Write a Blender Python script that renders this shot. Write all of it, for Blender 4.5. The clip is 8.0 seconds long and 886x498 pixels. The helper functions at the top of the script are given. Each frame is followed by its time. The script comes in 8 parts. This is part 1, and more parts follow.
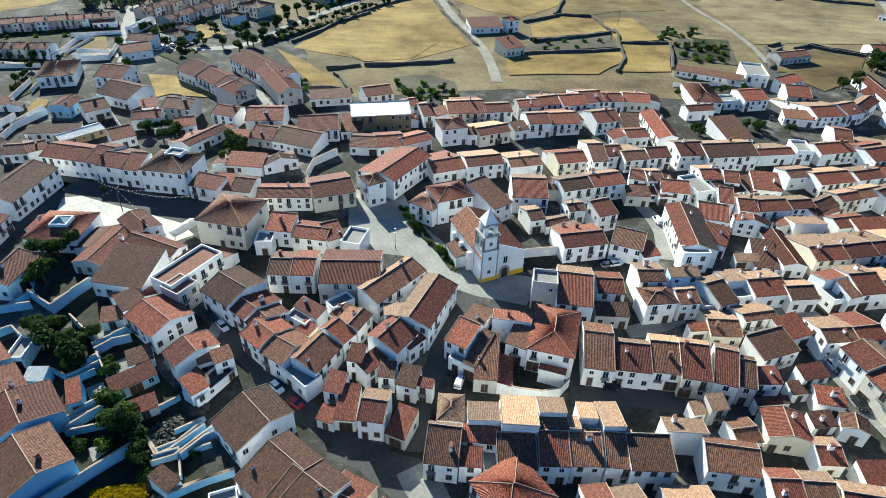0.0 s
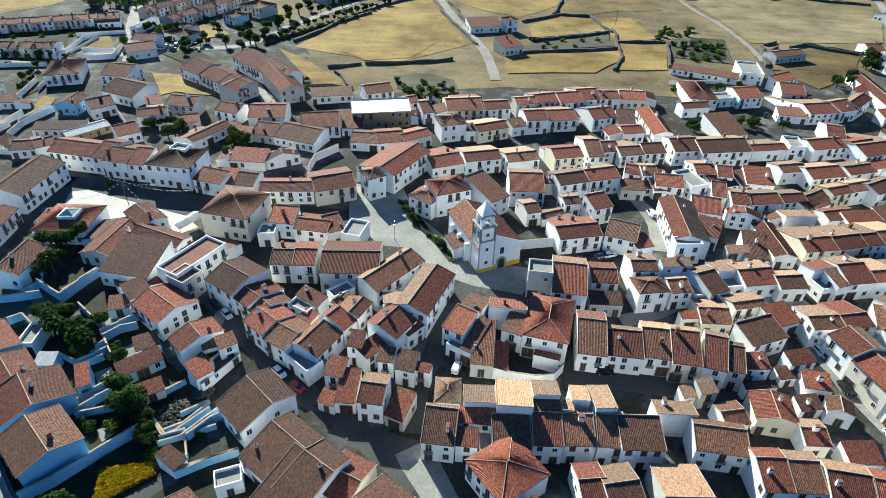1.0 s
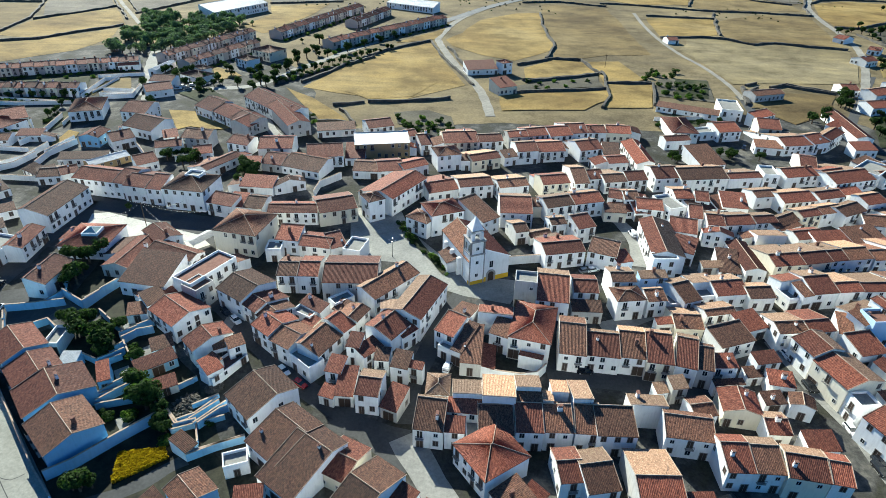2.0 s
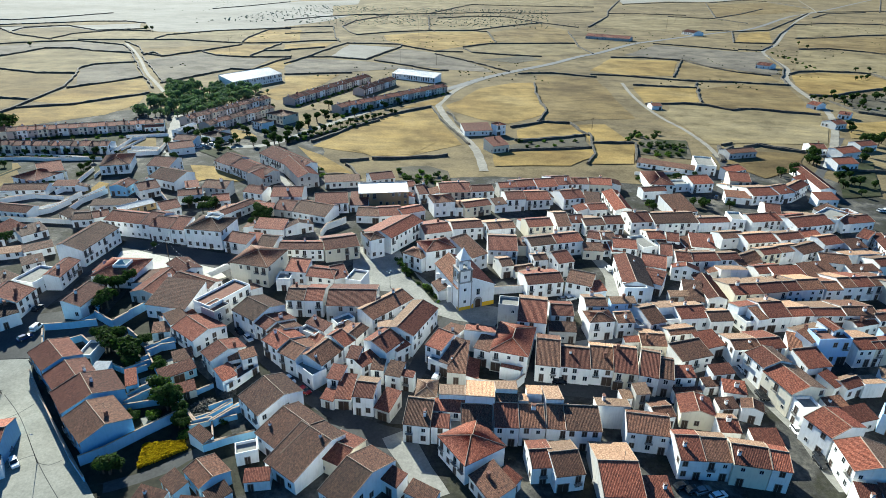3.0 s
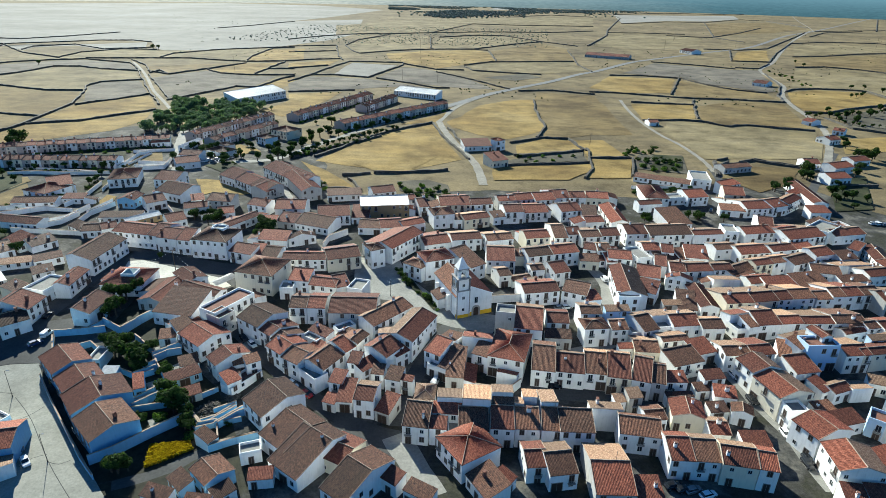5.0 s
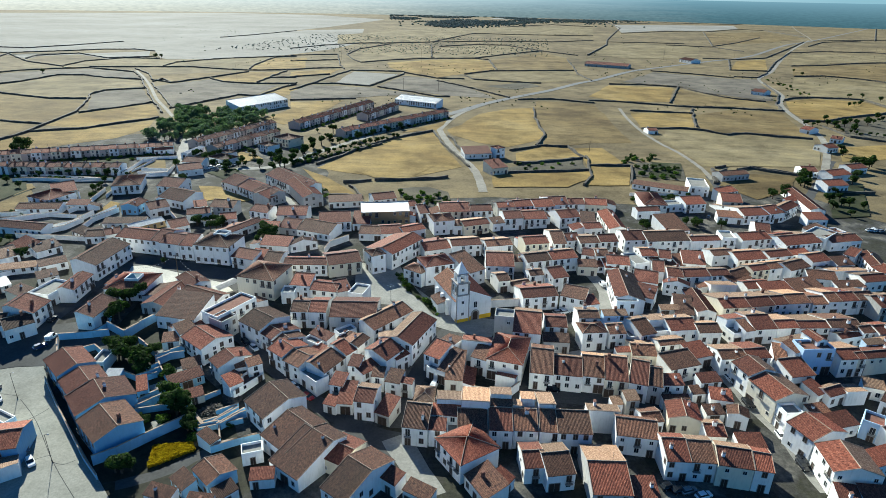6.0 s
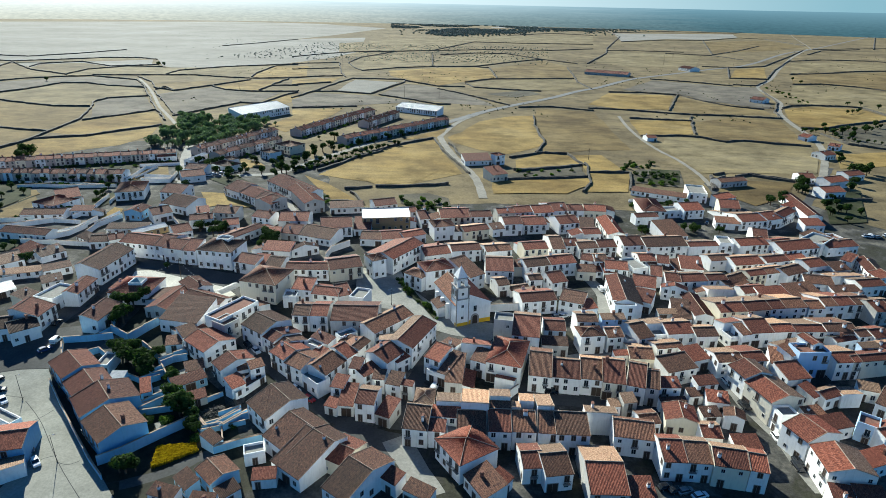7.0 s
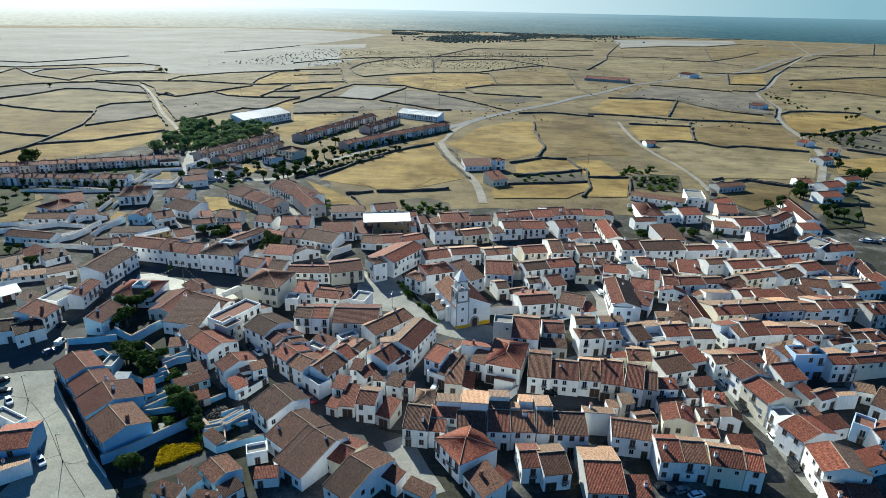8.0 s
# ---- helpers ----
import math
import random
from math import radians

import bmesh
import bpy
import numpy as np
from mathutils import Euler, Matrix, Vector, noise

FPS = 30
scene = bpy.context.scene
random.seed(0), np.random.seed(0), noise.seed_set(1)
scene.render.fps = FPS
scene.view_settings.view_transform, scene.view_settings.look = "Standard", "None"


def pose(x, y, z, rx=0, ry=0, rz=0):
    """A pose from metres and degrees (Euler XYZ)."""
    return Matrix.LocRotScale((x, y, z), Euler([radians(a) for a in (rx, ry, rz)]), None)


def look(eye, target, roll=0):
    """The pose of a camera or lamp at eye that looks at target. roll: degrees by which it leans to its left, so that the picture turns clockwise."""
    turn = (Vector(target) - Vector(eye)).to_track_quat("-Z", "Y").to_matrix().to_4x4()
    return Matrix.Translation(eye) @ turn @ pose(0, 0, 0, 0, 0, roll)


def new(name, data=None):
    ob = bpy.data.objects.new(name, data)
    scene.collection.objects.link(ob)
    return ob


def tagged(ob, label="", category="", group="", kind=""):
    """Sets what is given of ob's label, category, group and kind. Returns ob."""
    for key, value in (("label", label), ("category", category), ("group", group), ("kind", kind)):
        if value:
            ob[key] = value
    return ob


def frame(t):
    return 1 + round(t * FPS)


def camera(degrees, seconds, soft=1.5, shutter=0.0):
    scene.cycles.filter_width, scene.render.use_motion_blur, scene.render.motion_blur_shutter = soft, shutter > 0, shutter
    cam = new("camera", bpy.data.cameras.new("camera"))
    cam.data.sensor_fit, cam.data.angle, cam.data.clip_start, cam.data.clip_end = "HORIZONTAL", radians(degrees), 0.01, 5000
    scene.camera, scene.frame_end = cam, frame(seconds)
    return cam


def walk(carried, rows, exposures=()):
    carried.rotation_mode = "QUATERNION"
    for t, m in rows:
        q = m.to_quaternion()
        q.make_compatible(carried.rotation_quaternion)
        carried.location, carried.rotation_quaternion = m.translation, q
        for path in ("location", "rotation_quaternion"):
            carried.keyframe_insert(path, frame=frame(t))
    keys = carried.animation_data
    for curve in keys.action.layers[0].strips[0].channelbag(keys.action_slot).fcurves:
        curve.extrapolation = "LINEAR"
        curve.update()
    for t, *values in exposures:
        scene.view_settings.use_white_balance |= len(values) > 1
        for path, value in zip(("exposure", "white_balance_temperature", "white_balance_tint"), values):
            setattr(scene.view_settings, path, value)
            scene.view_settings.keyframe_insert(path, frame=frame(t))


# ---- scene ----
cam = camera(73.0, 8.0, soft=0.6)
METRES, EYE, TILT, LEAN, TURN = 60.133, 100.0, 0.0, 0.0, 0.0
ROWS = [
    (0.0, 0.0, 0.0, 0.0, 1.11, -35.93, -1.54),
    (0.5, 0.0085, -0.0428, -0.0004, 1.17, -35.88, -1.49),
    (1.0, 0.016, -0.0835, 0.0006, 1.21, -35.75, -1.46),
    (1.2, 0.0206, -0.106, 0.0009, 1.24, -35.55, -1.44),
    (1.75, 0.0492, -0.2455, 0.0030, 1.40, -33.2, -1.37),
    (2.3, 0.0965, -0.478, 0.0065, 1.66, -29.3, -1.25),
    (2.4, 0.107, -0.529, 0.0072, 1.72, -28.47, -1.22),
    (2.5, 0.1178, -0.5796, 0.008, 1.77, -27.69, -1.19),
    (2.6, 0.127, -0.622, 0.009, 1.83, -27.03, -1.18),
    (2.7, 0.1366, -0.666, 0.010, 1.89, -26.36, -1.17),
    (2.8, 0.1453, -0.7065, 0.0109, 1.94, -25.74, -1.17),
    (2.9, 0.151, -0.733, 0.0115, 1.98, -25.33, -1.17),
    (3.0, 0.1532, -0.7429, 0.0117, 1.99, -25.18, -1.17),
    (3.5, 0.1578, -0.7697, 0.0119, 2.03, -24.76, -1.18),
    (4.0, 0.1624, -0.7957, 0.012, 2.06, -24.35, -1.18),
    (4.5, 0.1671, -0.8205, 0.0126, 2.11, -23.96, -1.16),
    (6.0, 0.1798, -0.8925, 0.0138, 2.25, -22.77, -1.17),
    (6.5, 0.1827, -0.9157, 0.0139, 2.29, -22.39, -1.16),
    (7.0, 0.1859, -0.9383, 0.014, 2.33, -22.04, -1.17),
    (7.5, 0.1882, -0.9597, 0.0146, 2.36, -21.72, -1.17),
    (8.0, 0.1903, -0.981, 0.0161, 2.4, -21.49, -1.17),
]
walk(cam, [(t, pose(0, 0, EYE, TILT, LEAN, TURN) @ pose(METRES * x, METRES * y, METRES * z, 90 + pitch, roll, yaw)) for t, x, y, z, yaw, pitch, roll in ROWS],
     [(0.0, 1.32, 6150, 0), (3.5, 1.25, 6150, 0), (8.0, 0.95, 6150, 0)])

# ---- world, sun, exposure ----
SUN_EL, SUN_AZ = radians(27.5), radians(-29.0)
world = bpy.data.worlds.new("world")
scene.world = world
world.use_nodes = True
wn = world.node_tree.nodes
sky = wn.new("ShaderNodeTexSky")
sky.sky_type = 'NISHITA'
sky.sun_disc = False
sky.sun_elevation, sky.sun_rotation = SUN_EL, SUN_AZ
sky.air_density, sky.dust_density, sky.ozone_density = 1.0, 0.1, 7.0
wn["Background"].inputs["Strength"].default_value = 0.051
deep = wn.new("ShaderNodeMix")
deep.data_type, deep.blend_type = 'RGBA', 'MULTIPLY'
deep.inputs[0].default_value, deep.inputs[7].default_value = 1.0, (0.55, 0.935, 1.19, 1.0)
world.node_tree.links.new(sky.outputs[0], deep.inputs[6])
world.node_tree.links.new(deep.outputs[2], wn["Background"].inputs["Color"])
sun_data = bpy.data.lights.new("sun", 'SUN')
sun_data.energy, sun_data.angle, sun_data.color = 5.0, radians(0.53), (1.0, 0.955, 0.85)
sun = new("sun", sun_data)
SUN_DIR = Vector((math.sin(SUN_AZ) * math.cos(SUN_EL), math.cos(SUN_AZ) * math.cos(SUN_EL), math.sin(SUN_EL)))
sun.matrix_world = look(SUN_DIR * 400.0, (0, 0, 0))


def zg(x, y):
    """Height of the ground: the streets climb a few metres to the church."""
    v = min(1.0, max(0.0, (y - 70.0) / 60.0))
    return -5.2 + 3.7 * v * v * (3 - 2 * v)


# ---- materials ----
class Nodes:
    """A short way to wire a principled material."""

    def __init__(self, name, rough=0.85, metal=0.0, spec=0.3):
        self.mat = bpy.data.materials.new(name)
        self.mat.use_nodes = True
        self.tree = self.mat.node_tree
        self.bsdf = self.tree.nodes["Principled BSDF"]
        self.bsdf.inputs["Roughness"].default_value = rough
        self.bsdf.inputs["Metallic"].default_value = metal
        self.bsdf.inputs["Specular IOR Level"].default_value = spec

    def add(self, kind, **values):
        node = self.tree.nodes.new(kind)
        for key, value in values.items():
            node.inputs[key].default_value = value
        return node

    def link(self, a, b):
        self.tree.links.new(a, b)

    def coords(self, space="Object"):
        return self.add("ShaderNodeTexCoord").outputs[space]

    def noise(self, vector, scale, detail=4.0, rough=0.6):
        node = self.add("ShaderNodeTexNoise", Scale=scale, Detail=detail, Roughness=rough)
        self.link(vector, node.inputs["Vector"])
        return node.outputs["Fac"]

    def ramp(self, fac, *stops):
        node = self.add("ShaderNodeValToRGB")
        while len(node.color_ramp.elements) < len(stops):
            node.color_ramp.elements.new(0.5)
        for e, (pos, col) in zip(node.color_ramp.elements, stops):
            e.position, e.color = pos, (*col, 1.0)
        self.link(fac, node.inputs["Fac"])
        return node.outputs["Color"]

    def mix(self, fac, a, b, kind='MIX'):
        node = self.tree.nodes.new("ShaderNodeMix")
        node.data_type, node.blend_type = 'RGBA', kind
        for sock, value in ((node.inputs[0], fac), (node.inputs[6], a), (node.inputs[7], b)):
            if isinstance(value, (int, float)):
                sock.default_value = value
            elif isinstance(value, tuple):
                sock.default_value = (*value, 1.0)
            else:
                self.link(value, sock)
        return node.outputs[2]

    def maths(self, op, a, b=0.0):
        node = self.tree.nodes.new("ShaderNodeMath")
        node.operation = op
        for sock, value in zip(node.inputs, (a, b)):
            if isinstance(value, (int, float)):
                sock.default_value = value
            else:
                self.link(value, sock)
        return node.outputs[0]

    def random(self):
        return self.add("ShaderNodeObjectInfo").outputs["Random"]

    def colour(self, socket):
        self.link(socket, self.bsdf.inputs["Base Color"])

    def bump(self, height, strength=0.5, distance=0.05):
        node = self.add("ShaderNodeBump", Strength=strength, Distance=distance)
        self.link(height, node.inputs["Height"])
        self.link(node.outputs[0], self.bsdf.inputs["Normal"])


def tile_material(name, dark, mid, light, blotch=0.5, speck=0.3, soot=0.75):
    """Clay roof tiles: every tile a little different, with lichen and soot."""
    n = Nodes(name, rough=0.78, spec=0.25)
    uv = n.coords("UV")
    bricks = n.add("ShaderNodeTexBrick", Scale=1.0)
    bricks.inputs["Brick Width"].default_value, bricks.inputs["Row Height"].default_value = 0.45, 0.25
    bricks.inputs["Mortar Size"].default_value = 0.03
    bricks.inputs["Color1"].default_value, bricks.inputs["Color2"].default_value = (0.0, 0.0, 0.0, 1), (1, 1, 1, 1)
    bricks.inputs["Mortar"].default_value = (0.2, 0.2, 0.2, 1)
    n.link(uv, bricks.inputs["Vector"])
    tile = n.ramp(bricks.outputs["Color"], (0.0, dark), (0.5, mid), (1.0, light))
    obj = n.coords("Object")
    patches = n.noise(obj, 0.35, 5, 0.65)
    lichen = n.ramp(patches, (0.35, (0, 0, 0)), (0.7, (1, 1, 1)))
    grime = n.mix(n.maths('MULTIPLY', lichen, blotch), tile, tuple(c * 0.5 + 0.02 for c in dark))
    fine = n.ramp(n.noise(obj, 3.6, 4, 0.8), (0.42, (0, 0, 0)), (0.62, (1, 1, 1)))
    grime = n.mix(n.maths('MULTIPLY', fine, speck), grime, light)
    dirt = n.ramp(n.noise(obj, 1.9, 5, 0.75), (0.34, (0.38, 0.38, 0.39)), (0.54, (1, 1, 1)))
    grime = n.mix(soot, grime, n.mix(1.0, grime, dirt, 'MULTIPLY'))
    tint = n.ramp(n.random(), (0.0, (0.62, 0.62, 0.62)), (0.5, (1.0, 1.0, 1.0)), (1.0, (1.4, 1.3, 1.2)))
    side = n.ramp(n.add("ShaderNodeNewGeometry").outputs["Random Per Island"], (0.0, (0.75, 0.76, 0.78)), (0.6, (1.05, 1.05, 1.05)), (1.0, (1.35, 1.3, 1.25)))
    n.colour(n.mix(1.0, n.mix(1.0, grime, tint, 'MULTIPLY'), side, 'MULTIPLY'))
    n.bump(bricks.outputs["Color"], 0.4, 0.03)
    return n.mat


def wall_material(name, base, stain, streak=0.35, rough=0.85):
    """Limewashed render with rain streaks and patches."""
    n = Nodes(name, rough=rough, spec=0.2)
    obj = n.coords("Object")
    big = n.noise(obj, 0.45, 6, 0.65)
    stretch = n.add("ShaderNodeMapping")
    stretch.inputs["Scale"].default_value = (1.6, 1.6, 0.22)
    n.link(obj, stretch.inputs["Vector"])
    runs = n.noise(stretch.outputs[0], 1.2, 5, 0.6)
    mask = n.ramp(n.maths('MULTIPLY', big, runs), (0.22, (0, 0, 0)), (0.42, (1, 1, 1)))
    col = n.mix(n.maths('MULTIPLY', mask, streak), base, stain)
    tint = n.ramp(n.random(), (0.0, (0.88, 0.88, 0.87)), (0.6, (1, 1, 1)), (1.0, (1.0, 0.97, 0.90)))
    n.colour(n.mix(1.0, col, tint, 'MULTIPLY'))
    n.bump(n.noise(obj, 4.0, 5), 0.25, 0.03)
    return n.mat


def speckled(name, a, b, scale, rough=0.9, fine=8.0, spec=0.2, bump=0.3):
    """Two colours in patches with a fine grain over them."""
    n = Nodes(name, rough=rough, spec=spec)
    obj = n.coords("Object")
    big = n.ramp(n.noise(obj, scale, 7, 0.62), (0.3, a), (0.72, b))
    grain = n.noise(obj, scale * fine, 6, 0.7)
    tone = n.ramp(grain, (0.25, (0.7, 0.7, 0.7)), (0.75, (1.2, 1.2, 1.2)))
    n.colour(n.mix(1.0, big, tone, 'MULTIPLY'))
    n.bump(grain, bump, 0.1)
    return n.mat


def plain(name, col, rough=0.6, metal=0.0, spec=0.4, vary=0.15):
    n = Nodes(name, rough, metal, spec)
    grain = n.noise(n.coords(), 2.5, 4)
    lo, hi = tuple(c * (1 - vary) for c in col), tuple(min(1.0, c * (1 + vary)) for c in col)
    n.colour(n.ramp(grain, (0.3, lo), (0.7, hi)))
    return n.mat


M_TILE = {
    "r": tile_material("red_roof_tiles", (0.070, 0.019, 0.012), (0.215, 0.063, 0.037), (0.35, 0.13, 0.08), 0.25, 0.35, 0.45),
    "o": tile_material("old_roof_tiles", (0.036, 0.017, 0.011), (0.142, 0.056, 0.032), (0.30, 0.150, 0.092), 0.5, 0.7, 0.85),
    "d": tile_material("dark_old_roof_tiles", (0.026, 0.013, 0.009), (0.088, 0.036, 0.023), (0.20, 0.098, 0.062), 0.5, 0.6, 0.9),
    # t: paler tan, with the sunlight on sun-facing slopes put into the tile
    "t": tile_material("sunlit_pale_roof_tiles", (0.155, 0.088, 0.052), (0.29, 0.175, 0.110), (0.42, 0.285, 0.19), 0.2, 0.35, 0.45),
}
M_WHITE = wall_material("white_limewash", (0.86, 0.86, 0.85), (0.46, 0.44, 0.41))
M_CREAM = wall_material("cream_render", (0.74, 0.68, 0.55), (0.46, 0.40, 0.32))
M_GREY = wall_material("grey_render", (0.50, 0.49, 0.47), (0.30, 0.29, 0.27), 0.6)
M_OCHRE = wall_material("ochre_render", (0.48, 0.33, 0.16), (0.30, 0.21, 0.12), 0.5)
M_BLUE = wall_material("pale_blue_render", (0.45, 0.60, 0.78), (0.36, 0.48, 0.60))
M_YELLOW = wall_material("yellow_plinth_paint", (0.72, 0.46, 0.03), (0.50, 0.33, 0.06))
# limewash blue deepened: the shade of the west yards is in its colour
M_BLUESHADE = wall_material("shade_blue_limewash", (0.25, 0.47, 0.66), (0.16, 0.28, 0.38))
M_BRICK = wall_material("pinkish_brick_wall", (0.50, 0.42, 0.38), (0.34, 0.28, 0.25), 0.5)
M_PINK = wall_material("pink_brick_paint", (0.52, 0.30, 0.26), (0.36, 0.21, 0.18))
M_MORTAR = speckled("ridge_mortar", (0.30, 0.21, 0.15), (0.50, 0.40, 0.31), 0.8)
M_TERRA = speckled("terracotta_paving", (0.15, 0.07, 0.05), (0.26, 0.135, 0.10), 0.6)
M_SHEET = speckled("white_sheet_roof", (0.46, 0.465, 0.46), (0.60, 0.60, 0.58), 0.15, rough=0.45, spec=0.5)
M_FRAME = plain("window_frame_paint", (0.62, 0.62, 0.60))
M_SHUTTER = plain("brown_painted_wood", (0.042, 0.026, 0.019), rough=0.55)
M_IRON = plain("black_iron", (0.03, 0.03, 0.032), rough=0.45)
M_STONE = speckled("field_stone", (0.049, 0.0434, 0.0364), (0.14, 0.126, 0.105), 0.5, fine=5)
M_CUT = speckled("granite_blocks", (0.26, 0.25, 0.235), (0.42, 0.40, 0.37), 0.7)
M_PILASTER = speckled("dark_granite", (0.13, 0.125, 0.12), (0.24, 0.23, 0.215), 0.9)
M_ASPHALT = speckled("worn_asphalt", (0.0488, 0.0494, 0.0488), (0.0845, 0.0845, 0.0813), 0.10, fine=14)
M_CONCRETE = speckled("street_concrete", (0.198, 0.194, 0.176), (0.306, 0.297, 0.266), 0.12, fine=10)
M_PLAZA = speckled("plaza_paving", (0.20, 0.198, 0.18), (0.33, 0.325, 0.29), 0.16, fine=9)
M_MARKET = speckled("sunlit_market_paving", (0.42, 0.405, 0.355), (0.60, 0.58, 0.51), 0.16, fine=9)
M_TRACK = speckled("dirt_track", (0.19, 0.175, 0.145), (0.30, 0.28, 0.235), 0.08)
M_COUNTRY = speckled("grey_country_asphalt", (0.14, 0.14, 0.135), (0.21, 0.208, 0.195), 0.08)
M_PALE = speckled("pale_concrete_road", (0.22, 0.218, 0.185), (0.33, 0.325, 0.28), 0.14, fine=11)
M_BARK = speckled("bark", (0.05, 0.035, 0.025), (0.12, 0.09, 0.065), 2.0)
M_GLASS = Nodes("window_glass", rough=0.12, spec=0.6).mat
M_GLASS.node_tree.nodes["Principled BSDF"].inputs["Base Color"].default_value = (0.02, 0.025, 0.03, 1)


def leaf_material(name, dark, light):
    n = Nodes(name, rough=0.85, spec=0.06)
    isl = n.add("ShaderNodeNewGeometry").outputs["Random Per Island"]
    col = n.ramp(isl, (0.0, dark), (1.0, light))
    n.colour(col)
    glow = n.add("ShaderNodeBsdfTranslucent")
    n.link(n.mix(1.0, col, (1.3, 1.6, 0.8), 'MULTIPLY'), glow.inputs["Color"])
    both = n.add("ShaderNodeMixShader", Fac=0.35)
    n.link(n.bsdf.outputs[0], both.inputs[1])
    n.link(glow.outputs[0], both.inputs[2])
    n.link(both.outputs[0], n.tree.nodes["Material Output"].inputs["Surface"])
    return n.mat


M_LEAF = leaf_material("dark_olive_leaves", (0.012, 0.026, 0.008), (0.055, 0.090, 0.024))
# lighter and bluer than near leaves: distance haze put into the colour
M_HOLM = leaf_material("haze_tinted_far_leaves", (0.090, 0.120, 0.115), (0.140, 0.175, 0.165))
M_LEAF_BRIGHT = leaf_material("bright_green_leaves", (0.04, 0.08, 0.012), (0.12, 0.19, 0.03))
M_BLOOM = leaf_material("yellow_flowering_grass", (0.20, 0.115, 0.008), (0.46, 0.30, 0.02))


def grass_material(name, a, b, c, scale=0.012, mottle=1.0):
    """Dry pasture: broad patches, bleached streaks, tussocks."""
    n = Nodes(name, rough=0.95, spec=0.1)
    a, b, c = ((1.08 * r, 1.1 * g, 1.24 * bl) for r, g, bl in (a, b, c))
    pos = n.add("ShaderNodeNewGeometry").outputs["Position"]
    broad = n.ramp(n.noise(pos, scale, 8, 0.6), (0.32, a), (0.52, b), (0.72, c))
    stretch = n.add("ShaderNodeMapping")
    stretch.inputs["Scale"].default_value = (0.25, 1.0, 1.0)
    stretch.inputs["Rotation"].default_value = (0, 0, 0.5)
    n.link(pos, stretch.inputs["Vector"])
    streaks = n.ramp(n.noise(stretch.outputs[0], scale * 14, 6, 0.65), (0.3, (0.78, 0.78, 0.80)), (0.7, (1.18, 1.16, 1.1)))
    col = n.mix(mottle, broad, streaks, 'MULTIPLY')
    patch = n.ramp(n.noise(pos, 0.035, 7, 0.68), (0.36, (0.62, 0.61, 0.58)), (0.50, (1.0, 1.0, 1.0)), (0.64, (1.26, 1.24, 1.16)))
    col = n.mix(mottle, col, patch, 'MULTIPLY')
    tuft = n.noise(pos, 0.9, 5, 0.7)
    col = n.mix(1.0, col, n.ramp(tuft, (0.32, (0.72, 0.72, 0.68)), (0.6, (1.08, 1.08, 1.08))), 'MULTIPLY')
    n.colour(col)
    n.bump(tuft, 0.5, 0.3)
    return n.mat


M_FIELD = {
    "base": grass_material("dry_pasture", (0.105, 0.081, 0.042), (0.165, 0.129, 0.066), (0.235, 0.183, 0.092), 0.006),
    "gold": grass_material("golden_stubble", (0.150, 0.096, 0.030), (0.245, 0.170, 0.056), (0.300, 0.222, 0.090)),
    "pale": grass_material("bleached_pasture", (0.130, 0.103, 0.050), (0.195, 0.157, 0.080), (0.250, 0.205, 0.112)),
    "brown": grass_material("brown_pasture", (0.098, 0.068, 0.028), (0.165, 0.120, 0.050), (0.225, 0.168, 0.074)),
    "grey": grass_material("grey_pasture", (0.11, 0.096, 0.0729), (0.143, 0.126, 0.0926), (0.173, 0.152, 0.113)),
    "dark": grass_material("ploughed_olive_plot", (0.0663, 0.0597, 0.0411), (0.0994, 0.0892, 0.061), (0.126, 0.114, 0.0796)),
}
# haze over the far plain, put into the pasture's own colour
M_FIELD["lightened"] = grass_material("haze_whitened_pasture", (0.190, 0.178, 0.140), (0.245, 0.232, 0.186), (0.295, 0.281, 0.232), 0.004, 0.35)


def yard_material():
    """Ground of yards and lanes: dark soil, weeds, dust and worn concrete in patches."""
    n = Nodes("yard_earth", rough=0.95, spec=0.15)
    pos = n.add("ShaderNodeNewGeometry").outputs["Position"]
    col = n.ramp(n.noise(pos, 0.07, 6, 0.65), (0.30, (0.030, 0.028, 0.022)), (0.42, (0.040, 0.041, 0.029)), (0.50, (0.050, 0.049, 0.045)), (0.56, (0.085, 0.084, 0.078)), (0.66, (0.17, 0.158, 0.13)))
    stain = n.ramp(n.noise(pos, 0.9, 6, 0.75), (0.30, (0.5, 0.5, 0.5)), (0.65, (1.25, 1.22, 1.18)))
    n.colour(n.mix(1.0, col, stain, 'MULTIPLY'))
    n.bump(n.noise(pos, 2.2, 5, 0.7), 0.5, 0.2)
    return n.mat


M_EARTH = yard_material()
# garden green darkened by the shade of walls and trees, put into it
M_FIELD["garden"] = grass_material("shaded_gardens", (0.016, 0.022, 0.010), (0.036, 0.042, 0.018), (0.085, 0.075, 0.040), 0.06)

# soil taken near black: the deep shade of the yards is in its colour
M_SOIL = speckled("shade_darkened_soil", (0.012, 0.012, 0.008), (0.048, 0.046, 0.026), 0.35, fine=6)


# ---- building helpers ----
def mesh_of(bm, name, materials):
    me = bpy.data.meshes.new(name)
    bm.normal_update()
    bm.to_mesh(me)
    bm.free()
    for m in (materials if isinstance(materials, (list, tuple)) else [materials]):
        me.materials.append(m)
    return me


def part(name, data, material, parent, label="", at=None):
    """Links a bmesh or a shared mesh as one object under a thing or a part."""
    me = mesh_of(data, name, material) if isinstance(data, bmesh.types.BMesh) else data
    ob = new(name, me)
    ob.parent = parent
    if at is not None:
        ob.matrix_basis = at
    if label:
        ob["label"] = label
    return ob


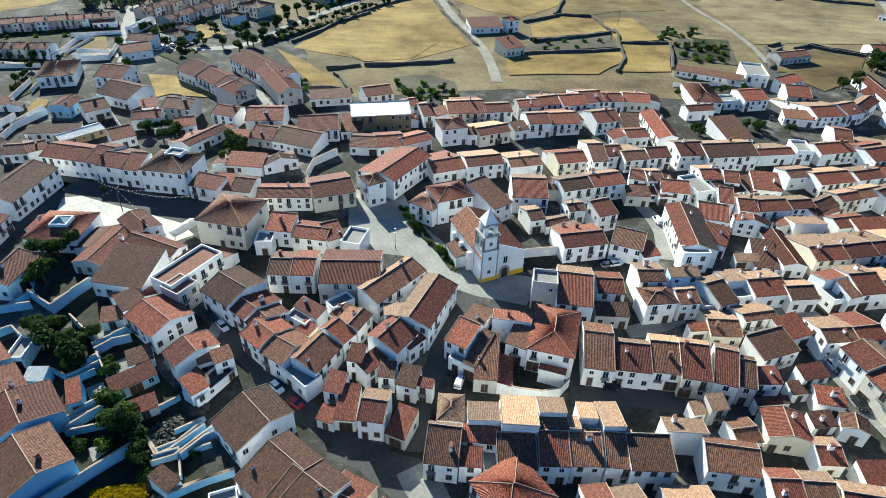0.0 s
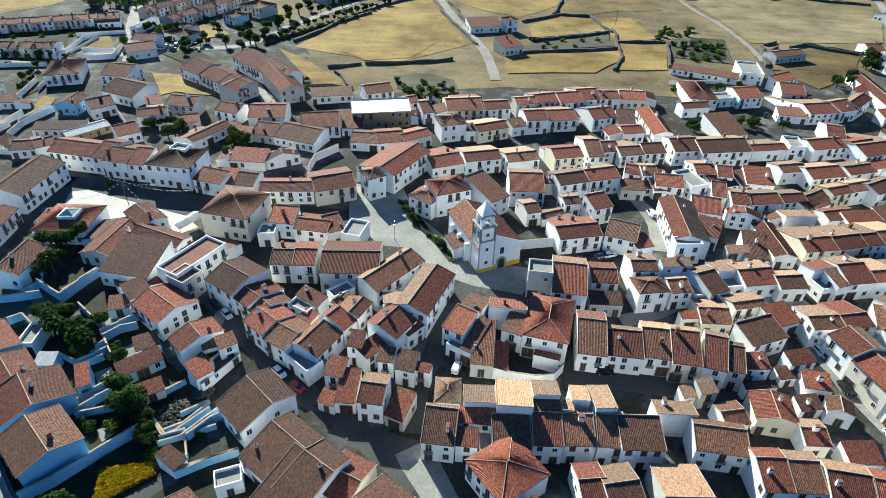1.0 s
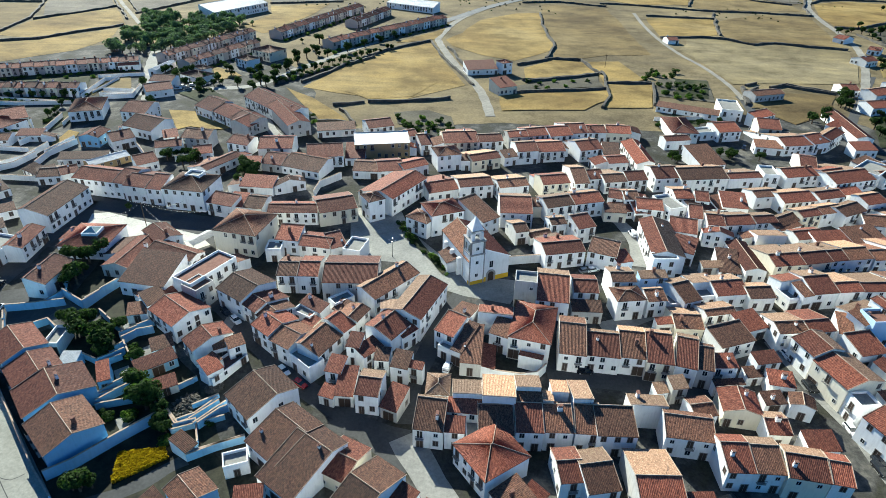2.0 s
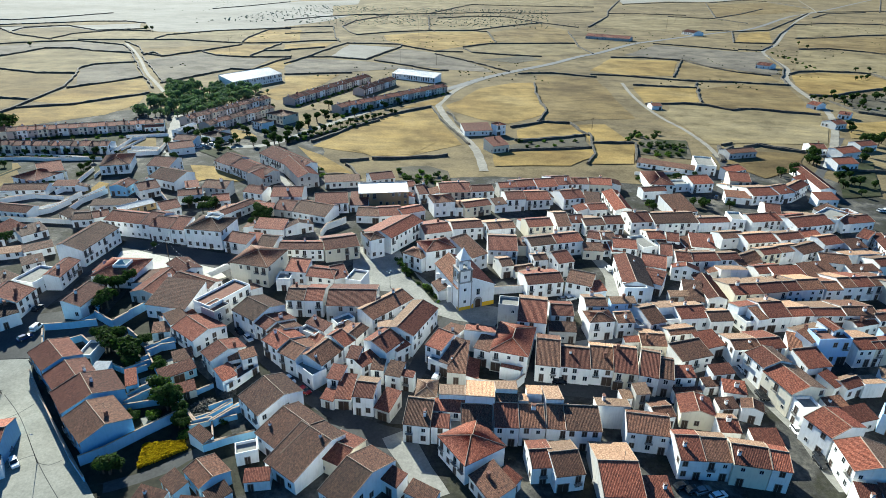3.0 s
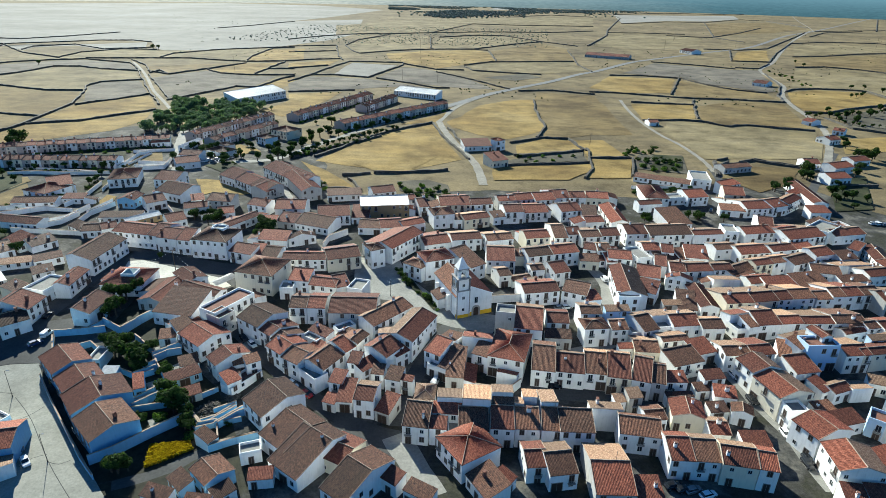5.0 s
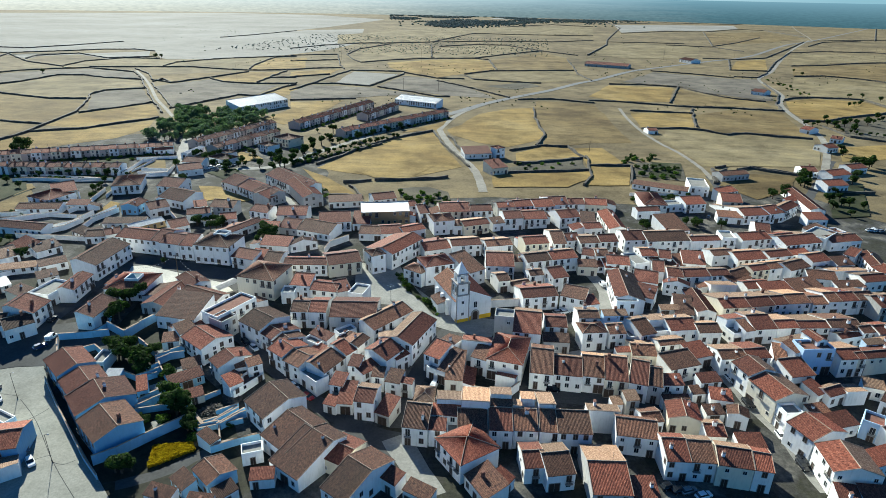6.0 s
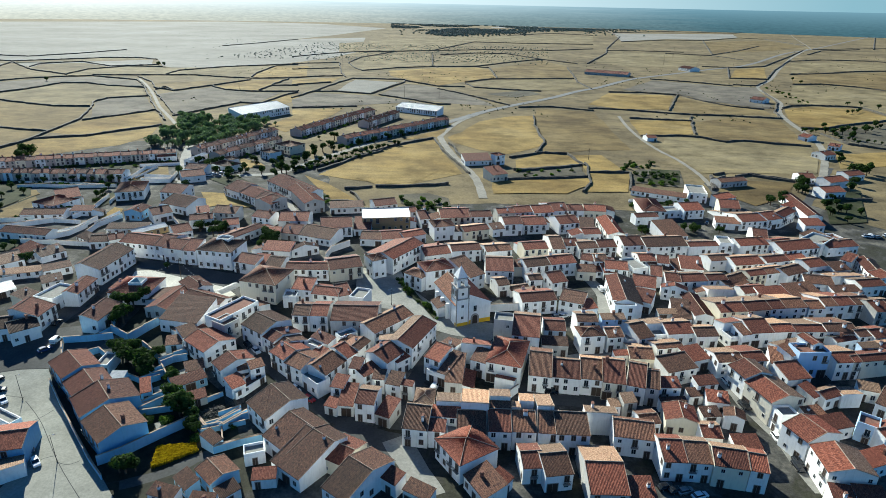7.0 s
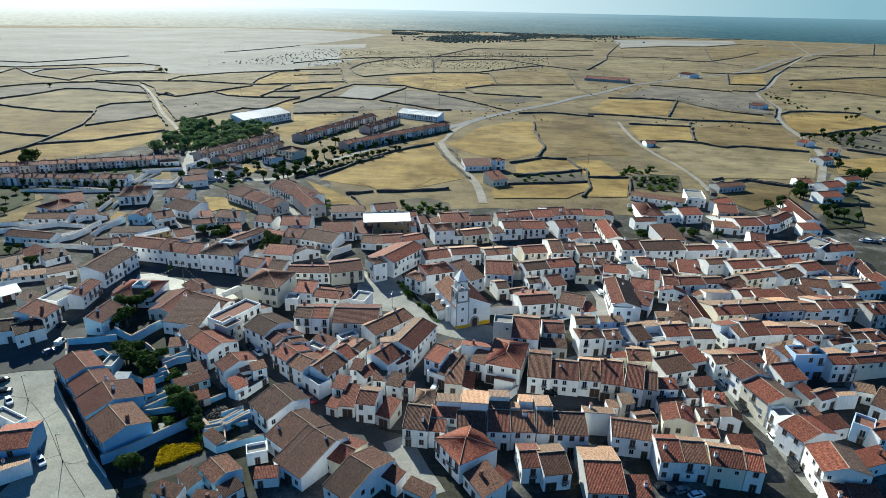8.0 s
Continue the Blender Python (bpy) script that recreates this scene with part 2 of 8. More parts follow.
def box(bm, x0, y0, z0, x1, y1, z1, mat=0):
    v = [bm.verts.new(p) for p in ((x0, y0, z0), (x1, y0, z0), (x1, y1, z0), (x0, y1, z0),
                                   (x0, y0, z1), (x1, y0, z1), (x1, y1, z1), (x0, y1, z1))]
    for q in ((3, 2, 1, 0), (4, 5, 6, 7), (0, 1, 5, 4), (1, 2, 6, 5), (2, 3, 7, 6), (3, 0, 4, 7)):
        bm.faces.new([v[i] for i in q]).material_index = mat
    return v


def bar(bm, a, b, r, mat=0, sides=6, r2=None):
    """A round bar from a to b."""
    a, b = Vector(a), Vector(b)
    side = (b - a).normalized().orthogonal().normalized()
    up = (b - a).normalized().cross(side)
    rings = []
    for p, q in ((a, r), (b, r if r2 is None else r2)):
        rings.append([bm.verts.new(p + q * (math.cos(k * math.tau / sides) * side + math.sin(k * math.tau / sides) * up)) for k in range(sides)])
    for k in range(sides):
        j = (k + 1) % sides
        bm.faces.new((rings[0][k], rings[0][j], rings[1][j], rings[1][k])).material_index = mat
    bm.faces.new(rings[0][::-1]).material_index = mat
    bm.faces.new(rings[1]).material_index = mat


def sheet(name, mat, poly, cell, lift, label, category, rough=0.0):
    """A paved or grassy sheet laid on the ground inside an outline."""
    bm, rim = bmesh.new(), []
    for (x1, y1), (x2, y2) in zip(poly, poly[1:] + poly[:1]):
        n = max(1, int(math.hypot(x2 - x1, y2 - y1) / cell))
        for k in range(n):
            x, y = x1 + (x2 - x1) * k / n, y1 + (y2 - y1) * k / n
            j = noise.noise_vector(Vector((x * 0.09, y * 0.09, 7.0))) * rough
            rim.append(bm.verts.new((x + j.x, y + j.y, 0)))
    bm.faces.new(rim)
    bmesh.ops.triangulate(bm, faces=bm.faces[:])
    for k in range(26):
        cut = (0, 68.0 + 2.5 * k, 0)
        bmesh.ops.bisect_plane(bm, geom=bm.verts[:] + bm.edges[:] + bm.faces[:], plane_co=cut, plane_no=(0, 1, 0))
    for v in bm.verts:
        v.co.z = zg(v.co.x, v.co.y) + lift
    bm.normal_update()
    for f in bm.faces:
        if f.normal.z < 0:
            f.normal_flip()
    return tagged(new(name, mesh_of(bm, name, mat)), label, category, kind="structure")


def strip(name, mat, pts, width, lift, label, category):
    """A road strip along a line, rounded at the bends."""
    P = [Vector((*p, 0)) for p in pts]
    fine = []
    for i in range(len(P) - 1):
        p0, p1, p2, p3 = P[max(i - 1, 0)], P[i], P[i + 1], P[min(i + 2, len(P) - 1)]
        n = max(2, min(40, int((p2 - p1).length / 4)))
        for k in range(n + (i == len(P) - 2)):
            t = k / n
            fine.append(0.5 * (2 * p1 + (p2 - p0) * t + (2 * p0 - 5 * p1 + 4 * p2 - p3) * t * t + (3 * p1 - p0 - 3 * p2 + p3) * t ** 3))
    bm, rows = bmesh.new(), []
    for i, p in enumerate(fine):
        d = (fine[min(i + 1, len(fine) - 1)] - fine[max(i - 1, 0)]).normalized()
        s = Vector((-d.y, d.x, 0)) * width * (0.5 + 0.04 * math.sin(i * 1.7))
        rows.append([bm.verts.new((q.x, q.y, zg(q.x, q.y) + lift)) for q in (p + s, p + s * 0.33, p - s * 0.33, p - s)])
    for a, b in zip(rows, rows[1:]):
        for k in range(3):
            bm.faces.new((a[k], a[k + 1], b[k + 1], b[k]))
    return tagged(new(name, mesh_of(bm, name, mat)), label, category, kind="structure")


# ---- ground ----
def ground():
    def steps(near, far):
        out = [i * 6.0 for i in range(int(near / 6) + 1)]
        while out[-1] < far:
            out.append(out[-1] * 1.25)
        return out
    side = steps(60, 9000)
    xs = sorted({-v for v in side} | set(side))
    ys = sorted({-v for v in steps(60, 6000)} | set(i * 6.0 for i in range(24)) | set(v + 132 for v in steps(12, 9000)))
    bm = bmesh.new()
    grid = [[bm.verts.new((x, y, zg(x, y))) for x in xs] for y in ys]
    for a, b in zip(grid, grid[1:]):
        for k in range(len(xs) - 1):
            bm.faces.new((a[k], a[k + 1], b[k + 1], b[k]))
    tagged(new("ground", mesh_of(bm, "ground", M_FIELD["base"])), "dry yellow pasture plain round the village", "ground", kind="structure")


ground()
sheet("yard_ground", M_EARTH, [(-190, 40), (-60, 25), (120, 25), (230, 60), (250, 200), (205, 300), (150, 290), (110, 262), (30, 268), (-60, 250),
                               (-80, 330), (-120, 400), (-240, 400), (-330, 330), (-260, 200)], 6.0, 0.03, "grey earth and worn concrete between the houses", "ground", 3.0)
sheet("plaza", M_PLAZA, [(-27, 138), (-10, 136), (0, 124), (9, 120), (22, 117), (27, 128), (9, 131), (-9, 156), (-14, 172), (-32, 172)], 1.0, 0.07, "pale stone paved church square", "square")
# outline and brightness follow the sunlit part of the square
sheet("market_square", M_MARKET, [(-121, 161), (-116, 162.5), (-79, 149), (-73, 143), (-80, 137), (-100, 143), (-118, 150)], 1.0, 0.07, "pale stone paved market square, sunlight put into its colour", "square")
sheet("market_street", M_ASPHALT, [(-132, 176), (-74, 158), (-70, 146), (-76, 140), (-80, 137), (-100, 142.8), (-119, 148), (-128, 156)], 1.0, 0.045, "grey asphalt street round the market square", "street")
sheet("access_road", M_PALE, [(-160, 80), (-121, 93), (-113, 94), (-104, 83), (-62, 42), (-60, 25), (-95, 25), (-94, 50), (-118, 72), (-160, 60)], 1.5, 0.09, "wide pale concrete road", "road")
sheet("street_corner", M_ASPHALT, [(-160, 80.3), (-121, 93.3), (-112.6, 94.3), (-106, 99), (-103, 108), (-114, 118), (-138, 110), (-160, 104)], 1.5, 0.085, "grey asphalt street corner", "road")
sheet("grass_verge", M_FIELD["gold"], [(-112, 94.6), (-104.5, 85), (-101, 88), (-103, 97), (-108, 99)], 1.0, 0.12, "dry grass verge beside the road", "grass", 0.5)

sheet("garden_ground", M_SOIL, [(-71, 50), (-62, 53), (-46, 66), (-40, 60), (-44, 50), (-55, 42), (-63, 43)], 3.0, 0.047, "soil round the flowering yard, darkened with shade", "ground", 1.0)
sheet("garden_ground", M_SOIL, [(-104, 100), (-92, 104), (-75, 106), (-55, 84), (-44, 68), (-62, 53), (-74, 50), (-84, 62)], 3.0, 0.05, "garden soil of the walled back yards, darkened with shade", "ground", 1.5)
sheet("garden_ground", M_SOIL, [(-104, 134), (-92, 136), (-78, 122), (-70, 112), (-86, 104), (-102, 112)], 3.0, 0.045, "garden soil among trees, darkened with shade", "ground", 1.5)

sheet("patio", M_CONCRETE, [(-74.9, 94.3), (-72.3, 96.6), (-69.1, 92.5), (-71.7, 90.4)], 1.0, 0.09, "pale concrete patio in a back yard", "patio")
sheet("patio", M_CONCRETE, [(-77.6, 87.3), (-74.8, 89.3), (-72.2, 86.3), (-74.3, 83.0)], 1.0, 0.09, "pale concrete patio in a back yard", "patio")
sheet("patio", M_CONCRETE, [(-82.6, 103.2), (-77.6, 106.7), (-74.4, 102.6), (-79.7, 99.2)], 1.0, 0.09, "pale concrete patio in a back yard", "patio")
sheet("patio", M_CONCRETE, [(-70.1, 72.5), (-67.4, 75.2), (-65.5, 72.8), (-67.6, 69.7)], 1.0, 0.09, "pale concrete patio in a back yard", "patio")

PAVE = {"asphalt": (M_ASPHALT, 0.055, "grey asphalt village street"), "concrete": (M_CONCRETE, 0.06, "pale concrete village street")}
WAY = {"main": (M_COUNTRY, 9.0, 0.30, "grey asphalt country road"), "lane": (M_TRACK, 5.2, 0.20, "pale lane between houses and fields"), "track": (M_TRACK, 3.2, 0.22, "pale dirt track across the pasture")}


def street(kind, width, *pts):
    mat, lift, label = PAVE[kind]
    strip("street", mat, pts, width, lift, label, "street")


def road(kind, *pts):
    mat, width, lift, label = WAY[kind]
    strip("road", mat, pts, width, lift, label, "road")


FIELD_LABEL = {"gold": "golden stubble field", "pale": "bleached dry pasture field", "brown": "brown dry pasture field", "grey": "greyish grazed pasture field", "lightened": "far pasture whitened with haze put into its colour", "dark": "dark plot planted with young olives", "garden": "green gardens among the houses, shade put into their colour"}
field_count = [0]


def field(kind, *pts):
    """One parcel of land, laid just above the plain."""
    field_count[0] += 1
    lift = 0.08 + 0.004 * field_count[0]
    bm = bmesh.new()
    rim = []
    for (x1, y1), (x2, y2) in zip(pts, pts[1:] + pts[:1]):
        n = max(2, int(math.hypot(x2 - x1, y2 - y1) / 18))
        for k in range(n):
            t = k / n
            x, y = x1 + (x2 - x1) * t, y1 + (y2 - y1) * t
            j = noise.noise_vector(Vector((x * 0.05, y * 0.05, 3.0))) * 2.5
            rim.append(bm.verts.new((x + j.x, y + j.y, zg(x, y) + lift)))
    bm.faces.new(rim)
    bmesh.ops.triangulate(bm, faces=bm.faces[:])
    for f in bm.faces:
        if f.normal.z < 0:
            f.normal_flip()
    tagged(new("field", mesh_of(bm, "field", M_FIELD[kind])), FIELD_LABEL[kind], "field", "parcels of farmland", "structure")


def stone_wall(*pts, height=1.5):
    """A dry stone wall with an uneven top along a field edge."""
    bm, rows, far = bmesh.new(), [], max(math.hypot(*p) for p in pts)
    for i in range(len(pts) - 1):
        a, b = Vector((*pts[i], 0)), Vector((*pts[i + 1], 0))
        n = max(2, min(60, int((b - a).length / 4)))
        d = (b - a).normalized()
        s = Vector((-d.y, d.x, 0))
        for k in range(n + (i == len(pts) - 2)):
            p = a + (b - a) * (k / n)
            p += s * noise.noise(p * 0.06) * 2.0
            w = 0.45 + 0.1 * random.random() + far * 0.0002
            z, h = zg(p.x, p.y), height * random.uniform(0.75, 1.15) + far * 0.0002
            rows.append([bm.verts.new(q) for q in ((*(p + s * w * 1.3).xy, z - 0.3), (*(p + s * w).xy, z + h * random.uniform(0.9, 1)), (*(p - s * w).xy, z + h), (*(p - s * w * 1.3).xy, z - 0.3))])
    for a, b in zip(rows, rows[1:]):
        for k in range(3):
            bm.faces.new((a[k], b[k], b[k + 1], a[k + 1]))
    bm.faces.new(rows[0])
    bm.faces.new(rows[-1][::-1])
    tagged(new("stone_wall", mesh_of(bm, "stone_wall", M_STONE)), "dark dry stone wall along a pasture", "wall", "dry stone field walls", "structure")


# ---- streets, lanes, parcels and field walls ----
street("asphalt", 5.5, (-62.7, 116.4), (-46.4, 99.8), (-31.4, 85.6), (-17.7, 75.9), (-2.5, 62.3))
street("asphalt", 5, (-4.3, 74.4), (-4.0, 85.5), (-0.3, 98.0), (4.6, 114.5), (9.5, 123.2))
street("asphalt", 6, (29.7, 90.6), (39.8, 90.2), (53.4, 88.9), (68.2, 84.7))
street("asphalt", 4.5, (31.1, 91.4), (35.0, 108.2), (38.1, 114.0))
street("asphalt", 5, (13.1, 119.0), (25.8, 113.5), (44.9, 108.6))
street("concrete", 4, (46.3, 108.7), (60.4, 114.0), (65.4, 123.7))
street("concrete", 5, (64.3, 138.5), (66.6, 156.2), (63.7, 169.4))
street("concrete", 5, (65.9, 113.3), (96.1, 116.7), (94.0, 108.9), (95.2, 89.4))
street("concrete", 6, (92.1, 106.0), (96.7, 88.0), (99.5, 77.8), (100.5, 58.0))
street("asphalt", 9, (-135.8, 95.2), (-128.5, 105.2), (-127.4, 130.6), (-129.1, 156.0), (-127.4, 171.1))
street("asphalt", 9, (-128.1, 170.2), (-103.0, 162.2), (-72.4, 155.8))
street("concrete", 3, (-55.2, 100.4), (-54.2, 110.1))
street("asphalt", 5, (275.2, 377.3), (245.0, 333.4), (219.6, 296.9), (191.7, 257.4), (178.7, 242.6), (163.7, 238.4))
street("asphalt", 5, (169.1, 325.3), (165.5, 301.3), (156.8, 275.8), (144.2, 251.5))
street("asphalt", 3.2, (-67.3, 50.2), (-61.0, 53.3), (-56.5, 56.4), (-53.0, 60.2), (-49.9, 62.7))
street("concrete", 7, (-4.7, 70.9), (-0.0, 63.0), (6.2, 51.1))
street("asphalt", 6, (-21.1, 75.2), (-12.3, 72.3), (-3.9, 69.7))
street("concrete", 7, (-157.6, 286.7), (-172.3, 321.4), (-185.2, 352.3), (-197.8, 388.7))
street("concrete", 6, (-151.5, 298.4), (-132.9, 308.4), (-109.6, 318.4), (-91.2, 357.5), (-66.3, 412.9))
street("concrete", 5, (-93.8, 273.1), (-84.3, 252.8), (-75.4, 237.7))
street("concrete", 5, (-191.5, 314.4), (-163.2, 294.6))
stone_wall((-528, 626), (-517, 664), (-516, 726), (-485, 733), (-446, 713), (-391, 703))
stone_wall((-493, 580), (-461, 567), (-410, 549), (-374, 552))
stone_wall((-355, 634), (-388, 610), (-387, 581), (-359, 525), (-341, 480), (-331, 423), (-325, 382), (-328, 359))
stone_wall((-300, 543), (-317, 509), (-336, 477))
stone_wall((-386, 437), (-360, 430), (-333, 425))
stone_wall((-256, 464), (-278, 436), (-292, 412), (-325, 397))
stone_wall((-603, 727), (-592, 761), (-558, 792), (-524, 810), (-444, 779))
stone_wall((-571, 824), (-581, 892), (-552, 954), (-494, 960))
stone_wall((-530, 820), (-451, 839), (-395, 852), (-342, 836), (-301, 829), (-238, 850))
stone_wall((-460, 815), (-410, 756), (-382, 705), (-347, 682))
stone_wall((-373, 689), (-372, 713), (-346, 682), (-322, 740), (-296, 813))
stone_wall((-306, 845), (-317, 898), (-324, 1031), (-293, 1055))
stone_wall((-319, 732), (-291, 703), (-255, 693), (-199, 704))
stone_wall((-269, 512), (-254, 551), (-236, 603), (-214, 599), (-205, 677), (-196, 693))
stone_wall((-250, 707), (-248, 756), (-215, 763))
stone_wall((-250, 761), (-248, 841))
stone_wall((-767, 982), (-658, 872), (-567, 818))
stone_wall((-684, 908), (-702, 960), (-663, 1013), (-575, 947), (-519, 992))
stone_wall((-806, 998), (-773, 991), (-704, 1057), (-666, 1100), (-615, 1116), (-566, 1088))
stone_wall((-440, 856), (-444, 907), (-399, 986), (-296, 1065))
stone_wall((-729, 896), (-761, 974))
stone_wall((-879, 1096), (-811, 1085), (-772, 1166), (-751, 1250), (-737, 1297))
stone_wall((-600, 1495), (-559, 1628), (-509, 1863))
stone_wall((-447, 785), (-400, 715), (-362, 648), (-324, 583), (-300, 543), (-265, 488))
stone_wall((-365, 671), (-311, 585), (-270, 517))
road("track", (-448, 794), (-404, 728), (-356, 649), (-309, 567), (-276, 516), (-247, 471))
field("lightened", (-764, 942), (-733, 992), (-629, 1034), (-574, 1085), (-527, 990), (-570, 939), (-652, 995), (-696, 952), (-678, 901), (-761, 974), (-735, 903))
field("lightened", (-1103, 1396), (-912, 1390), (-694, 1457), (-559, 1628), (-468, 2199), (-385, 2998), (-803, 3451), (-1328, 3495), (-2090, 2714))
field("lightened", (-1135, 1439), (-955, 1459), (-748, 1435), (-630, 1538), (-491, 1920), (-335, 2068), (-244, 1431), (-265, 1233), (-318, 1075), (-403, 995), (-452, 926), (-502, 977), (-571, 1098), (-675, 1116), (-780, 1000), (-816, 1011))
field("pale", (-646, 855), (-571, 824), (-586, 900), (-557, 962), (-490, 952), (-394, 973), (-289, 1041), (-322, 1027), (-320, 910), (-304, 838), (-345, 843), (-455, 845), (-533, 826), (-598, 769))
field("grey", (-594, 715), (-552, 783), (-519, 801), (-441, 773), (-398, 715), (-449, 718), (-492, 743), (-522, 736), (-523, 673), (-534, 634))
field("pale", (-520, 617), (-509, 716), (-479, 723), (-393, 695), (-359, 637), (-390, 614), (-391, 586), (-377, 555), (-412, 552), (-465, 572), (-497, 586))
field("brown", (-487, 572), (-407, 545), (-371, 546), (-358, 522), (-343, 483), (-334, 427), (-362, 432), (-388, 440))
field("grey", (-333, 484), (-382, 576), (-386, 607), (-353, 626), (-303, 546), (-320, 513))
field("gold", (-330, 421), (-334, 473), (-297, 535), (-257, 467), (-294, 415))
field("gold", (-325, 355), (-323, 394), (-291, 409), (-257, 457), (-245, 424), (-249, 384), (-282, 349), (-303, 327))
field("brown", (-385, 435), (-359, 428), (-333, 422), (-331, 363))
field("grey", (-353, 650), (-343, 673), (-316, 724), (-253, 686), (-218, 688), (-219, 606), (-237, 607), (-270, 518))
field("brown", (-407, 750), (-298, 819), (-325, 745), (-347, 687), (-374, 718), (-380, 706))
field("gold", (-317, 735), (-294, 807), (-245, 831), (-251, 752), (-253, 706), (-293, 708))
field("gold", (-313, 888), (-320, 1017), (-271, 1041), (-232, 877), (-302, 839))
field("gold", (-213, 596), (-203, 670), (-195, 686), (-180, 633), (-189, 592))
field("gold", (-167, 471), (-156, 543), (-135, 464), (-143, 451))
stone_wall((-246, 848), (-215, 877), (-180, 893))
stone_wall((-230, 1112), (-189, 930), (-173, 876))
stone_wall((-308, 1073), (-230, 1112))
stone_wall((-280, 971), (-210, 1013))
stone_wall((-349, 1220), (-303, 1325), (-237, 1416), (-172, 1439), (-77, 1510), (30, 1953), (160, 1935), (408, 1968))
stone_wall((-77, 1510), (68, 1592), (233, 1622), (364, 1734))
stone_wall((-214, 1117), (-213, 1243), (-169, 1413))
stone_wall((-214, 1117), (-184, 1020), (-164, 979), (-114, 1039), (-52, 1081), (24, 1101), (52, 1083), (59, 913))
stone_wall((-70, 1388), (-54, 1107), (-42, 1073))
stone_wall((-51, 1370), (26, 1454), (101, 1462), (172, 1314), (234, 1216))
stone_wall((-43, 1083), (24, 1101), (104, 1227), (172, 1314))
stone_wall((9, 849), (46, 899), (181, 934))
stone_wall((199, 1123), (190, 1003), (179, 887), (185, 810))
stone_wall((-181, 708), (-153, 714), (-108, 698), (-79, 829), (-79, 863), (-160, 861), (-173, 778), (-181, 708))
stone_wall((-77, 846), (-29, 794), (9, 793))
stone_wall((9, 833), (22, 790), (63, 777), (111, 767))
stone_wall((-27, 766), (21, 700), (60, 633))
stone_wall((-97, 693), (-56, 663), (-21, 628), (-6, 631))
stone_wall((-191, 648), (-181, 708))
stone_wall((-172, 577), (-133, 590), (-107, 600))
stone_wall((-224, 767), (-180, 807))
stone_wall((-15, 441), (-43, 412), (-66, 369), (-74, 348), (-85, 325))
stone_wall((-15, 441), (-1, 381), (15, 330))
stone_wall((81, 567), (76, 495), (77, 433), (66, 399))
stone_wall((45, 379), (70, 399), (90, 397), (96, 362))
stone_wall((47, 341), (72, 351), (94, 361))
stone_wall((69, 623), (108, 632), (151, 612))
stone_wall((169, 2497), (386, 2827), (548, 2700))
road("main", (-14, 505), (4, 536), (34, 592), (71, 645), (117, 707), (161, 778), (199, 828), (271, 943), (332, 1012), (472, 1159), (616, 1311), (894, 1731), (1122, 2017), (1696, 2795), (2699, 4155))
road("lane", (34, 589), (7, 529), (-8, 461), (-8, 437), (3, 382), (17, 329), (21, 303), (23, 276))
road("lane", (4, 536), (-19, 504), (-47, 448), (-79, 384), (-97, 349))
field("gold", (8, 473), (25, 528), (57, 563), (81, 570), (75, 483), (77, 428), (44, 391), (23, 402), (2, 428), (-3, 448))
field("gold", (-14, 436), (-3, 381), (10, 330), (-29, 294), (-82, 316), (-66, 365), (-42, 407))
field("gold", (47, 343), (47, 371), (70, 395), (89, 393), (94, 364), (73, 354))
field("brown", (89, 619), (149, 603), (142, 418), (113, 414), (91, 402), (71, 404), (79, 434), (78, 496), (83, 575))
field("pale", (-197, 1041), (-211, 1244), (-158, 1374), (-77, 1402), (-57, 1122), (-116, 1053), (-166, 992))
field("pale", (-43, 1093), (-47, 1347), (26, 1420), (100, 1445), (166, 1312), (105, 1240), (24, 1123))
field("gold", (-122, 990), (-51, 1056), (24, 1086), (49, 1058), (57, 912), (7, 855), (-29, 803), (-79, 863), (-108, 911))
field("brown", (54, 1069), (169, 1285), (203, 1150), (186, 954), (59, 913))
field("pale", (14, 834), (46, 884), (177, 922), (184, 825), (112, 776), (64, 785))
field("lightened", (-155, 726), (-109, 710), (-86, 828), (-153, 846))
field("grey", (-95, 701), (-76, 814), (-28, 780), (21, 693), (44, 630), (-6, 637), (-57, 669))
field("grey", (-188, 638), (-178, 696), (-106, 687), (-58, 656), (-20, 623), (-68, 630), (-134, 593), (-173, 582))
field("gold", (-168, 566), (-118, 587), (-121, 534), (-136, 476), (-140, 463))
field("gold", (-41, 432), (-4, 490), (-12, 447))
field("gold", (-240, 826), (-178, 875), (-180, 807), (-225, 772))
field("dark", (34, 726), (91, 777), (108, 741), (72, 703))
field("pale", (-353, 1716), (-223, 1998), (33, 2425), (537, 2644), (424, 2048), (163, 1981), (30, 2000), (-79, 1549), (-176, 1474), (-242, 1450), (-283, 1373))
field("lightened", (126, 3446), (356, 4701), (451, 4491), (329, 3503))
stone_wall((257, 1234), (361, 1550), (411, 1775), (645, 2628), (760, 3461))
stone_wall((391, 1679), (482, 1690), (598, 1680))
stone_wall((547, 2182), (767, 2408), (927, 2443), (1197, 2787))
stone_wall((921, 2440), (645, 1600), (775, 1773), (985, 2101))
stone_wall((1197, 2787), (1275, 2709), (1196, 2214))
stone_wall((527, 1607), (633, 1569), (657, 1439))
stone_wall((549, 1216), (627, 1266), (855, 1623), (1034, 1911))
stone_wall((486, 1227), (549, 1216))
stone_wall((532, 1212), (452, 1004), (512, 999), (608, 1178), (784, 1478))
stone_wall((419, 906), (450, 897), (502, 977))
stone_wall((601, 1104), (672, 1130), (770, 1194), (855, 1226))
stone_wall((520, 928), (573, 947), (611, 915), (631, 873))
stone_wall((762, 1434), (871, 1504), (994, 1503), (1010, 1471))
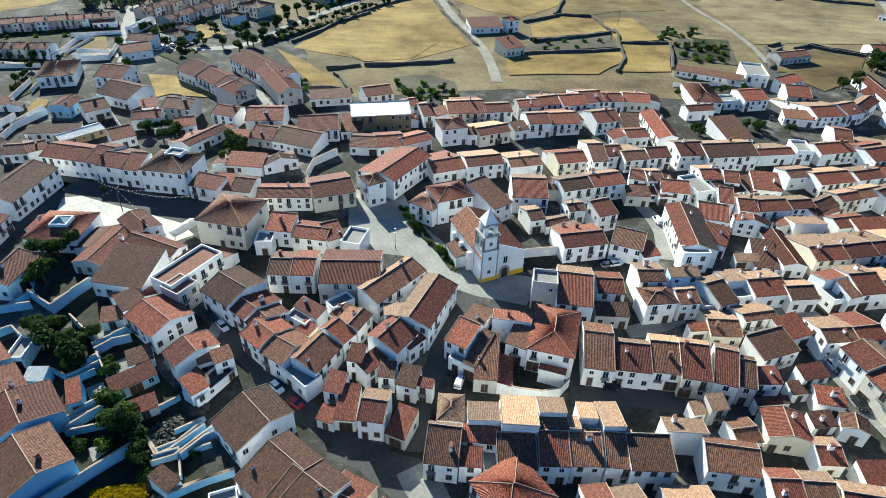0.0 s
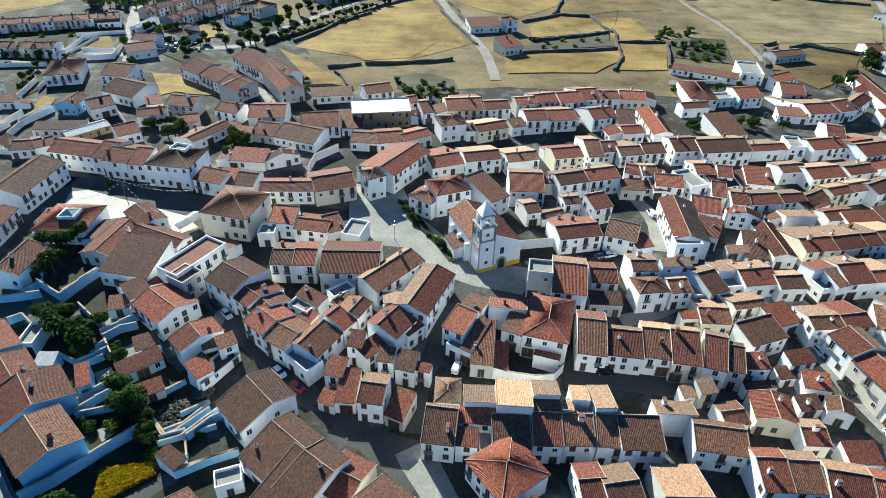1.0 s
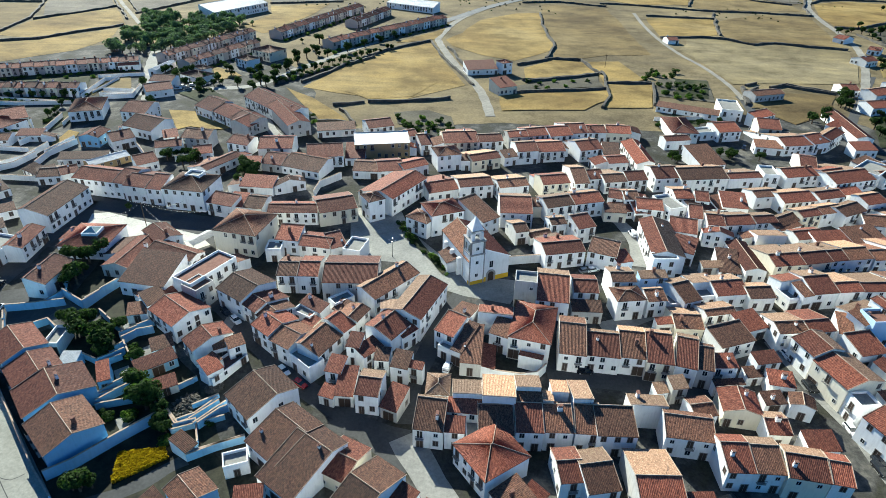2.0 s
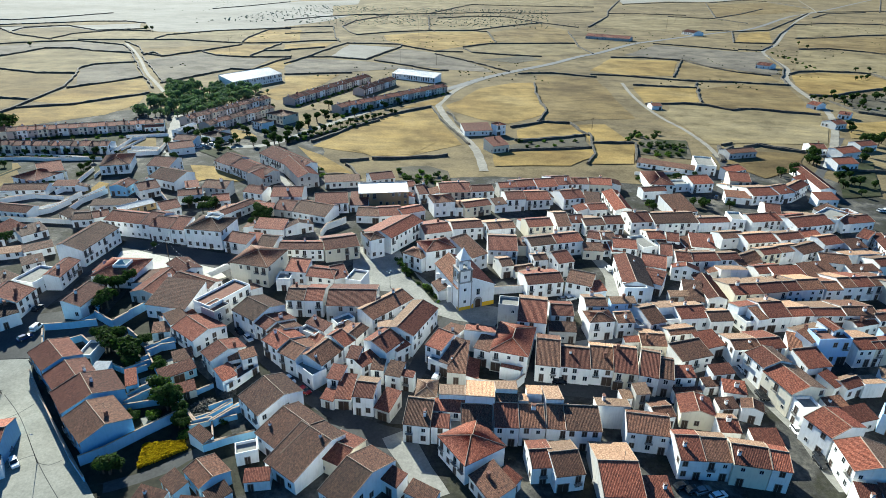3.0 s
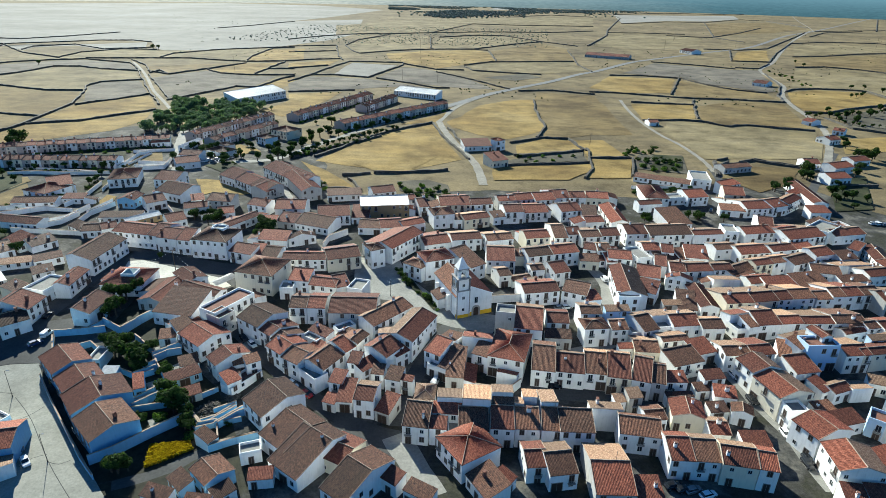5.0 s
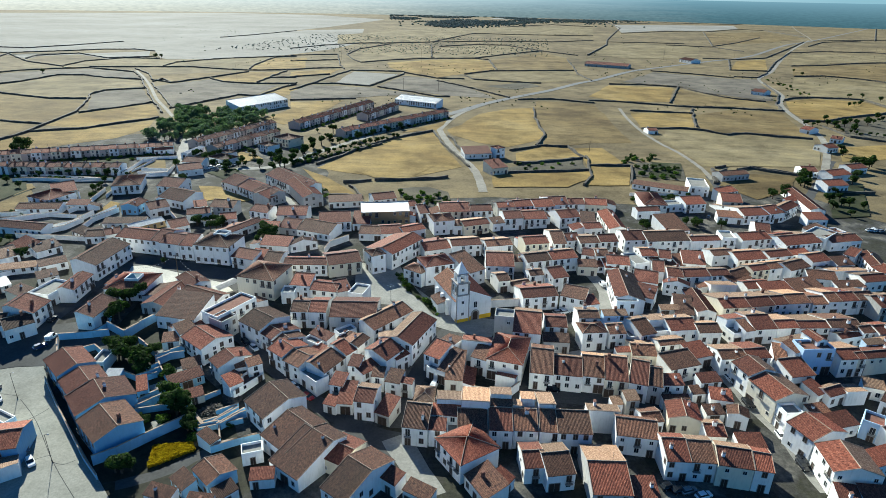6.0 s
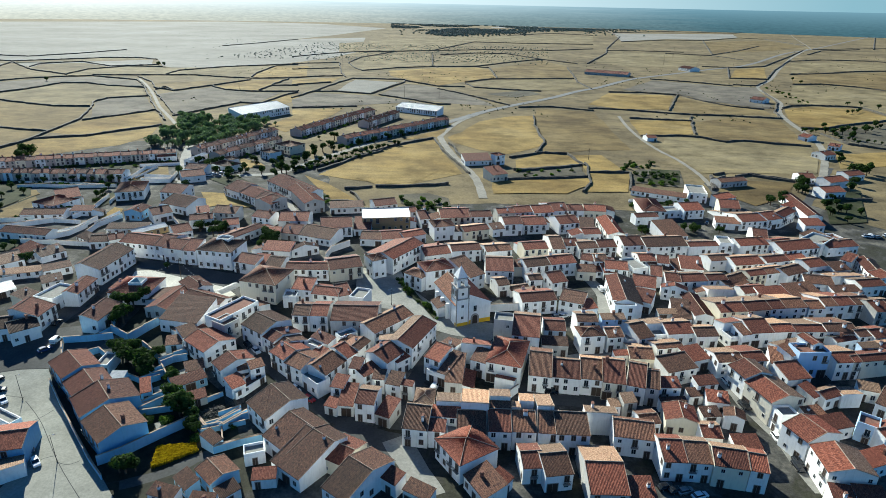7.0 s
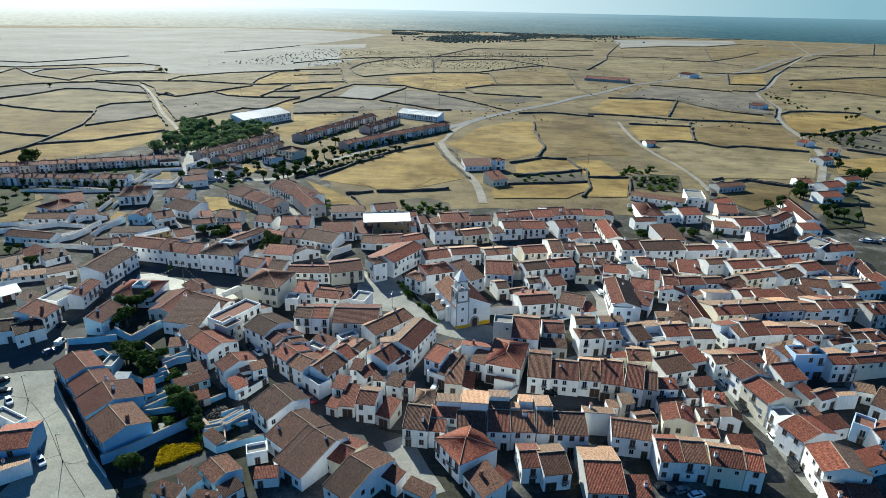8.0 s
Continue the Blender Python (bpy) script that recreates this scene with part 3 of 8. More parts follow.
stone_wall((381, 670), (400, 689), (429, 699), (470, 696), (484, 688), (479, 632))
stone_wall((335, 537), (355, 537), (395, 564), (458, 599))
stone_wall((202, 778), (245, 781), (291, 764), (305, 708), (324, 670), (354, 656))
stone_wall((289, 764), (237, 627))
stone_wall((148, 630), (181, 626), (215, 614), (254, 603), (297, 602), (342, 593))
stone_wall((179, 570), (215, 565), (239, 562))
stone_wall((249, 594), (218, 492))
stone_wall((166, 475), (197, 483), (218, 478), (233, 460), (252, 468), (270, 460), (300, 451))
stone_wall((308, 959), (364, 928), (412, 888))
stone_wall((430, 832), (396, 714), (358, 638), (342, 593))
stone_wall((2174, 3412), (1337, 2059))
stone_wall((1095, 1970), (1255, 2067), (1430, 2132))
stone_wall((939, 1698), (1086, 1906), (1279, 2037))
stone_wall((340, 510), (338, 464), (362, 447))
stone_wall((718, 3080), (1087, 3474), (1432, 3428), (2155, 4363))
stone_wall((2119, 3900), (2144, 3621), (2720, 4168))
road("track", (1902, 3773), (1523, 2948), (1222, 2256), (1112, 2014))
road("track", (171, 582), (165, 522), (163, 467), (165, 421), (170, 387), (171, 346), (168, 317))
road("lane", (1100, 2009), (837, 1574), (651, 1244), (519, 1000), (448, 887), (423, 803), (400, 715), (363, 639), (341, 570), (329, 520), (312, 461), (289, 410), (259, 356), (232, 312))
field("gold", (153, 660), (200, 767), (282, 758), (239, 636), (183, 632))
field("brown", (285, 751), (301, 697), (351, 650), (343, 618), (257, 612), (239, 623))
field("gold", (176, 559), (238, 564), (217, 492), (183, 484), (167, 484))
field("brown", (239, 554), (294, 594), (338, 585), (302, 459), (254, 474), (236, 466), (219, 483))
field("pale", (169, 436), (187, 473), (216, 473), (232, 456), (298, 446), (280, 401), (256, 359), (174, 350), (173, 395))
field("gold", (382, 667), (424, 690), (474, 677), (473, 623), (463, 606), (399, 572), (359, 545), (341, 549), (351, 595))
field("pale", (516, 921), (601, 897), (621, 856), (485, 642), (487, 693), (435, 710), (404, 705))
field("brown", (599, 1094), (840, 1202), (642, 890), (620, 930), (582, 962), (529, 947))
field("pale", (746, 1394), (994, 1445), (867, 1245), (785, 1219), (614, 1126))
field("pale", (378, 1604), (572, 1622), (590, 1538), (474, 1224), (319, 1182), (278, 1259))
field("brown", (887, 2332), (1214, 2574), (1149, 2123), (900, 1840), (760, 1736), (664, 1634))
field("gold", (536, 1186), (613, 1233), (522, 1021), (458, 1014))
field("dark", (360, 525), (445, 579), (362, 447), (341, 470))
field("gold", (305, 421), (356, 439), (324, 388), (283, 376))
field("grey", (308, 944), (408, 878), (443, 879), (371, 669), (357, 662), (309, 720), (296, 778), (226, 804))
field("lightened", (703, 3009), (1364, 3258), (1222, 2848), (962, 2540), (796, 2502), (560, 2239))
field("lightened", (6626, 13049), (11283, 17678), (2805, 4301), (2181, 4018))
stone_wall((-60, 287), (-44, 293))
stone_wall((-42, 293), (-19, 297), (2, 304))
stone_wall((-55, 279), (-49, 269), (-43, 259))
stone_wall((-62, 258), (-53, 261), (-44, 259))
stone_wall((-99, 323), (-76, 353), (-50, 389))
field("gold", (-91, 314), (-74, 299), (-57, 278), (-45, 259), (-62, 262), (-72, 279))
field("gold", (-61, 313), (-29, 350), (-6, 333), (-19, 305), (-42, 297))
field("dark", (-27, 278), (-9, 282), (3, 274), (4, 258), (-10, 253), (-23, 261))
field("dark", (129, 354), (161, 358), (151, 312), (119, 320))
field("brown", (174, 326), (228, 332), (208, 297), (178, 278), (170, 297))
stone_wall((175, 341), (173, 328), (187, 342))
stone_wall((194, 343), (205, 349), (228, 332))
stone_wall((176, 339), (168, 310))
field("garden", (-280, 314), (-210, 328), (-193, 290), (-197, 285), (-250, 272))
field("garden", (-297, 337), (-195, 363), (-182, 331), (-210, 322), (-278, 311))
field("brown", (-186, 294), (-194, 324), (-186, 328), (-174, 306))
field("gold", (-188, 291), (-194, 324), (-198, 323), (-193, 295))
field("garden", (-194, 253), (-189, 262), (-189, 267), (-177, 250), (-183, 230), (-190, 249))
field("gold", (-173, 224), (-173, 239), (-167, 237), (-166, 228), (-170, 221))
field("gold", (-141, 271), (-124, 269), (-98, 250), (-103, 246), (-120, 248), (-125, 243))
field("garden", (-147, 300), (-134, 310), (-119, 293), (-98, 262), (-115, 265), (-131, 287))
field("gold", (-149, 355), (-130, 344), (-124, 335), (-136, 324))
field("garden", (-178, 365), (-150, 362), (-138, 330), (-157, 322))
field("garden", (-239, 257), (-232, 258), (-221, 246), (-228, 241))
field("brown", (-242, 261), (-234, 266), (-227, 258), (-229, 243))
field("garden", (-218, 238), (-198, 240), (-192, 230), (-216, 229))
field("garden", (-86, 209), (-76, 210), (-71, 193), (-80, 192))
# planted strip west of the nave, painted dark for the shade there
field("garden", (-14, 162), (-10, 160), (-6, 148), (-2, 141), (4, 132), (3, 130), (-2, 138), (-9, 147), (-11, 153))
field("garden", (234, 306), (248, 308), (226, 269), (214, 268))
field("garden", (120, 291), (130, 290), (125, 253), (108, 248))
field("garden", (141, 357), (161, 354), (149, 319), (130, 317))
field("brown", (166, 303), (196, 333), (228, 332), (197, 291), (183, 282), (184, 305))
stone_wall((177, 343), (166, 308))
stone_wall((207, 351), (219, 342), (230, 334))
stone_wall((181, 346), (190, 352))
stone_wall((235, 297), (255, 296))
field("dark", (41, 333), (94, 358), (93, 335), (32, 320))
field("gold", (30, 312), (93, 327), (90, 311), (74, 291), (29, 286))
field("gold", (91, 393), (115, 396), (120, 352), (96, 344))
field("gold", (96, 340), (123, 342), (111, 298), (85, 295))
stone_wall((30, 316), (62, 323), (94, 331))
stone_wall((96, 344), (91, 315), (84, 295))
stone_wall((125, 345), (114, 302))
stone_wall((45, 343), (72, 352), (95, 363))
stone_wall((98, 368), (96, 344), (125, 345))
stone_wall((-1, 422), (10, 372))
field("garden", (-270, 277), (-245, 279), (-229, 253), (-230, 223))
field("brown", (-228, 221), (-226, 252), (-216, 241), (-208, 223), (-222, 213))
field("garden", (-203, 188), (-190, 190), (-183, 179), (-193, 175))
field("garden", (-216, 239), (-200, 244), (-190, 223), (-205, 218))
field("garden", (235, 309), (260, 315), (227, 254), (205, 249))

# ---- shared small parts of houses ----
def opening_mesh(name, w, h, t, front, deep, mats, foot=0.0):
    """Frame and leaf of a window or door in one piece: frame proud of the wall, pane set back in it."""
    bm = bmesh.new()

    def ring(grow, y, low):
        return [bm.verts.new(p) for p in ((-w / 2 - grow, y, low), (w / 2 + grow, y, low), (w / 2 + grow, y, h + grow), (-w / 2 - grow, y, h + grow))]
    rings = [ring(t, 0.02, -t - foot), ring(t, -front, -t - foot), ring(0, -front, -foot), ring(0, -deep, -foot)]
    for a, b in zip(rings, rings[1:]):
        for k in range(4):
            bm.faces.new((a[k], a[(k + 1) % 4], b[(k + 1) % 4], b[k]))
    last = rings[-1]
    mid = [bm.verts.new((x, -deep, z)) for x, z in ((-0.03, -foot), (0.03, -foot), (0.03, h), (-0.03, h))]
    for q, m in (((last[0], mid[0], mid[3], last[3]), 1), ((mid[0], mid[1], mid[2], mid[3]), 0), ((mid[1], last[1], last[2], mid[2]), 1)):
        bm.faces.new(q).material_index = m
    return mesh_of(bm, name, mats)


def lattice(bm, xs, half, z0, z1, z2, y, thick):
    """A rail with its bars in one piece."""
    cols = [v for x in xs for v in (x - half, x + half)]
    rows = [[bm.verts.new((x, y, z)) for x in cols] for z in (z0, z1, z2)]
    faces = []
    for k in range(len(cols) - 1):
        if k % 2 == 0:
            faces.append(bm.faces.new((rows[0][k], rows[0][k + 1], rows[1][k + 1], rows[1][k])))
        faces.append(bm.faces.new((rows[1][k], rows[1][k + 1], rows[2][k + 1], rows[2][k])))
    out = bmesh.ops.extrude_face_region(bm, geom=faces)
    bmesh.ops.translate(bm, vec=(0, thick, 0), verts=[v for v in out["geom"] if isinstance(v, bmesh.types.BMVert)])


def balcony_mesh(w):
    bm = bmesh.new()
    box(bm, -w / 2 - 0.35, -0.65, -0.2, w / 2 + 0.35, -0.002, -0.06, 0)
    lattice(bm, [-w / 2 - 0.3 + k * (w + 0.6) / 8 for k in range(9)], 0.022, -0.06, 0.92, 1.0, -0.62, 0.05)
    for f in bm.faces:
        f.material_index = 1 if f.calc_center_median().z > -0.05 else 0
    return mesh_of(bm, "balcony", [M_CUT, M_IRON])


def chimney_mesh(w, h, style):
    bm = bmesh.new()
    box(bm, -w / 2, -0.3, -1.2, w / 2, 0.3, h, 0)
    box(bm, -w / 2 - 0.08, -0.38, h, w / 2 + 0.08, 0.38, h + 0.1, 1)
    if style:
        for s in (-1, 1):
            box(bm, s * w * 0.4 - 0.07, -0.28, h + 0.1, s * w * 0.4 + 0.07, 0.28, h + 0.38, 0)
        box(bm, -w / 2 - 0.05, -0.35, h + 0.38, w / 2 + 0.05, 0.35, h + 0.46, 1)
    else:
        bar(bm, (0, 0, h + 0.1), (0, 0, h + 0.5), 0.14, 1)
    return mesh_of(bm, "chimney", [M_WHITE if style != 2 else M_TERRA, M_TERRA])


WINDOWS = [opening_mesh("window", 1.05, 1.4, 0.08, 0.07, 0.012, [M_FRAME, M_GLASS]), opening_mesh("window", 1.1, 1.5, 0.10, 0.06, 0.012, [M_CUT, M_SHUTTER]),
           opening_mesh("window", 0.85, 1.0, 0.08, 0.06, 0.012, [M_FRAME, M_GLASS])]
TALL = [opening_mesh("window", 1.15, 2.15, 0.10, 0.07, 0.012, [M_FRAME, M_GLASS]), opening_mesh("window", 1.2, 2.2, 0.10, 0.07, 0.012, [M_CUT, M_SHUTTER])]
BALCONY = balcony_mesh(1.1)
DOORS = [opening_mesh("door", 1.1, 2.15, 0.15, 0.07, 0.012, [M_CUT, M_SHUTTER], 0.3), opening_mesh("door", 1.4, 2.3, 0.15, 0.07, 0.012, [M_CUT, M_SHUTTER], 0.3),
         opening_mesh("door", 2.6, 2.5, 0.15, 0.07, 0.012, [M_CUT, M_SHUTTER], 0.3)]
CHIMNEYS = [chimney_mesh(0.7, 1.1, 1), chimney_mesh(1.1, 1.3, 1), chimney_mesh(0.55, 0.9, 0), chimney_mesh(0.8, 1.2, 2)]


def antenna_mesh():
    bm = bmesh.new()
    bar(bm, (0, 0, -0.5), (0, 0, 2.6), 0.03, 0, 5)
    lattice(bm, [-0.6 + 0.3 * k for k in range(5)], 0.02, 2.1, 2.42, 2.46, 0.0, 0.04)
    return mesh_of(bm, "antenna", M_IRON)


ANTENNA = antenna_mesh()


def slope(bm, uv, e0, e1, r0, r1, rng, pitch=0.34):
    """One roof plane of rolled tiles, from eave e0-e1 up to ridge r0-r1."""
    e0, e1, r0, r1 = (Vector(p) for p in (e0, e1, r0, r1))
    n = max(4, int((e1 - e0).length / pitch)) * 2
    up = (e1 - e0).cross(r0 + r1 - e0 - e1).normalized()
    if up.z < 0:
        up = -up
    run = ((r0 + r1) - (e0 + e1)).length / 2
    courses = 4
    sag = [[rng.uniform(-0.03, 0.03) for _ in range(9)] for _ in range(courses + 1)]
    rows = []
    for c in range(courses + 1):
        v = c / courses
        row = []
        for i in range(n + 1):
            u = i / n
            p = (e0.lerp(e1, u)).lerp(r0.lerp(r1, u), v)
            k = u * 7.99
            s = sag[c][int(k)] * (1 - k % 1) + sag[c][int(k) + 1] * (k % 1)
            row.append((bm.verts.new(p + up * ((0.06 if i % 2 else 0.0) + s)), u * (e1 - e0).length, v * run))
        rows.append(row)
    low = [bm.verts.new(a[0].co - Vector((0, 0, 0.16))) for a in rows[0]]
    for i in range(n):
        for c in range(courses):
            q = (rows[c][i], rows[c][i + 1], rows[c + 1][i + 1], rows[c + 1][i])
            if (q[0][0].co - q[3][0].co).length < 1e-4 and (q[1][0].co - q[2][0].co).length < 1e-4:
                continue
            f = bm.faces.new([a[0] for a in q])
            for loop, a in zip(f.loops, q):
                loop[uv].uv = (a[2], a[1])
        bm.faces.new((low[i], low[i + 1], rows[0][i + 1][0], rows[0][i][0]))


def cap_line(bm, a, b, r=0.12, lift=0.09):
    a, b = Vector(a), Vector(b)
    bar(bm, a + Vector((0, 0, lift)), b + Vector((0, 0, lift)), r, 0, 6)


TONE_WALL = {"r": M_WHITE, "d": M_WHITE, "o": M_WHITE, "t": M_WHITE, "c": M_WHITE, "w": M_OCHRE, "k": M_WHITE, "m": M_GREY, "b": M_BLUE, "y": M_CREAM, "p": M_PINK}
ROOF_WORD = {"r": "red-brown clay tile roof", "o": "old lichen-stained tile roof", "d": "dark weathered tile roof", "t": "pale tile roof in a sunlit tone", "c": "grey terrace roof", "w": "white sheet roof", "m": "brown tile roof", "k": "white metal sheet roof", "b": "pale blue walls and terrace", "y": "red tile roof and cream walls", "p": "a tiled roof terrace"}
TAN, TAN_SHED, OVER = 0.31, 0.24, 0.28
house_count = [0]
hosts = []


def facade(base, wall_len, height, rng, place, share=1.0, doors=True, balconies=True):
    """Doors and windows along one wall; place(x, z) gives the pose on it."""
    n = max(1, int(wall_len / 2.7))
    two = height > 4.8
    door_at = rng.randrange(n) if doors else -1
    for k in range(n):
        x = (k + 0.5) / n * wall_len - wall_len / 2 + rng.uniform(-0.2, 0.2)
        if k == door_at:
            wide = rng.random() < 0.3 and wall_len / n > 3.0
            part("door", DOORS[2] if wide else rng.choice(DOORS[:2]), None, base, at=place(x, 0.0))
        elif rng.random() < 0.77 * share:
            part("window", rng.choice(WINDOWS), None, base, at=place(x, 1.1))
        if two and rng.random() < 0.85 * share:
            if doors and rng.random() < 0.35:
                tall = part("window", rng.choice(TALL), None, base, at=place(x, height - 2.75))
                if balconies:
                    part("balcony", BALCONY, None, tall, "granite slab with an iron railing")
            else:
                part("window", rng.choice(WINDOWS), None, base, at=place(x, height - 1.95))
    return


def house(x, y, yaw, w, d, h, kind, tone, walls=None, row=None, unit="dwelling", ridge=None):
    """A village house. w along the front eave, d deep, h to the front eave, ridge so far behind the front wall.
    kind: g ridge along the front, R ridge running back, s single slope, H hipped, f terrace."""
    house_count[0] += 1
    rng = random.Random(house_count[0] * 7 + 3)
    low_shed = row is None and ((kind == "s" and h <= 4.6) or h <= 3.6 or w * d < 30)
    base = row or new("outbuilding" if low_shed else "house")
    stand = pose(x, y, zg(x, y), 0, 0, yaw)
    if row is None:
        base.matrix_basis = stand
        hosts.append(base)
    storeys = "two-storey" if h > 4.8 else "single-storey"
    mat = walls or TONE_WALL[tone]
    if walls is None and tone in "rot" and rng.random() < 0.10:
        mat = rng.choice((M_CREAM, M_GREY))
    word = {M_WHITE: "whitewashed", M_CREAM: "cream", M_GREY: "grey rendered", M_OCHRE: "ochre stone", M_BLUE: "pale blue", M_PINK: "pink", M_BRICK: "brick", M_BLUESHADE: "shade-tinted blue limewashed"}[mat]
    shape = {"g": "gabled", "R": "gable-fronted", "s": "lean-to", "H": "hip-roofed", "f": "flat-topped"}[kind]
    if row is None:
        noun = "outbuilding" if low_shed else "house"
        tagged(base, f"{word} {storeys} {shape} {noun} with {ROOF_WORD[tone]}", noun, "back yard outbuildings" if low_shed else "village houses")
    X, Y, low = w / 2, d / 2, -2.0
    bm = bmesh.new()
    if kind == "g":
        yr = -Y + (Y if ridge is None else ridge)
        rise = TAN * (yr + Y)
        hb = max(1.0, h + rise - TAN * (Y - yr))
        prof = [(-Y, low), (Y, low), (Y, hb), (yr, h + rise), (-Y, h)]
        ends = [[bm.verts.new((s * X, a, b)) for a, b in prof] for s in (-1, 1)]
    elif kind == "s":
        rise = TAN_SHED * d
        prof = [(-Y, low), (Y, low), (Y, h + rise), (-Y, h)]
        ends = [[bm.verts.new((s * X, a, b)) for a, b in prof] for s in (-1, 1)]
    elif kind == "R":
        rise = TAN * X
        prof = [(X, low), (-X, low), (-X, h), (0, h + rise), (X, h)]
        ends = [[bm.verts.new((a, s * Y, b)) for a, b in prof] for s in (-1, 1)]
    else:
        rise = 0.0
        prof = [(-Y, low), (Y, low), (Y, h), (-Y, h)]
        ends = [[bm.verts.new((s * X, a, b)) for a, b in prof] for s in (-1, 1)]
    m = len(prof)
    bm.faces.new(ends[0][::-1])
    bm.faces.new(ends[1])
    for k in range(m):
        bm.faces.new((ends[0][k], ends[0][(k + 1) % m], ends[1][(k + 1) % m], ends[1][k]))
    shell = part("wall" if row is None else unit, bm, mat, base)
    if row is not None:
        shell.matrix_basis = row.matrix_basis.inverted() @ stand
        base = shell

    tiles = M_TILE["r" if tone in "byp" else tone if tone in M_TILE else "r"]
    caps = bmesh.new()
    if kind == "f":
        bm = bmesh.new()
        t = 0.25
        for q in ((-X, -Y, X, -Y + t), (-X, Y - t, X, Y), (-X, -Y + t, -X + t, Y - t), (X - t, -Y + t, X, Y - t)):
            box(bm, q[0], q[1], h, q[2], q[3], h + 0.85)
        part("parapet", bm, mat, base)
        bm = bmesh.new()
        box(bm, -X + t, -Y + t, h + 0.004, X - t, Y - t, h + 0.12)
        part("terrace_floor", bm, M_TERRA if tone in "rtbp" else M_CONCRETE, base)
    else:
        bm = bmesh.new()
        uv = bm.loops.layers.uv.new("uv")
        e = OVER
        zt = h + 0.11
        if kind == "g":
            g = e * TAN
            slope(bm, uv, (-X - 0.12, -Y - e, zt - g), (X + 0.12, -Y - e, zt - g), (-X - 0.12, yr, zt + rise), (X + 0.12, yr, zt + rise), rng)
            first = len(bm.faces)
            zb = hb + 0.11
            slope(bm, uv, (X + 0.12, Y + e, zb - g), (-X - 0.12, Y + e, zb - g), (X + 0.12, yr, zt + rise), (-X - 0.12, yr, zt + rise), rng)
            # most rear slopes get a paler tile that paints in their sunlight
            sunlit_rear = tone not in "wkd" and x > -14 and random.Random(house_count[0] * 13).random() < 0.8
            for f in list(bm.faces)[first:] if sunlit_rear else []:
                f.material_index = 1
            cap_line(caps, (-X - 0.1, yr, zt + rise), (X + 0.1, yr, zt + rise))
            for s in (-1, 1):
                for q, zq in ((-1, zt), (1, zb)):
                    cap_line(caps, (s * (X + 0.04), q * (Y + e), zq - g), (s * (X + 0.04), yr, zt + rise), 0.08, 0.07)
        elif kind == "R":
            g = e * TAN
            slope(bm, uv, (-X - e, Y + 0.12, zt - g), (-X - e, -Y - 0.12, zt - g), (0, Y + 0.12, zt + rise), (0, -Y - 0.12, zt + rise), rng)
            slope(bm, uv, (X + e, -Y - 0.12, zt - g), (X + e, Y + 0.12, zt - g), (0, -Y - 0.12, zt + rise), (0, Y + 0.12, zt + rise), rng)
            cap_line(caps, (0, -Y - 0.1, zt + rise), (0, Y + 0.1, zt + rise))
            for s in (-1, 1):
                for q in (-1, 1):
                    cap_line(caps, (q * (X + e), s * (Y + 0.04), zt - g), (0, s * (Y + 0.04), zt + rise), 0.08, 0.07)
        elif kind == "s":
            g = e * TAN_SHED
            slope(bm, uv, (-X - 0.1, -Y - e, zt - g), (X + 0.1, -Y - e, zt - g), (-X - 0.1, Y + 0.1, zt + rise), (X + 0.1, Y + 0.1, zt + rise), rng)
            cap_line(caps, (-X - 0.1, Y, zt + rise), (X + 0.1, Y, zt + rise), 0.15)
            for s in (-1, 1):
                cap_line(caps, (s * (X + 0.02), -Y - e, zt - g), (s * (X + 0.02), Y, zt + rise), 0.08, 0.07)
        else:
            a, b = X + e, Y + e
            k = max(0.0, a - b)
            q = max(0.0, b - a) if k == 0 else 0.0
            top = zt + TAN * min(a, b)
            p0, p1 = ((-k, 0, top), (k, 0, top)) if q == 0 else ((0, -q, top), (0, q, top))
            if q == 0:
                quads = (((-a, -b), (a, -b), p0, p1), ((a, b), (-a, b), p1, p0), ((a, -b), (a, b), p1, p1), ((-a, b), (-a, -b), p0, p0))
            else:
                quads = (((-a, -b), (a, -b), p0, p0), ((a, b), (-a, b), p1, p1), ((a, -b), (a, b), p0, p1), ((-a, b), (-a, -b), p1, p0))
            for c0, c1, t0, t1 in quads:
                slope(bm, uv, (*c0, zt - 0.05), (*c1, zt - 0.05), t0, t1, rng)
                cap_line(caps, (*c0, zt - 0.05), t0, 0.08, 0.07)
            if k or q:
                cap_line(caps, p0, p1)
            rise = top - zt
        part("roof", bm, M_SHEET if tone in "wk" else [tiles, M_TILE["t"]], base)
    if len(caps.verts) and not ((low_shed or unit == "lean_to") and kind == "s"):
        part("ridge_cap", caps, M_MORTAR if tone not in "wk" else M_SHEET, base, "pale mortar ridge and verge")
    else:
        caps.free()
    # the plain rear walls, turned to the north, have no openings
    c, s = math.cos(radians(yaw)), math.sin(radians(yaw))
    if c > -0.25:
        facade(base, w, h, rng, lambda u, z: Matrix.Translation((u, -Y, z)), balconies=row is None)
    if d > 5 and s < 0.25 and rng.random() < 0.7:
        facade(base, d, h, rng, lambda u, z: Matrix.Translation((X, u, z)) @ Matrix.Rotation(math.pi / 2, 4, 'Z'), 0.45, False)
    if d > 5 and s > -0.25 and rng.random() < 0.5:
        facade(base, d, h, rng, lambda u, z: Matrix.Translation((-X, u, z)) @ Matrix.Rotation(-math.pi / 2, 4, 'Z'), 0.45, False)
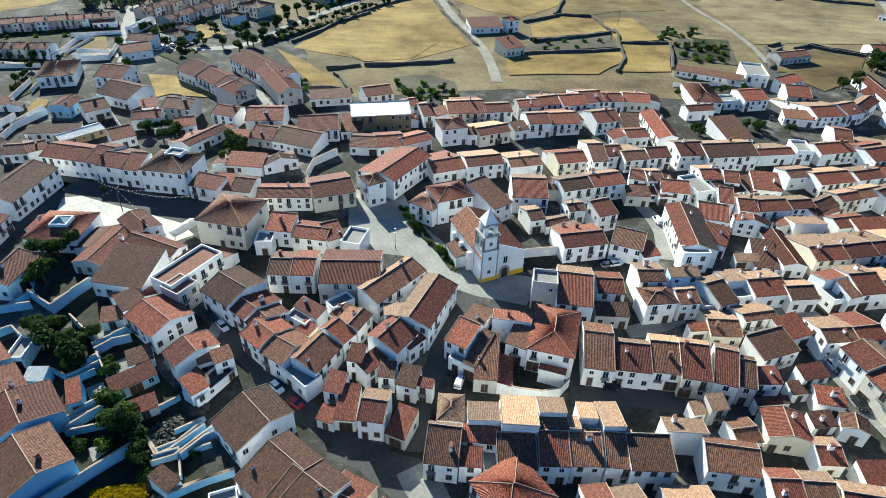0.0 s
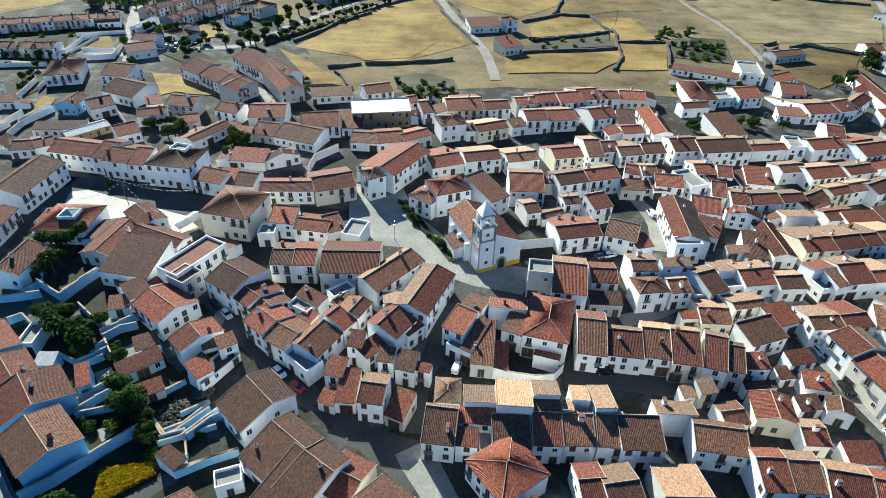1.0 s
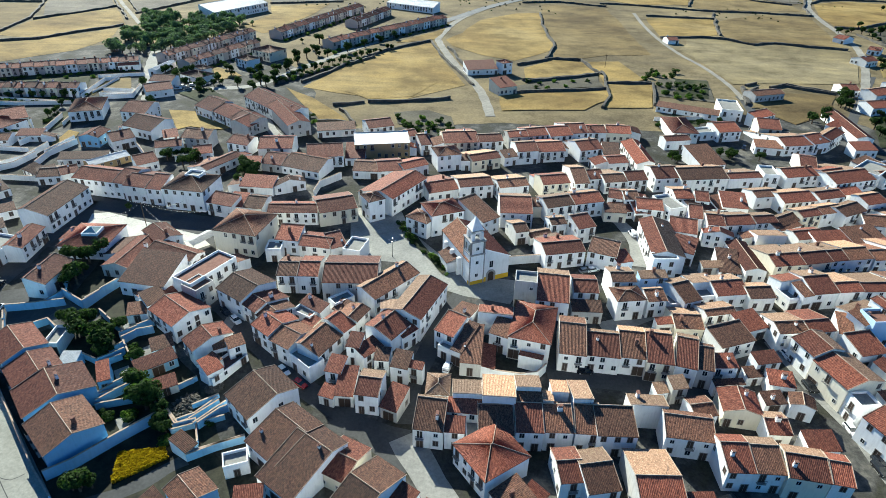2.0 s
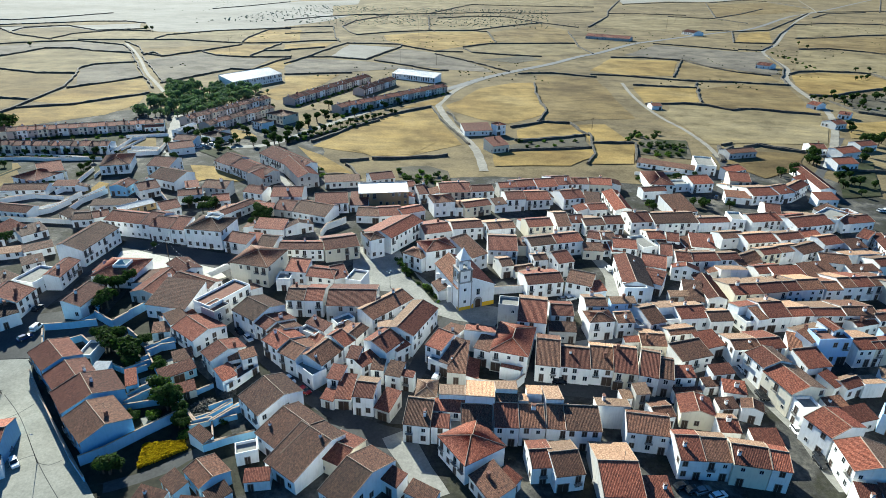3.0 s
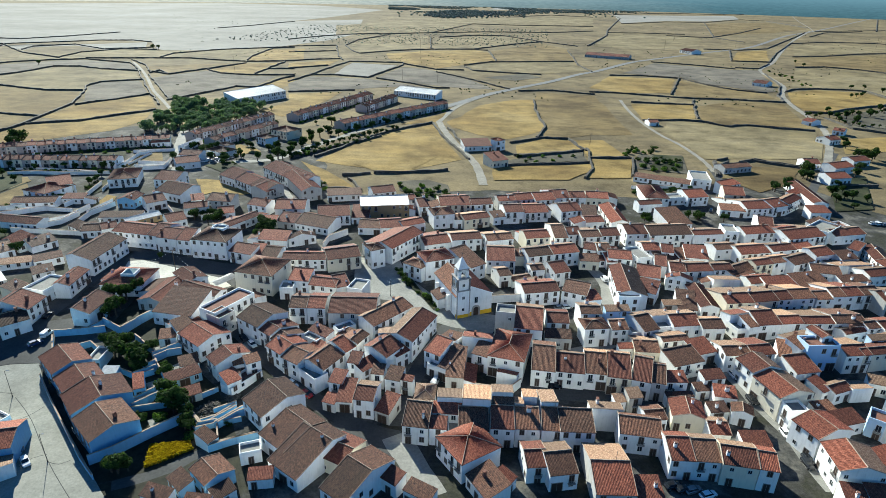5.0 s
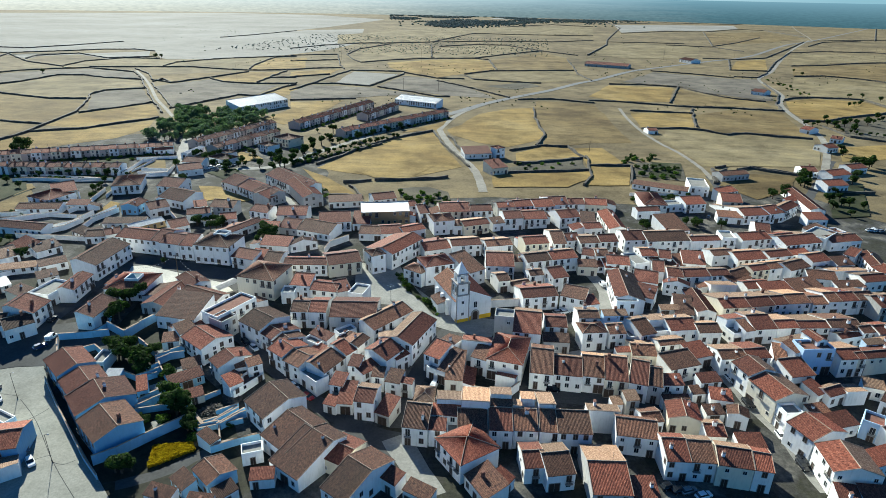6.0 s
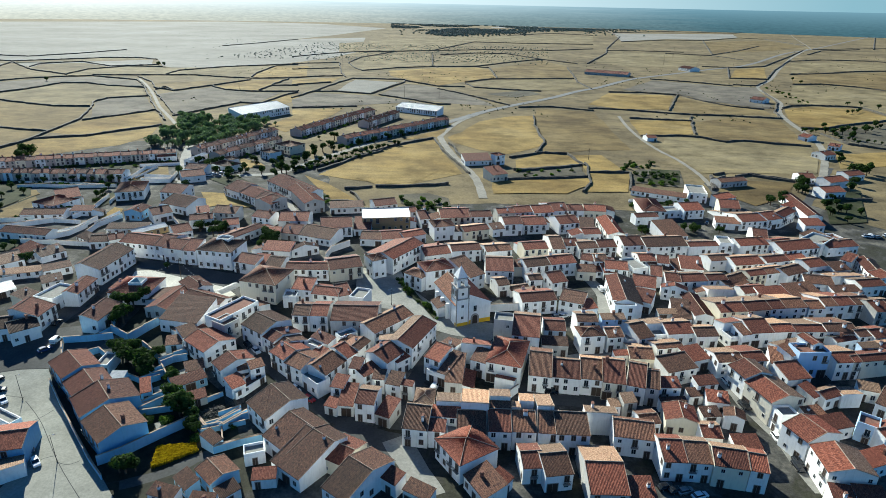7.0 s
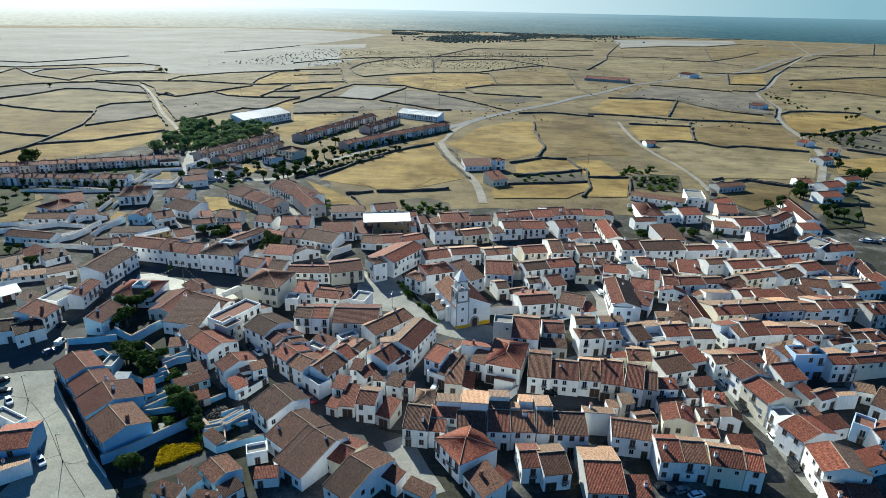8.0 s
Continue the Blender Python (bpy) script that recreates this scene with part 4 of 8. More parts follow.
    if kind in "gRs" and tone not in "wk" and w > 4.5 and rng.random() < (0.95 if unit == "dwelling" and row is not None else 0.42):
        u, v = rng.uniform(-0.35, 0.35), rng.uniform(-0.3, 0.3)
        z = h + TAN * min(v * d + Y, Y + 2 * yr - v * d) if kind == "g" else h + rise * (1 - abs(u) * 2) if kind == "R" else h + rise * (v + 0.5)
        part("chimney", rng.choice(CHIMNEYS), None, base, at=pose(u * w, v * d, z, 0, 0, rng.choice((0, 90))))
    if kind in "gR" and rng.random() < 0.10:
        part("antenna", ANTENNA, None, base, at=pose(0.3 * X if kind == "g" else 0, yr if kind == "g" else 0.3 * Y, h + rise, 0, 0, rng.uniform(0, 90)))
    return base


def lean_to(x, y, yaw, w, d, h, tone):
    """A low annex built against the house made just before."""
    house(x, y, yaw, w, d, h, "s", tone, None, hosts[-1], "lean_to")


def terrace(x, y, yaw, w, n, d, h):
    """A row of equal houses that starts at x, y and runs along yaw."""
    a = radians(yaw)
    row = new("terraced_row")
    row.matrix_basis = pose(x, y, zg(x, y), 0, 0, yaw)
    tagged(row, "long row of brick terraced houses with red tile roofs", "terraced houses", "terraced rows")
    for k in range(n):
        s = (k + 0.5) * w
        house(x + math.cos(a) * s, y + math.sin(a) * s, yaw, w - 0.02, d, h + 0.25 * (k % 2), "g", "r", (M_BRICK, M_WHITE, M_BRICK, M_CREAM)[k % 4], row)


def yard_wall(h, *pts):
    """A rendered garden wall with a rounded coping."""
    bm, cope = bmesh.new(), bmesh.new()
    for (x1, y1), (x2, y2) in zip(pts, pts[1:]):
        L, a = math.hypot(x2 - x1, y2 - y1), math.atan2(y2 - y1, x2 - x1)
        n = max(1, int(L / 4))
        for k in range(n):
            s = (k + 0.5) / n * L
            cx, cy = x1 + math.cos(a) * s, y1 + math.sin(a) * s
            z = zg(cx, cy)
            for dst, z0, z1, t in ((bm, -1.0, h, 0.14), (cope, h + 0.004, h + 0.1, 0.2)):
                v = box(dst, -L / n / 2, -t, z0, L / n / 2, t, z1)
                bmesh.ops.transform(dst, matrix=pose(cx, cy, z, 0, 0, math.degrees(a)), verts=v)
    # walls of the west yards get the blue with shade put into it
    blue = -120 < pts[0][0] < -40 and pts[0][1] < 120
    ob = tagged(new("garden_wall", mesh_of(bm, "garden_wall", M_BLUESHADE if blue else M_WHITE)), ("shade-tinted blue limewashed" if blue else "whitewashed") + " garden wall round a back yard", "wall", "garden walls", "structure")
    part("coping", cope, M_MORTAR, ob)


# ---- church ----
CX, CY, CYAW = 16.2, 127.95, 24.0


def church():
    base = new("church")
    base.matrix_basis = pose(CX, CY, zg(CX, CY), 0, 0, CYAW)
    tagged(base, "whitewashed church with square bell tower, yellow plinth and red tile roof", "church")
    W, L, HL, HR = 13.0, 20.3, 8.0, 7.4
    X = W / 2
    ridge_x, top = -1.6, 11.2
    bm = bmesh.new()
    prof = [(X, -2.0), (-X, -2.0), (-X, HL), (ridge_x, top), (X, HR)]
    ends = [[bm.verts.new((a, s, b)) for a, b in prof] for s in (0, L)]
    bm.faces.new(ends[0])
    bm.faces.new(ends[1][::-1])
    for k in range(5):
        bm.faces.new((ends[0][k], ends[1][k], ends[1][(k + 1) % 5], ends[0][(k + 1) % 5]))
    part("wall", bm, M_WHITE, base)
    bm = bmesh.new()
    uv = bm.loops.layers.uv.new("uv")
    rng = random.Random(5)
    slope(bm, uv, (-X - 0.35, L + 0.2, HL - 0.06), (-X - 0.35, 0.1, HL - 0.06), (ridge_x, L + 0.2, top + 0.12), (ridge_x, 0.1, top + 0.12), rng)
    part("roof", bm, M_TILE["o"], base, "brown old tile slope")
    bm = bmesh.new()
    uv = bm.loops.layers.uv.new("uv")
    slope(bm, uv, (X + 0.35, 0.05, HR + 0.02), (X + 0.35, L + 0.2, HR + 0.02), (ridge_x, 0.05, top + 0.12), (ridge_x, L + 0.2, top + 0.12), rng)
    part("roof", bm, M_TILE["r"], base, "newer red tile slope")
    bm = bmesh.new()
    cap_line(bm, (ridge_x, 0.2, top + 0.12), (ridge_x, L + 0.2, top + 0.12), 0.18)
    part("ridge_cap", bm, M_MORTAR, base)
    bm = bmesh.new()
    cap_line(bm, (ridge_x, 0.0, top + 0.1), (X + 0.35, 0.0, HR), 0.14, 0.02)
    part("cornice", bm, M_WHITE, base)
    bm = bmesh.new()
    box(bm, -X + 5.0, -0.06, -2.0, X + 0.06, 0.05, 1.6)
    part("plinth", bm, M_YELLOW, base, "yellow painted plinth")
    bm = bmesh.new()
    box(bm, -X - 0.06, -0.2, -2.0, -X + 5.0, 1.0, 1.2)
    part("plinth", bm, M_YELLOW, base, "yellow painted plinth")
    # tower: shaft, bell stage, open lantern, spire
    tw, tx = 4.5, -X + 2.3
    bm = bmesh.new()
    box(bm, tx - tw / 2, -0.14, -2, tx + tw / 2, tw, 10.0)
    tower = part("tower", bm, M_WHITE, base)
    bm = bmesh.new()
    box(bm, tx - tw / 2 + 0.15, 0.0, 10.4, tx + tw / 2 - 0.15, tw - 0.15, 14.4)
    part("bell_stage", bm, M_WHITE, tower)
    for z, o in ((10.0, 0.2), (14.4, 0.28)):
        bm = bmesh.new()
        box(bm, tx - tw / 2 - o, -0.14 - o, z, tx + tw / 2 + o, tw + o, z + 0.4)
        part("cornice", bm, M_CUT, tower, "grey granite cornice")
    for sx in (-1, 1):
        for yy in (-0.14, tw):
            cx = tx + sx * tw / 2
            bm = bmesh.new()
            box(bm, cx - 0.16, yy - 0.1, -2, cx + 0.16, yy + 0.16, 10.0)
            part("quoin", bm, M_CUT, tower, "grey granite corner stones")
    for sx in (-1, 1):
        for yy in (0.0, tw - 0.15):
            cx = tx + sx * (tw / 2 - 0.15)
            bm = bmesh.new()
            box(bm, cx - 0.3, yy - 0.1, 10.4, cx + 0.3, yy + 0.2, 14.4)
            part("pilaster", bm, M_PILASTER, tower, "dark granite pilaster")
    bw, z0 = 3.7, 14.8
    cy = tw / 2 - 0.1
    for sx in (-1, 1):
        for sy in (-1, 1):
            px, py = tx + sx * (bw / 2 - 0.5), cy + sy * (bw / 2 - 0.5)
            bm = bmesh.new()
            box(bm, px - 0.5, py - 0.5, z0, px + 0.5, py + 0.5, z0 + 2.3)
            part("pier", bm, M_WHITE, tower)
    # arches between the piers
    for turn in range(4):
        bm = bmesh.new()
        seg, r = 8, bw / 2 - 1.0
        front, back = [], []
        for q in (front, back):
            yy = -bw / 2 if q is front else -bw / 2 + 1.0
            for k in range(seg + 1):
                a = math.pi - math.pi * k / seg
                q.append(bm.verts.new((r * math.cos(a), yy, 1.6 + r * math.sin(a) * 0.8)))
        lift = [[bm.verts.new((v.co.x, v.co.y, 2.95)) for v in q] for q in (front, back)]
        for k in range(seg):
            bm.faces.new((front[k], front[k + 1], lift[0][k + 1], lift[0][k]))
            bm.faces.new((back[k + 1], back[k], lift[1][k], lift[1][k + 1]))
            bm.faces.new((front[k + 1], front[k], back[k], back[k + 1]))
        part("arch", bm, M_WHITE, tower, at=pose(tx, cy, z0, 0, 0, 90 * turn))
    bm = bmesh.new()
    box(bm, tx - bw / 2 - 0.2, cy - bw / 2 - 0.2, z0 + 2.95, tx + bw / 2 + 0.2, cy + bw / 2 + 0.2, z0 + 3.2)
    part("cornice", bm, M_CUT, tower, "grey granite cornice")
    bm = bmesh.new()
    r = bw / 2
    ring = [bm.verts.new((tx + sx * r, cy + sy * r, z0 + 3.2)) for sx, sy in ((-1, -1), (1, -1), (1, 1), (-1, 1))]
    apex = bm.verts.new((tx, cy, z0 + 7.0))
    bm.faces.new(ring[::-1])
    for k in range(4):
        bm.faces.new((ring[k], ring[(k + 1) % 4], apex))
    part("spire", bm, M_WHITE, tower, "whitewashed pyramid spire")
    bm = bmesh.new()
    bar(bm, (tx, cy, z0 + 7.0), (tx, cy, z0 + 8.4), 0.05)
    bar(bm, (tx - 0.4, cy, z0 + 8.0), (tx + 0.4, cy, z0 + 8.0), 0.05)
    part("cross", bm, M_IRON, tower, "iron cross")
    bm = bmesh.new()
    prof = [(0.1, 1.1), (0.3, 1.0), (0.38, 0.6), (0.45, 0.3), (0.62, 0.05), (0.62, 0.0)]
    rings = [[bm.verts.new((tx + q * math.cos(i * math.tau / 12), cy + q * math.sin(i * math.tau / 12), z0 + 0.7 + zz)) for i in range(12)] for q, zz in prof]
    for a, b in zip(rings, rings[1:]):
        for i in range(12):
            bm.faces.new((a[i], b[i], b[(i + 1) % 12], a[(i + 1) % 12]))
    bm.faces.new(rings[0])
    part("bell", bm, M_IRON, tower, "dark bronze bell")
    for zz, yy in ((11.6, 0.0), (7.0, -0.14), (2.6, -0.14)):
        part("window", WINDOWS[2], None, tower, at=pose(tx, yy, zz))
    for off in (-1.0, 1.0):
        part("window", TALL[0], None, tower, at=Matrix.Translation((tx - tw / 2 + 0.15, cy + off, 11.0)) @ Matrix.Rotation(-math.pi / 2, 4, 'Z'))
    # portal
    px = 0.6
    for s in (-1, 1):
        bm = bmesh.new()
        box(bm, px + s * 1.25 - 0.3, -0.2, -1.0, px + s * 1.25 + 0.3, 0.02, 2.4)
        part("jamb", bm, M_CUT, base, "grey granite jamb")
    bm = bmesh.new()
    seg = 10
    rows = []
    for k in range(seg + 1):
        a = math.pi * k / seg
        rows.append([bm.verts.new((px + rr * math.cos(a), yy, 2.4 + rr * math.sin(a))) for rr, yy in ((0.95, 0.02), (0.95, -0.2), (1.55, -0.2), (1.55, 0.02))])
    for a, b in zip(rows, rows[1:]):
        for k in range(3):
            bm.faces.new((a[k], a[k + 1], b[k + 1], b[k]))
    part("portal", bm, M_CUT, base, "grey granite arched portal")
    bm = bmesh.new()
    fan = [bm.verts.new((px + 0.97 * math.cos(math.pi * k / 12), -0.08, 2.4 + 0.97 * math.sin(math.pi * k / 12))) for k in range(13)]
    foot = [bm.verts.new((px - 0.97, -0.08, -1.0)), bm.verts.new((px + 0.97, -0.08, -1.0))]
    bm.faces.new(fan + foot)
    part("door", bm, M_SHUTTER, base, "dark arched wooden door")
    part("window", TALL[0], None, base, at=pose(px, 0.0, 4.8))
    # buttresses and low side chapel
    for yy in (6.0, 11.0, 16.0):
        for x0, x1, z1 in ((-X - 1.2, -X, 6.0), (X, X + 0.9, 5.0)):
            bm = bmesh.new()
            box(bm, x0, yy, -2.0, x1, yy + 0.9, z1)
            part("buttress", bm, M_WHITE, base)
    bm = bmesh.new()
    box(bm, -X - 3.6, 8.0, -2.0, -X, 15.0, 3.6)
    chapel = part("side_chapel", bm, M_WHITE, base, "low whitewashed side chapel")
    bm = bmesh.new()
    uv = bm.loops.layers.uv.new("uv")
    slope(bm, uv, (-X - 3.8, 15.1, 3.7), (-X - 3.8, 7.9, 3.7), (-X, 15.1, 4.9), (-X, 7.9, 4.9), rng)
    part("roof", bm, M_TILE["o"], chapel)


church()


# ---- vehicles ----
PAINT = {"white": plain("white_car_paint", (0.75, 0.75, 0.74), 0.25, spec=0.6, vary=0.03), "black": plain("black_car_paint", (0.012, 0.013, 0.016), 0.2, spec=0.6, vary=0.05),
         "red": plain("red_car_paint", (0.30, 0.02, 0.02), 0.25, spec=0.6, vary=0.05), "grey": plain("grey_car_paint", (0.25, 0.26, 0.27), 0.25, 0.4, 0.6, 0.05),
         "blue": plain("blue_car_paint", (0.02, 0.04, 0.12), 0.25, spec=0.6, vary=0.05)}
M_TYRE = plain("tyre_rubber", (0.02, 0.02, 0.02), 0.8)
M_RIM = plain("alloy_rim", (0.45, 0.45, 0.46), 0.35, 0.8)
M_LAMP = plain("headlamp_glass", (0.6, 0.6, 0.58), 0.1, spec=0.7)


def loft(bm, sections):
    rings = [[bm.verts.new(p) for p in s] for s in sections]
    m = len(rings[0])
    for a, b in zip(rings, rings[1:]):
        for k in range(m):
            bm.faces.new((a[k], b[k], b[(k + 1) % m], a[(k + 1) % m]))
    bm.faces.new(rings[0])
    bm.faces.new(rings[-1][::-1])


def car(x, y, yaw, kind, paint):
    base = new("car" if kind == "s" else "van")
    base.matrix_basis = pose(x, y, zg(x, y) + 0.09, 0, 0, yaw)
    tagged(base, f"{paint} parked {'hatchback car' if kind == 's' else 'van'} on the street", "car" if kind == "s" else "van", "parked vehicles")
    tall = 1.45 if kind == "s" else 1.9
    bm = bmesh.new()
    secs = []
    for px, half, zlo, zhi in ((-2.1, 0.72, 0.4, 0.8), (-1.95, 0.82, 0.28, 0.92), (-1.0, 0.86, 0.25, 0.95), (1.0, 0.86, 0.25, 0.92), (1.8, 0.82, 0.28, 0.82), (2.1, 0.68, 0.4, 0.68)):
        secs.append([(px, -half, zlo), (px, half, zlo), (px, half, zhi - 0.12), (px, half * 0.88, zhi), (px, -half * 0.88, zhi), (px, -half, zhi - 0.12)])
    loft(bm, secs)
    part("body", bm, PAINT[paint], base)
    bm = bmesh.new()
    back = -1.85 if kind == "s" else -2.0
    front = 1.0 if kind == "s" else 1.35
    secs = []
    for px, half, zhi in ((back, 0.74, 0.95), (back + 0.35, 0.68, tall - 0.06), (0.3 if kind == "s" else 0.8, 0.68, tall - 0.06), (front, 0.72, 0.93)):
        secs.append([(px, -0.76, 0.9), (px, 0.76, 0.9), (px, half, zhi), (px, -half, zhi)])
    loft(bm, secs)
    part("cabin_glass", bm, M_GLASS, base)
    bm = bmesh.new()
    loft(bm, [[(back + 0.36, -0.66, tall - 0.07), (back + 0.36, 0.66, tall - 0.07), (back + 0.4, 0.6, tall), (back + 0.4, -0.6, tall)],
              [(0.3 if kind == "s" else 0.8, -0.66, tall - 0.07), (0.3 if kind == "s" else 0.8, 0.66, tall - 0.07), (0.25 if kind == "s" else 0.75, 0.6, tall), (0.25 if kind == "s" else 0.75, -0.6, tall)]])
    if kind == "v":
        box(bm, back + 0.05, -0.80, 0.9, -0.2, 0.80, tall - 0.08)
    part("roof", bm, PAINT[paint], base)
    for sx in (-1.3, 1.3):
        for sy in (-0.8, 0.8):
            bm = bmesh.new()
            bar(bm, (sx, sy - 0.1, 0.31), (sx, sy + 0.1, 0.31), 0.31, 0, 12)
            wheel = part("wheel", bm, M_TYRE, base)
            bm = bmesh.new()
            o = 0.105 if sy > 0 else -0.105
            bar(bm, (sx, sy + o - 0.01, 0.31), (sx, sy + o + 0.01, 0.31), 0.18, 0, 10)
            part("rim", bm, M_RIM, wheel)
    for sy in (-0.55, 0.55):
        bm = bmesh.new()
        box(bm, 1.98, sy - 0.16, 0.55, 2.09, sy + 0.16, 0.68)
        part("headlight", bm, M_LAMP, base)


# ---- plants ----
def crown_mesh(seed, leaf, count=900, clumps=9):
    """A crown of unit radius: many leaf sprays gathered in uneven clumps."""
    rng = random.Random(seed)
    centres = []
    for k in range(clumps):
        a, r = rng.uniform(0, math.tau), rng.uniform(0.2, 0.62)
        centres.append((Vector((math.cos(a) * r, math.sin(a) * r, rng.uniform(-0.35, 0.5))), rng.uniform(0.3, 0.52)))
    bm = bmesh.new()
    for k in range(count):
        c, q = centres[k % clumps]
        d = Vector((rng.gauss(0, 1), rng.gauss(0, 1), rng.gauss(0, 1))).normalized()
        p = c + d * q * rng.uniform(0.7, 1.05)
        s = rng.uniform(0.05, 0.12)
        u = (d.orthogonal() + Vector((rng.uniform(-0.6, 0.6), rng.uniform(-0.6, 0.6), rng.uniform(-0.6, 0.6)))).normalized()
        v = d.cross(u).normalized()
        bm.faces.new([bm.verts.new(p + s * o) for o in (u * 1.5, v, -u * 1.2 + d * 0.5, -v)])
    return mesh_of(bm, "crown", leaf)


def trunk_mesh(seed):
    rng = random.Random(seed)
    bm = bmesh.new()
    bar(bm, (0, 0, -0.4), (0.03, 0.02, 0.75), 0.12, 0, 7, 0.085)
    for k in range(4):
        a = k * 1.6 + rng.uniform(-0.3, 0.3)
        bar(bm, (0.03, 0.02, 0.7), (0.4 * math.cos(a), 0.4 * math.sin(a), 1.25 + 0.15 * k), 0.06, 0, 5, 0.025)
    return mesh_of(bm, "trunk", M_BARK)


CROWNS = [crown_mesh(s, M_LEAF) for s in (1, 2, 3)]
BUSHES = [crown_mesh(s, M_LEAF_BRIGHT if s == 12 else M_LEAF, 500, 6) for s in (11, 12, 13)]
TRUNKS = [trunk_mesh(s) for s in (1, 2)]
plant_rng = random.Random(77)


def tree(x, y, r):
    base = new("tree")
    base.matrix_basis = pose(x, y, zg(x, y), 0, 0, plant_rng.uniform(0, 360))
    tagged(base, "dark green leafy garden tree with a dense crown", "tree", "trees")
    part("trunk", plant_rng.choice(TRUNKS), None, base, at=Matrix.Diagonal((r, r, r, 1)))
    part("crown", plant_rng.choice(CROWNS), None, base, at=Matrix.Translation((0, 0, r * 1.25)) @ Matrix.Diagonal((r, r * plant_rng.uniform(0.85, 1.1), r * plant_rng.uniform(0.75, 0.95), 1)))


def bush(x, y, r):
    ob = new("bush", plant_rng.choice(BUSHES))
    ob.matrix_basis = pose(x, y, zg(x, y) + r * 0.45, 0, 0, plant_rng.uniform(0, 360)) @ Matrix.Diagonal((r, r, r * 0.8, 1))
    tagged(ob, "low rounded green shrub", "bush", "shrubs")


def utility_pole(x, y, h):
    base = new("utility_pole")
    base.matrix_basis = pose(x, y, zg(x, y))
    tagged(base, "wooden overhead line pole", "pole", "line poles")
    bm = bmesh.new()
    bar(bm, (0, 0, -0.5), (0, 0, h), 0.15, 0, 7, 0.10)
    part("post", bm, M_BARK, base)
    bm = bmesh.new()
    box(bm, -0.9, -0.06, h - 0.6, 0.9, 0.06, h - 0.45)
    part("crossarm", bm, M_BARK, base)


def street_lamp(x, y, h, arms):
    base = new("street_lamp")
    base.matrix_basis = pose(x, y, zg(x, y))
    tagged(base, "tall grey metal street lamp post", "lamp", "street lamps")
    bm = bmesh.new()
    bar(bm, (0, 0, 0), (0, 0, 0.8), 0.14, 0, 8, 0.10)
    bar(bm, (0, 0, 0.8), (0, 0, h), 0.075, 0, 8, 0.05)
    part("post", bm, M_IRON, base)
    for k in range(arms):
        a = k * math.tau / arms
        bm = bmesh.new()
        bar(bm, (0, 0, h - 0.1), (math.cos(a) * 0.9, math.sin(a) * 0.9, h + 0.15), 0.04, 0, 6)
        arm = part("arm", bm, M_IRON, base)
        bm = bmesh.new()
        bar(bm, (math.cos(a) * 0.75, math.sin(a) * 0.75, h + 0.1), (math.cos(a) * 1.25, math.sin(a) * 1.25, h + 0.16), 0.14, 0, 8, 0.09)
        part("lantern", bm, M_RIM, arm)


# ---- houses ----
# hamlet
house(235.3, 336.4, -2, 9.3, 11.8, 4, "g", "r")

# market
house(-108.2, 139.3, 0, 14.4, 14.1, 4.5, "H", "r")
lean_to(-117.1, 142.4, -90, 8, 3.2, 3, "r")

# west yards
house(-62, 81.7, 31, 5.2, 3.4, 2.6, "s", "r")

# courthouse
house(5.3, 100.7, -30, 5.7, 7, 6, "s", "r")
house(9.1, 108.3, 158, 5.5, 8.5, 3.9, "s", "o")
house(18.6, 100.8, -24, 5, 5.7, 5.5, "s", "o")
house(17.1, 106.6, 173, 9.2, 4.8, 5.9, "s", "r")
house(10.8, 95.5, -5, 5.2, 11.7, 4, "s", "o")
lean_to(14.9, 93.8, 85, 9, 3.2, 2.6, "r")
house(9.1, 97.4, -28, 3.1, 9.8, 4.5, "s", "o")
house(26.7, 102.7, -14, 10.5, 15.5, 6.5, "H", "r")
house(25.8, 94.4, 163, 5.9, 4.2, 3, "s", "r")
house(5.7, 95.6, -31, 6.7, 3, 3.2, "f", "c")

# west back
house(-197.5, 221.1, 9, 20.4, 9.7, 3, "g", "o")
house(-181.8, 226.5, 5, 10.8, 5.1, 3, "s", "r")
lean_to(-173.8, 226.5, 95, 3.7, 5, 2.2, "o")

# nearwest
house(-48.6, 93.4, 34, 4.2, 3.4, 5, "s", "o")
house(-52.5, 86.3, 46, 4.1, 4.9, 4, "s", "r")

# west end
house(-67, 88.2, 39, 9.4, 3.8, 3, "s", "r", M_BLUESHADE)
house(-67.9, 94.4, 31, 5.3, 4, 2.8, "s", "o")
house(-50.8, 64.6, 60, 3.2, 4.8, 2.8, "s", "o")

# west
house(-91.6, 131.7, -9, 9.4, 17.6, 3.5, "R", "r")
lean_to(-98.2, 136.3, 261, 10.6, 5, 2.4, "o")
house(-78.3, 131.5, -23, 16.8, 5.7, 5, "g", "r")
lean_to(-69, 127.7, 67, 5.5, 3.2, 2.9, "o")
house(-65.5, 120.8, 62, 16.7, 7.3, 6, "f", "r")
lean_to(-59.4, 129.9, 152, 5.1, 5, 3.2, "o")
house(-65, 113.5, 61, 6.2, 6.1, 6, "f", "r")
house(-76.3, 110, 45, 5.6, 5.5, 4, "s", "o")
lean_to(-80.8, 113, 225, 3.6, 5, 2.4, "o")
lean_to(-73.8, 113.8, 135, 3.7, 3.2, 3.1, "r")
house(-86.8, 141.3, 48, 7.5, 11.7, 5, "R", "r")

# east near
house(41.2, 71, 0, 8.6, 6.9, 6.5, "s", "o")
house(50, 77.9, 178, 8.4, 4.3, 6, "s", "t")

